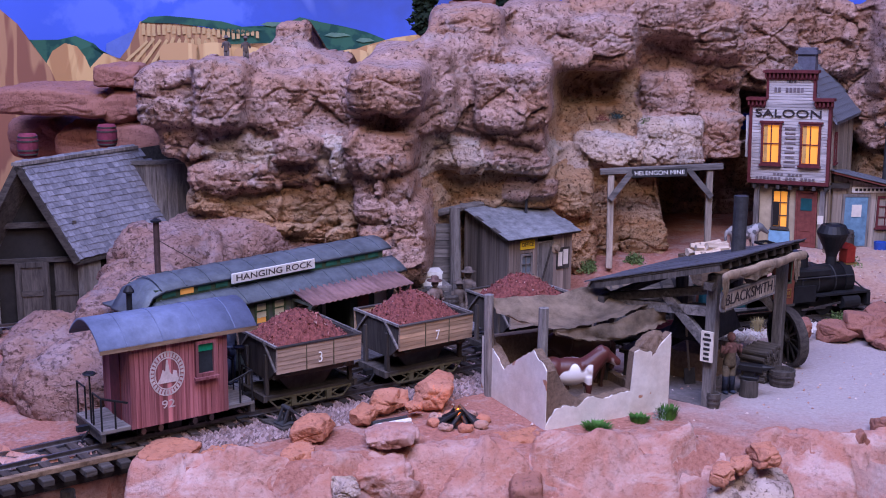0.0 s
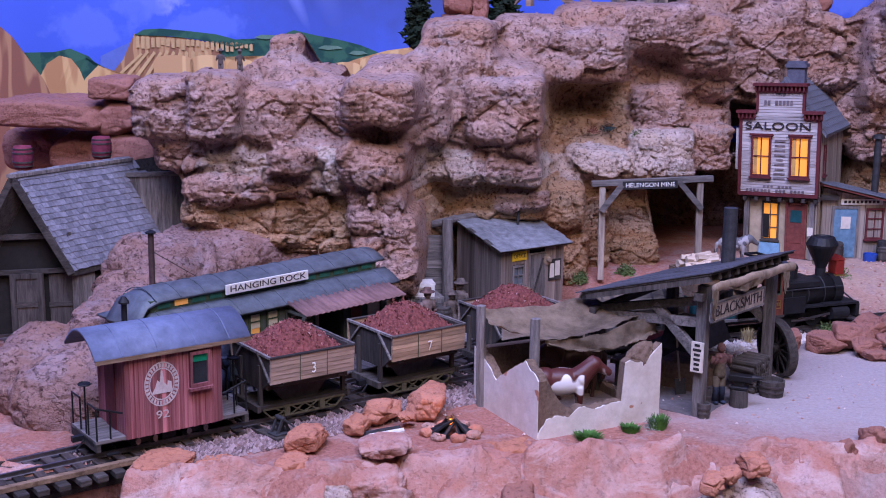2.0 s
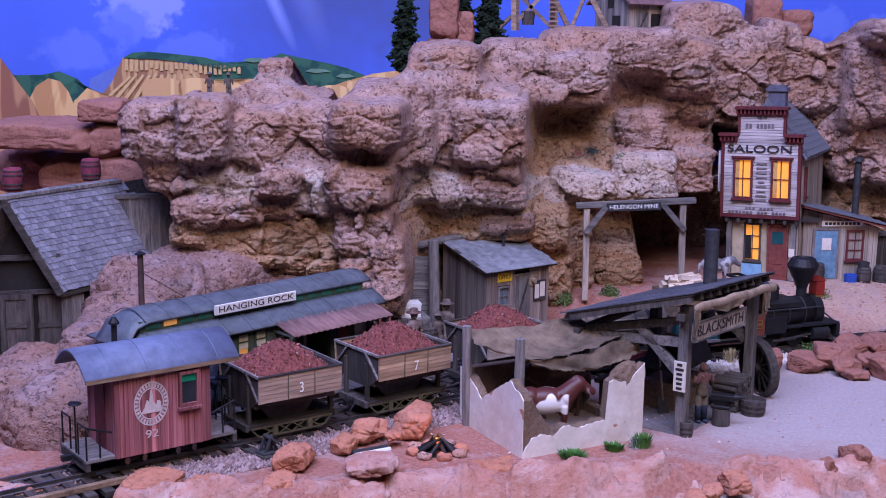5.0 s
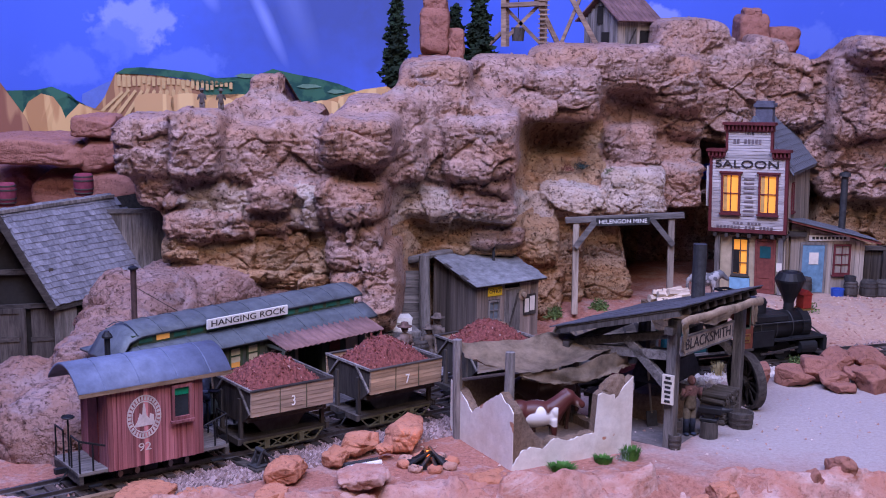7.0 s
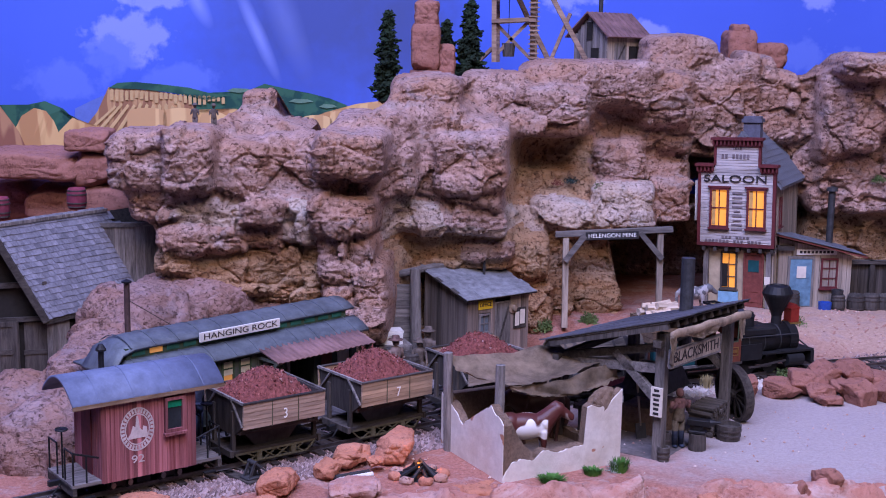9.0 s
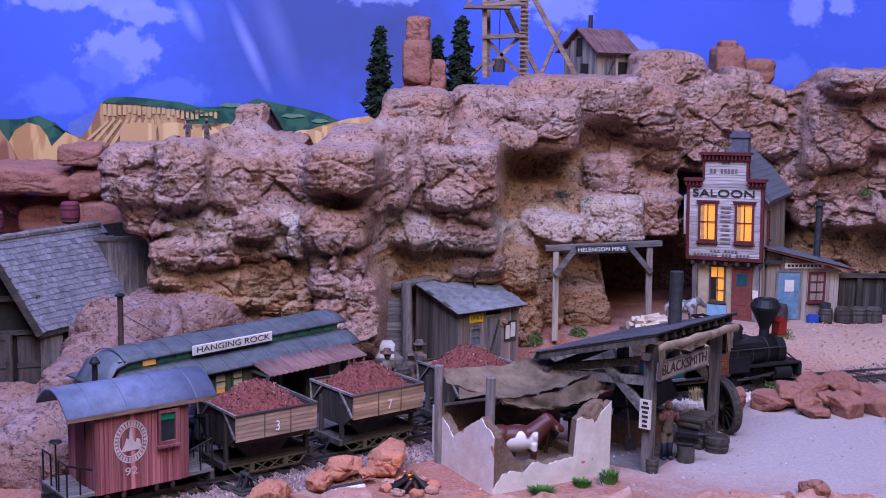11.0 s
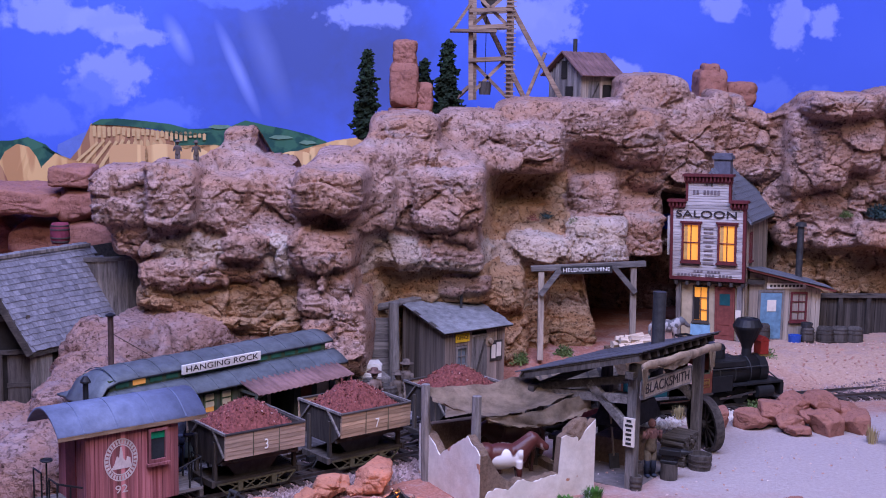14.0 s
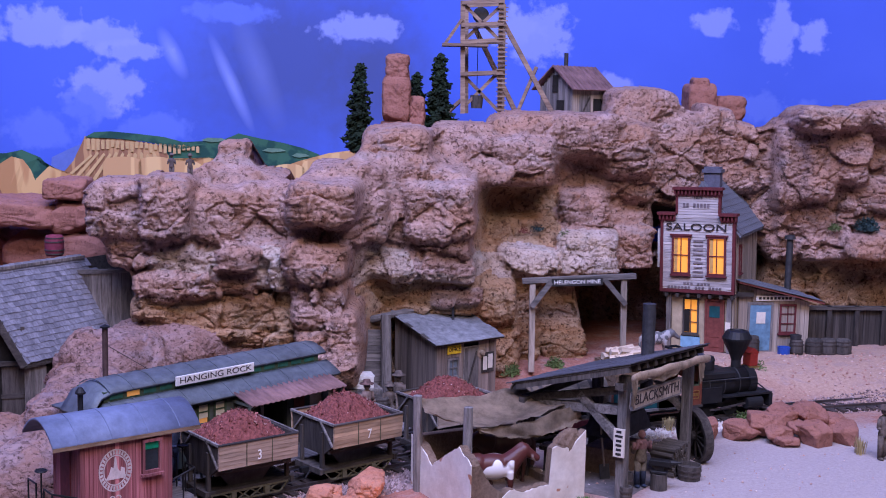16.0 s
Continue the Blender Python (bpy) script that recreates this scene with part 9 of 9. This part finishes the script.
def make_crate(name, x, y, z, rz, w, d, h, label, mat, brace=True):
    t = thing(name, x, y, z, rz, label, "crate")
    core = part("box", box(-w / 2 + 0.05, w / 2 - 0.05, -d / 2 + 0.05, d / 2 - 0.05, 0.02, h - 0.03), mat, t)
    boards(core, -w / 2, w / 2, 0, h, 0.3, 0.06, mat, at(0, -d / 2, 0))
    boards(core, -d / 2, d / 2, 0, h, 0.3, 0.06, mat, at(-w / 2, 0, 0, 0, 0, 90))
    part("frame", frame_bm(-w / 2, w / 2, 0, h, 0.22, -d / 2 - 0.12, -d / 2 - 0.03), mat, t)
    if brace:
        part("brace", beam((-w / 2 + 0.2, -d / 2 - 0.08, 0.2), (w / 2 - 0.2, -d / 2 - 0.08, h - 0.2), 0.06, 0.2), mat, t)
    part("lid", box(-w / 2 - 0.06, w / 2 + 0.06, -d / 2 - 0.08, d / 2 + 0.04, h - 0.03, h + 0.1), mat, t)


make_crate("shipping_crate", -7.0, 77.6, 0.48, 48, 2.3, 2.3, 2.15, "pale braced shipping crate on the platform", PALEWOOD)
make_crate("shipping_crate", -4.3, 85.0, 0.48, 20, 2.3, 2.0, 1.7, "grey braced crate on the platform end", GREYWOOD)
make_crate("small_crate", -4.5, 85.0, 2.28, 14, 1.7, 1.3, 0.85, "small whitewashed crate stacked on a bigger one", WHITE, False)
make_crate("small_crate", 1.9, 85.3, 0.9, 38, 1.5, 1.0, 0.8, "low grey crate in front of the hut", GREYWOOD, False)
make_crate("small_crate", 2.6, 85.7, 1.8, 30, 1.1, 0.8, 0.8, "small tan crate in front of the hut", BROWNWOOD, False)


def make_bench():
    t = thing("platform_bench", -12.6, 69.9, 0.48, ST_RZ, "slatted bench with dark iron ends on the platform", "bench")
    for k in range(4):
        part("seat_slat", box(-1.45, 1.45, -0.75 + 0.24 * k, -0.57 + 0.24 * k, 0.85, 0.93), BENCH, t)
    for k in range(5):
        part("back_slat", box(-1.45, 1.45, 0.22 + 0.05 * k, 0.28 + 0.05 * k, 1.0 + 0.23 * k, 1.17 + 0.23 * k), BENCH, t)
    for x in (-1.45, 1.45):
        e = part("iron_end", beam((x, 0.2, 0.8), (x, 0.5, 2.1), 0.1, 0.12), BLACK, t)
        part("front_leg", beam((x, -0.75, 0), (x, -0.55, 0.9), 0.1, 0.12), BLACK, e)
        part("back_leg", beam((x, 0.5, 0), (x, 0.2, 0.9), 0.1, 0.12), BLACK, e)
        part("arm", beam((x, -0.8, 1.25), (x, 0.3, 1.35), 0.14, 0.1), BLACK, e)
        part("arm_scroll", rod((x - 0.06, -0.8, 1.15), (x + 0.06, -0.8, 1.15), 0.17, None, 12), BLACK, e)
        part("seat_bar", beam((x, -0.8, 0.82), (x, 0.3, 0.82), 0.1, 0.1), BLACK, e)


BENCH = wood_mat("bench_slat", (0.20, 0.10, 0.08), (0.1, 0.05, 0.04), "x", 0.2)
make_bench()


def make_suitcase():
    t = thing("travel_trunk", -16.0, 66.2, 0.48, 36, "old dark brown travelling trunk on the platform", "trunk")
    part("shell", box(-0.95, 0.95, -0.4, 0.4, 0, 1.3, 0.06), plain_mat("trunk_leather", (0.09, 0.05, 0.05), 0.7, vary=0.3), t)
    part("handle", rod((-0.25, 0, 1.36), (0.25, 0, 1.36), 0.05, None, 6), BLACK, t)
    for x in (-0.6, 0.6):
        part("strap", box(x - 0.06, x + 0.06, -0.43, 0.43, 0, 1.33), HOOP, t)
        part("buckle", box(x - 0.09, x + 0.09, -0.46, -0.42, 0.75, 0.9), BRASS, t)


make_suitcase()


def make_hand_truck():
    t = thing("ladder", -5.3, 78.9, 0.48, 20, "small red ladder leaning on the coach end", "ladder", rx=-24)
    for x in (-0.35, 0.35):
        part("rail", box(x - 0.06, x + 0.06, -0.06, 0.06, 0, 3.2), TERRA, t)
    for k in range(8):
        part("rung", rod((-0.35, 0, 0.3 + 0.37 * k), (0.35, 0, 0.3 + 0.37 * k), 0.04, None, 6), TERRA, t)


make_hand_truck()


# ---- campfire, paper bundle, switch stand ----
def make_campfire():
    t = thing("campfire", -1.6, 63.3, 0, 0, "small campfire with glowing embers in a stone ring", "campfire")
    for k in range(8):
        a = 2 * math.pi * k / 8 + 0.3
        b = ball((1.35 * math.cos(a), 1.1 * math.sin(a), 0.15), 0.36, 2, None, (1.2, 1, 0.75))
        for v in b.verts:
            v.co += Vector((0.1, 0.1, 0.1)) * noise.noise(v.co * 3 + Vector((k, 0, 0)))
        part("ring_stone", b, ROCKF if k % 2 else ORANGE, t, "", True)
    for k in range(13):
        a = 2 * math.pi * k / 13 + 0.4 * math.sin(k * 7)
        part("charred_log", rod((1.15 * math.cos(a), 0.9 * math.sin(a), 0.12), (0.25 * math.cos(a + 2), 0.25 * math.sin(a + 2), 0.55 + 0.07 * (k * 5 % 7)), 0.14, 0.09, 7), BLACK, t, "charred black log")
    part("ember", ball((0, -0.1, 0.62), 0.16, 2, None, (1, 1, 1.7)), glow_mat("ember", (1.0, 0.16, 0.02), 6.0), t, "glowing orange ember")
    part("ash", lathe([(0.8, 0.02), (0.5, 0.14), (0.05, 0.2)], 16), BLACK, t)


make_campfire()


def make_bundle():
    t = thing("pipe_bundle", -5.0, 62.4, 0, 30, "bundle of white and grey pipes on the ground", "pipe bundle")
    for k in range(5):
        part("pipe", rod((-1.0, -0.4 + 0.22 * k, 0.14 + 0.2 * (k % 2)), (1.0, -0.35 + 0.22 * k, 0.14 + 0.2 * (k % 2)), 0.13, None, 8), WHITE if k < 3 else IRON, t)


make_bundle()


def make_switch():
    t = thing("switch_stand", -11.4, 62.6, 0, 46, "iron switch stand on a timber beside the track", "switch stand")
    part("head_block", box(-0.3, 0.3, -1.6, 1.3, 0, 0.22, 0.03), DARKWOOD, t)
    part("head_block", box(0.6, 1.1, -1.6, 1.3, 0, 0.22, 0.03), DARKWOOD, t)
    part("base_plate", box(-0.2, 0.95, -1.35, -0.55, 0.22, 0.32, 0.02), IRON, t)
    for y in (-1.2, -0.7):
        for x in (0.0, 0.75):
            part("frame_leg", beam((x, y, 0.3), (0.38, y, 1.1), 0.1, 0.14), IRON, t)
    part("cross_pin", rod((0.38, -1.3, 1.05), (0.38, -0.6, 1.05), 0.12, None, 10), IRON, t)
    part("crank_box", box(0.2, 0.56, -1.1, -0.8, 0.32, 0.8, 0.03), BLACK, t)
    part("lever", beam((0.38, -1.3, 1.05), (1.0, -1.75, 0.4), 0.09, 0.09), IRON, t)
    part("lever_weight", ball((1.0, -1.75, 0.42), 0.15, 2), IRON, t, "", True)


make_switch()

# ---- figures and horses ----
def doll_mat(name, low, mid, top, cut1, cut2):
    m, nt, b = node_mat(name, 0.85)
    sep = nt.nodes.new("ShaderNodeSeparateXYZ")
    nt.links.new(coords(nt, (25, 25, 25)), sep.inputs[0])
    col = ramp(nt, sep.outputs["Z"], [(0, low), (cut1, low), (cut1 + 0.01, mid), (cut2, mid), (cut2 + 0.01, top)])
    n = noise_tex(nt, coords(nt), 300, 4, 0.6)
    nt.links.new(mix(nt, 1.0, col, ramp(nt, n, [(0.35, (0.5, 0.5, 0.5)), (0.62, (1.15, 1.15, 1.15))]), "MULTIPLY"), b.inputs["Base Color"])
    return m


def doll(x, y, z, rz, h, label, mat, hat=True, sitting=False, arm=0):
    """A small figure as one plain shape, 4 cm tall at h = 1."""
    bm = bmesh.new()
    k = h
    hip = 0.75 if sitting else 1.75
    for s in (-1, 1):
        if sitting:
            rod((s * 0.22 * k, 0, hip * k), (s * 0.26 * k, -0.75 * k, hip * k), 0.24 * k, 0.2 * k, 9, bm)
            rod((s * 0.26 * k, -0.75 * k, hip * k), (s * 0.26 * k, -0.8 * k, 0.05 * k), 0.19 * k, 0.14 * k, 9, bm)
        else:
            rod((s * 0.22 * k, 0, 0.05), (s * 0.2 * k, 0, hip * k), 0.16 * k, 0.24 * k, 9, bm)
        ball((s * 0.24 * k, (-0.85 if sitting else -0.1) * k, 0.08), 0.17 * k, 2, bm, (1, 1.6, 0.7))
        ex = (s * 0.62 * k, -0.05 * k, (hip + 0.55) * k)
        rod((s * 0.45 * k, 0, (hip + 1.2) * k), ex, 0.15 * k, 0.13 * k, 8, bm)
        hand = (s * (0.35 if arm else 0.6) * k, (-0.55 if arm else -0.15) * k, (hip + (0.55 if arm < 2 else 1.3)) * k)
        rod(ex, hand, 0.12 * k, 0.1 * k, 8, bm)
        ball(hand, 0.12 * k, 2, bm)
    lathe([(0.40 * k, (hip - 0.1) * k), (0.42 * k, (hip + 0.1) * k), (0.36 * k, (hip + 0.5) * k), (0.45 * k, (hip + 1.05) * k), (0.38 * k, (hip + 1.3) * k), (0.14 * k, (hip + 1.42) * k)], 14, bm, Matrix.Diagonal((1, 0.72, 1, 1)))
    ball((0, -0.03 * k, (hip + 1.72) * k), 0.27 * k, 3, bm, (0.9, 1, 1.1))
    if hat:
        lathe([(0.52 * k, 0), (0.54 * k, 0.05 * k), (0.3 * k, 0.08 * k), (0.25 * k, 0.32 * k), (0.08 * k, 0.36 * k)], 14, bm, Matrix.Translation((0, 0, (hip + 1.86) * k)))
    ob = link_mesh("figure", bm, mat, None, True)
    ob.matrix_world = at(x, y, z, 0, 0, rz)
    return tagged(ob, label, "figurine")


NAVY = doll_mat("figure_navy_suit", (0.025, 0.03, 0.055), (0.03, 0.035, 0.06), (0.05, 0.055, 0.10), 0.3, 0.85)
WORK = doll_mat("figure_workman", (0.03, 0.04, 0.07), (0.12, 0.095, 0.065), (0.20, 0.10, 0.09), 0.25, 0.6)
GREY = doll_mat("figure_grey", (0.16, 0.16, 0.17), (0.11, 0.14, 0.08), (0.2, 0.13, 0.1), 0.45, 0.85)
SEAT = doll_mat("figure_seated", (0.03, 0.05, 0.30), (0.2, 0.14, 0.12), (0.16, 0.09, 0.08), 0.2, 0.6)
DUN = doll_mat("figure_dun", (0.11, 0.085, 0.07), (0.13, 0.10, 0.085), (0.10, 0.07, 0.06), 0.45, 0.85)
doll(-14.6, 67.7, 0.48, 60, 0.97, "standing painted figurine in navy suit and hat", NAVY, True, False, 1)
doll(-8.6, 76.6, 0.95, 40, 0.9, "standing painted figurine in the station doorway", GREY, False)
doll(-3.9, 82.4, 0.48, 40, 1.0, "seated painted figurine in blue on the platform", SEAT, True, True)
doll(-1.7, 84.8, 0.6, -30, 1.0, "seated painted figurine in grey work clothes", DUN, True, True)
doll(-2.3, 83.6, 0.48, 10, 0.85, "small seated painted figurine on the platform end", DUN, True, True)
doll(13.5, 69.4, 0.05, 20, 0.95, "standing painted blacksmith figurine in apron", WORK, False, False, 2)
doll(30.9, 76.3, 0.0, 30, 0.95, "standing painted figurine on the dusty street", DUN, True)
doll(-16.9, 85.0, 17.25, 20, 0.47, "tiny dark painted figurine on the cliff top", DUN, True)
doll(-18.3, 85.4, 17.25, -10, 0.47, "tiny brown painted figurine on the cliff top", FIG, True)
WHITEFIG = doll_mat("figure_driver", (0.05, 0.06, 0.1), (0.6, 0.58, 0.55), (0.55, 0.45, 0.4), 0.44, 0.85)


def horse(x, y, z, rz, k, label, mat, low=0.0, long=1.0):
    """A horse figure as one plain shape; low drops the head, long stretches the body."""
    bm = bmesh.new()
    ball((0, 0, 2.45 * k), 1.0, 3, bm, (1.55 * k, 0.74 * k, 0.86 * k))
    ball((-1.05 * k, 0, 2.6 * k), 0.8 * k, 3, bm, (1, 0.85, 0.95))
    ball((1.05 * k, 0, 2.5 * k), 0.74 * k, 3, bm, (0.95, 0.85, 1))
    rod((1.1 * k, 0, 2.65 * k), (2.05 * k, 0, (3.1 - low) * k), 0.72 * k, 0.46 * k, 12, bm)
    ball((2.08 * k, 0, (3.08 - low) * k), 0.46 * k, 3, bm)
    rod((2.05 * k, 0, (3.1 - low) * k), (2.9 * k, 0, (2.5 - 1.2 * low) * k), 0.42 * k, 0.25 * k, 12, bm)
    ball((2.92 * k, 0, (2.48 - 1.2 * low) * k), 0.27 * k, 2, bm)
    for s in (-1, 1):
        rod((1.95 * k, s * 0.16 * k, (3.32 - low) * k), (2.0 * k, s * 0.2 * k, (3.7 - low) * k), 0.1 * k, 0.02, 6, bm)
        for xx, b in ((1.1, 0.05), (-1.15, -0.12)):
            rod((xx * k, s * 0.36 * k, 2.2 * k), ((xx + b) * k, s * 0.36 * k, 1.15 * k), 0.33 * k, 0.17 * k, 9, bm)
            rod(((xx + b) * k, s * 0.36 * k, 1.15 * k), (xx * k, s * 0.36 * k, 0.12 * k), 0.15 * k, 0.11 * k, 9, bm)
            rod((xx * k, s * 0.36 * k, 0.2 * k), (xx * k, s * 0.36 * k, 0), 0.15 * k, 0.2 * k, 9, bm)
    pts = [(-1.75, 2.95), (-2.05, 2.6), (-2.1, 1.7), (-2.0, 1.0)]
    for (a, za), (b, zb), r in zip(pts, pts[1:], (0.15, 0.22, 0.2)):
        rod((a * k, 0, za * k), (b * k, 0, zb * k), r * k, r * 0.8 * k, 8, bm)
    for j in range(9):
        f = j / 8
        ball(((1.0 + 0.9 * f) * k, 0, (3.12 + (0.28 - low) * f) * k), 0.24 * k, 2, bm, (1, 0.5, 1.1))
    bm.transform(Matrix.Diagonal((long, 1, 1, 1)))
    ob = link_mesh("horse_figurine", bm, mat, None, True)
    md = ob.modifiers.new("remesh", "REMESH")
    md.mode, md.voxel_size, md.use_smooth_shade = "VOXEL", 0.0008, True
    ob.matrix_world = at(x, y, z, 0, 0, rz)
    return tagged(ob, label, "horse figurine")


def coat(name, a, b, scale, cut):
    m, nt, bs = node_mat(name, 0.42)
    n = noise_tex(nt, coords(nt), scale, 1, 0.4)
    sep = nt.nodes.new("ShaderNodeSeparateXYZ")
    nt.links.new(coords(nt, (40, 40, 40)), sep.inputs[0])
    coatc = ramp(nt, n, [(cut, a), (cut + 0.02, b)])
    fore = ramp(nt, sep.outputs["X"], [(0.44, (0, 0, 0)), (0.47, (1, 1, 1)), (0.86, (1, 1, 1)), (0.94, (0.35, 0.35, 0.35))])
    nt.links.new(mix(nt, fore, coatc, b), bs.inputs["Base Color"])
    return m


doll(19.6, 85.2, 2.35, 20, 0.72, "small painted engine driver figurine in white shirt", WHITEFIG, True, False, 1)
PINTO = coat("pinto_coat", (0.75, 0.72, 0.70), (0.085, 0.024, 0.02), 75, 0.5)
horse(4.25, 65.3, 0.2, 8, 0.9, "brown and white pinto horse figurine in the stable", PINTO, -0.42, 0.97)
horse(5.2, 69.4, 0.2, 200, 0.92, "dark brown horse figurine at the back of the stable", coat("bay_coat", (0.05, 0.021, 0.016), (0.065, 0.027, 0.02), 40, 0.5))
horse(19.4, 97.0, 2.35, 8, 0.66, "dappled white horse figurine beside the saloon", coat("grey_coat", (0.36, 0.35, 0.36), (0.13, 0.13, 0.14), 260, 0.52))

# ---- lamps inside the saloon, embers ----
point_lamp("saloon_lamp", 24.4, 103.0, 8.0, 0.02, (1.0, 0.5, 0.12))
point_lamp("fire_light", -1.6, 63.2, 1.1, 0.006, (1.0, 0.3, 0.05))

# ---- the room that closes the place ----
def make_room():
    m = plain_mat("room_wall_grey", (0.22, 0.21, 0.24), 0.9, vary=0.1, scale=10)
    for name, b in (("wall_south", (-230, 230, -190, -180, -95, 205)), ("wall_west", (-240, -230, -190, 230, -95, 205)), ("wall_east", (230, 240, -190, 230, -95, 205)), ("wall_north", (-230, 230, 220, 230, -95, 205)), ("ceiling", (-240, 240, -190, 230, 205, 215)), ("floor", (-240, 240, -190, 230, -105, -95))):
        tagged(link_mesh(name, box(*b), m), "plain grey wall of the exhibition room" if "wall" in name else "plain grey " + name + " of the exhibition room", name.split("_")[0], kind="structure")


make_room()
tagged(link_mesh("table_base", box(-74, 74, 45, 142, -95, -24), plain_mat("table_base_grey", (0.10, 0.09, 0.10), 0.9, vary=0.2, scale=10)), "plain dark base under the layout", "table base", kind="structure")
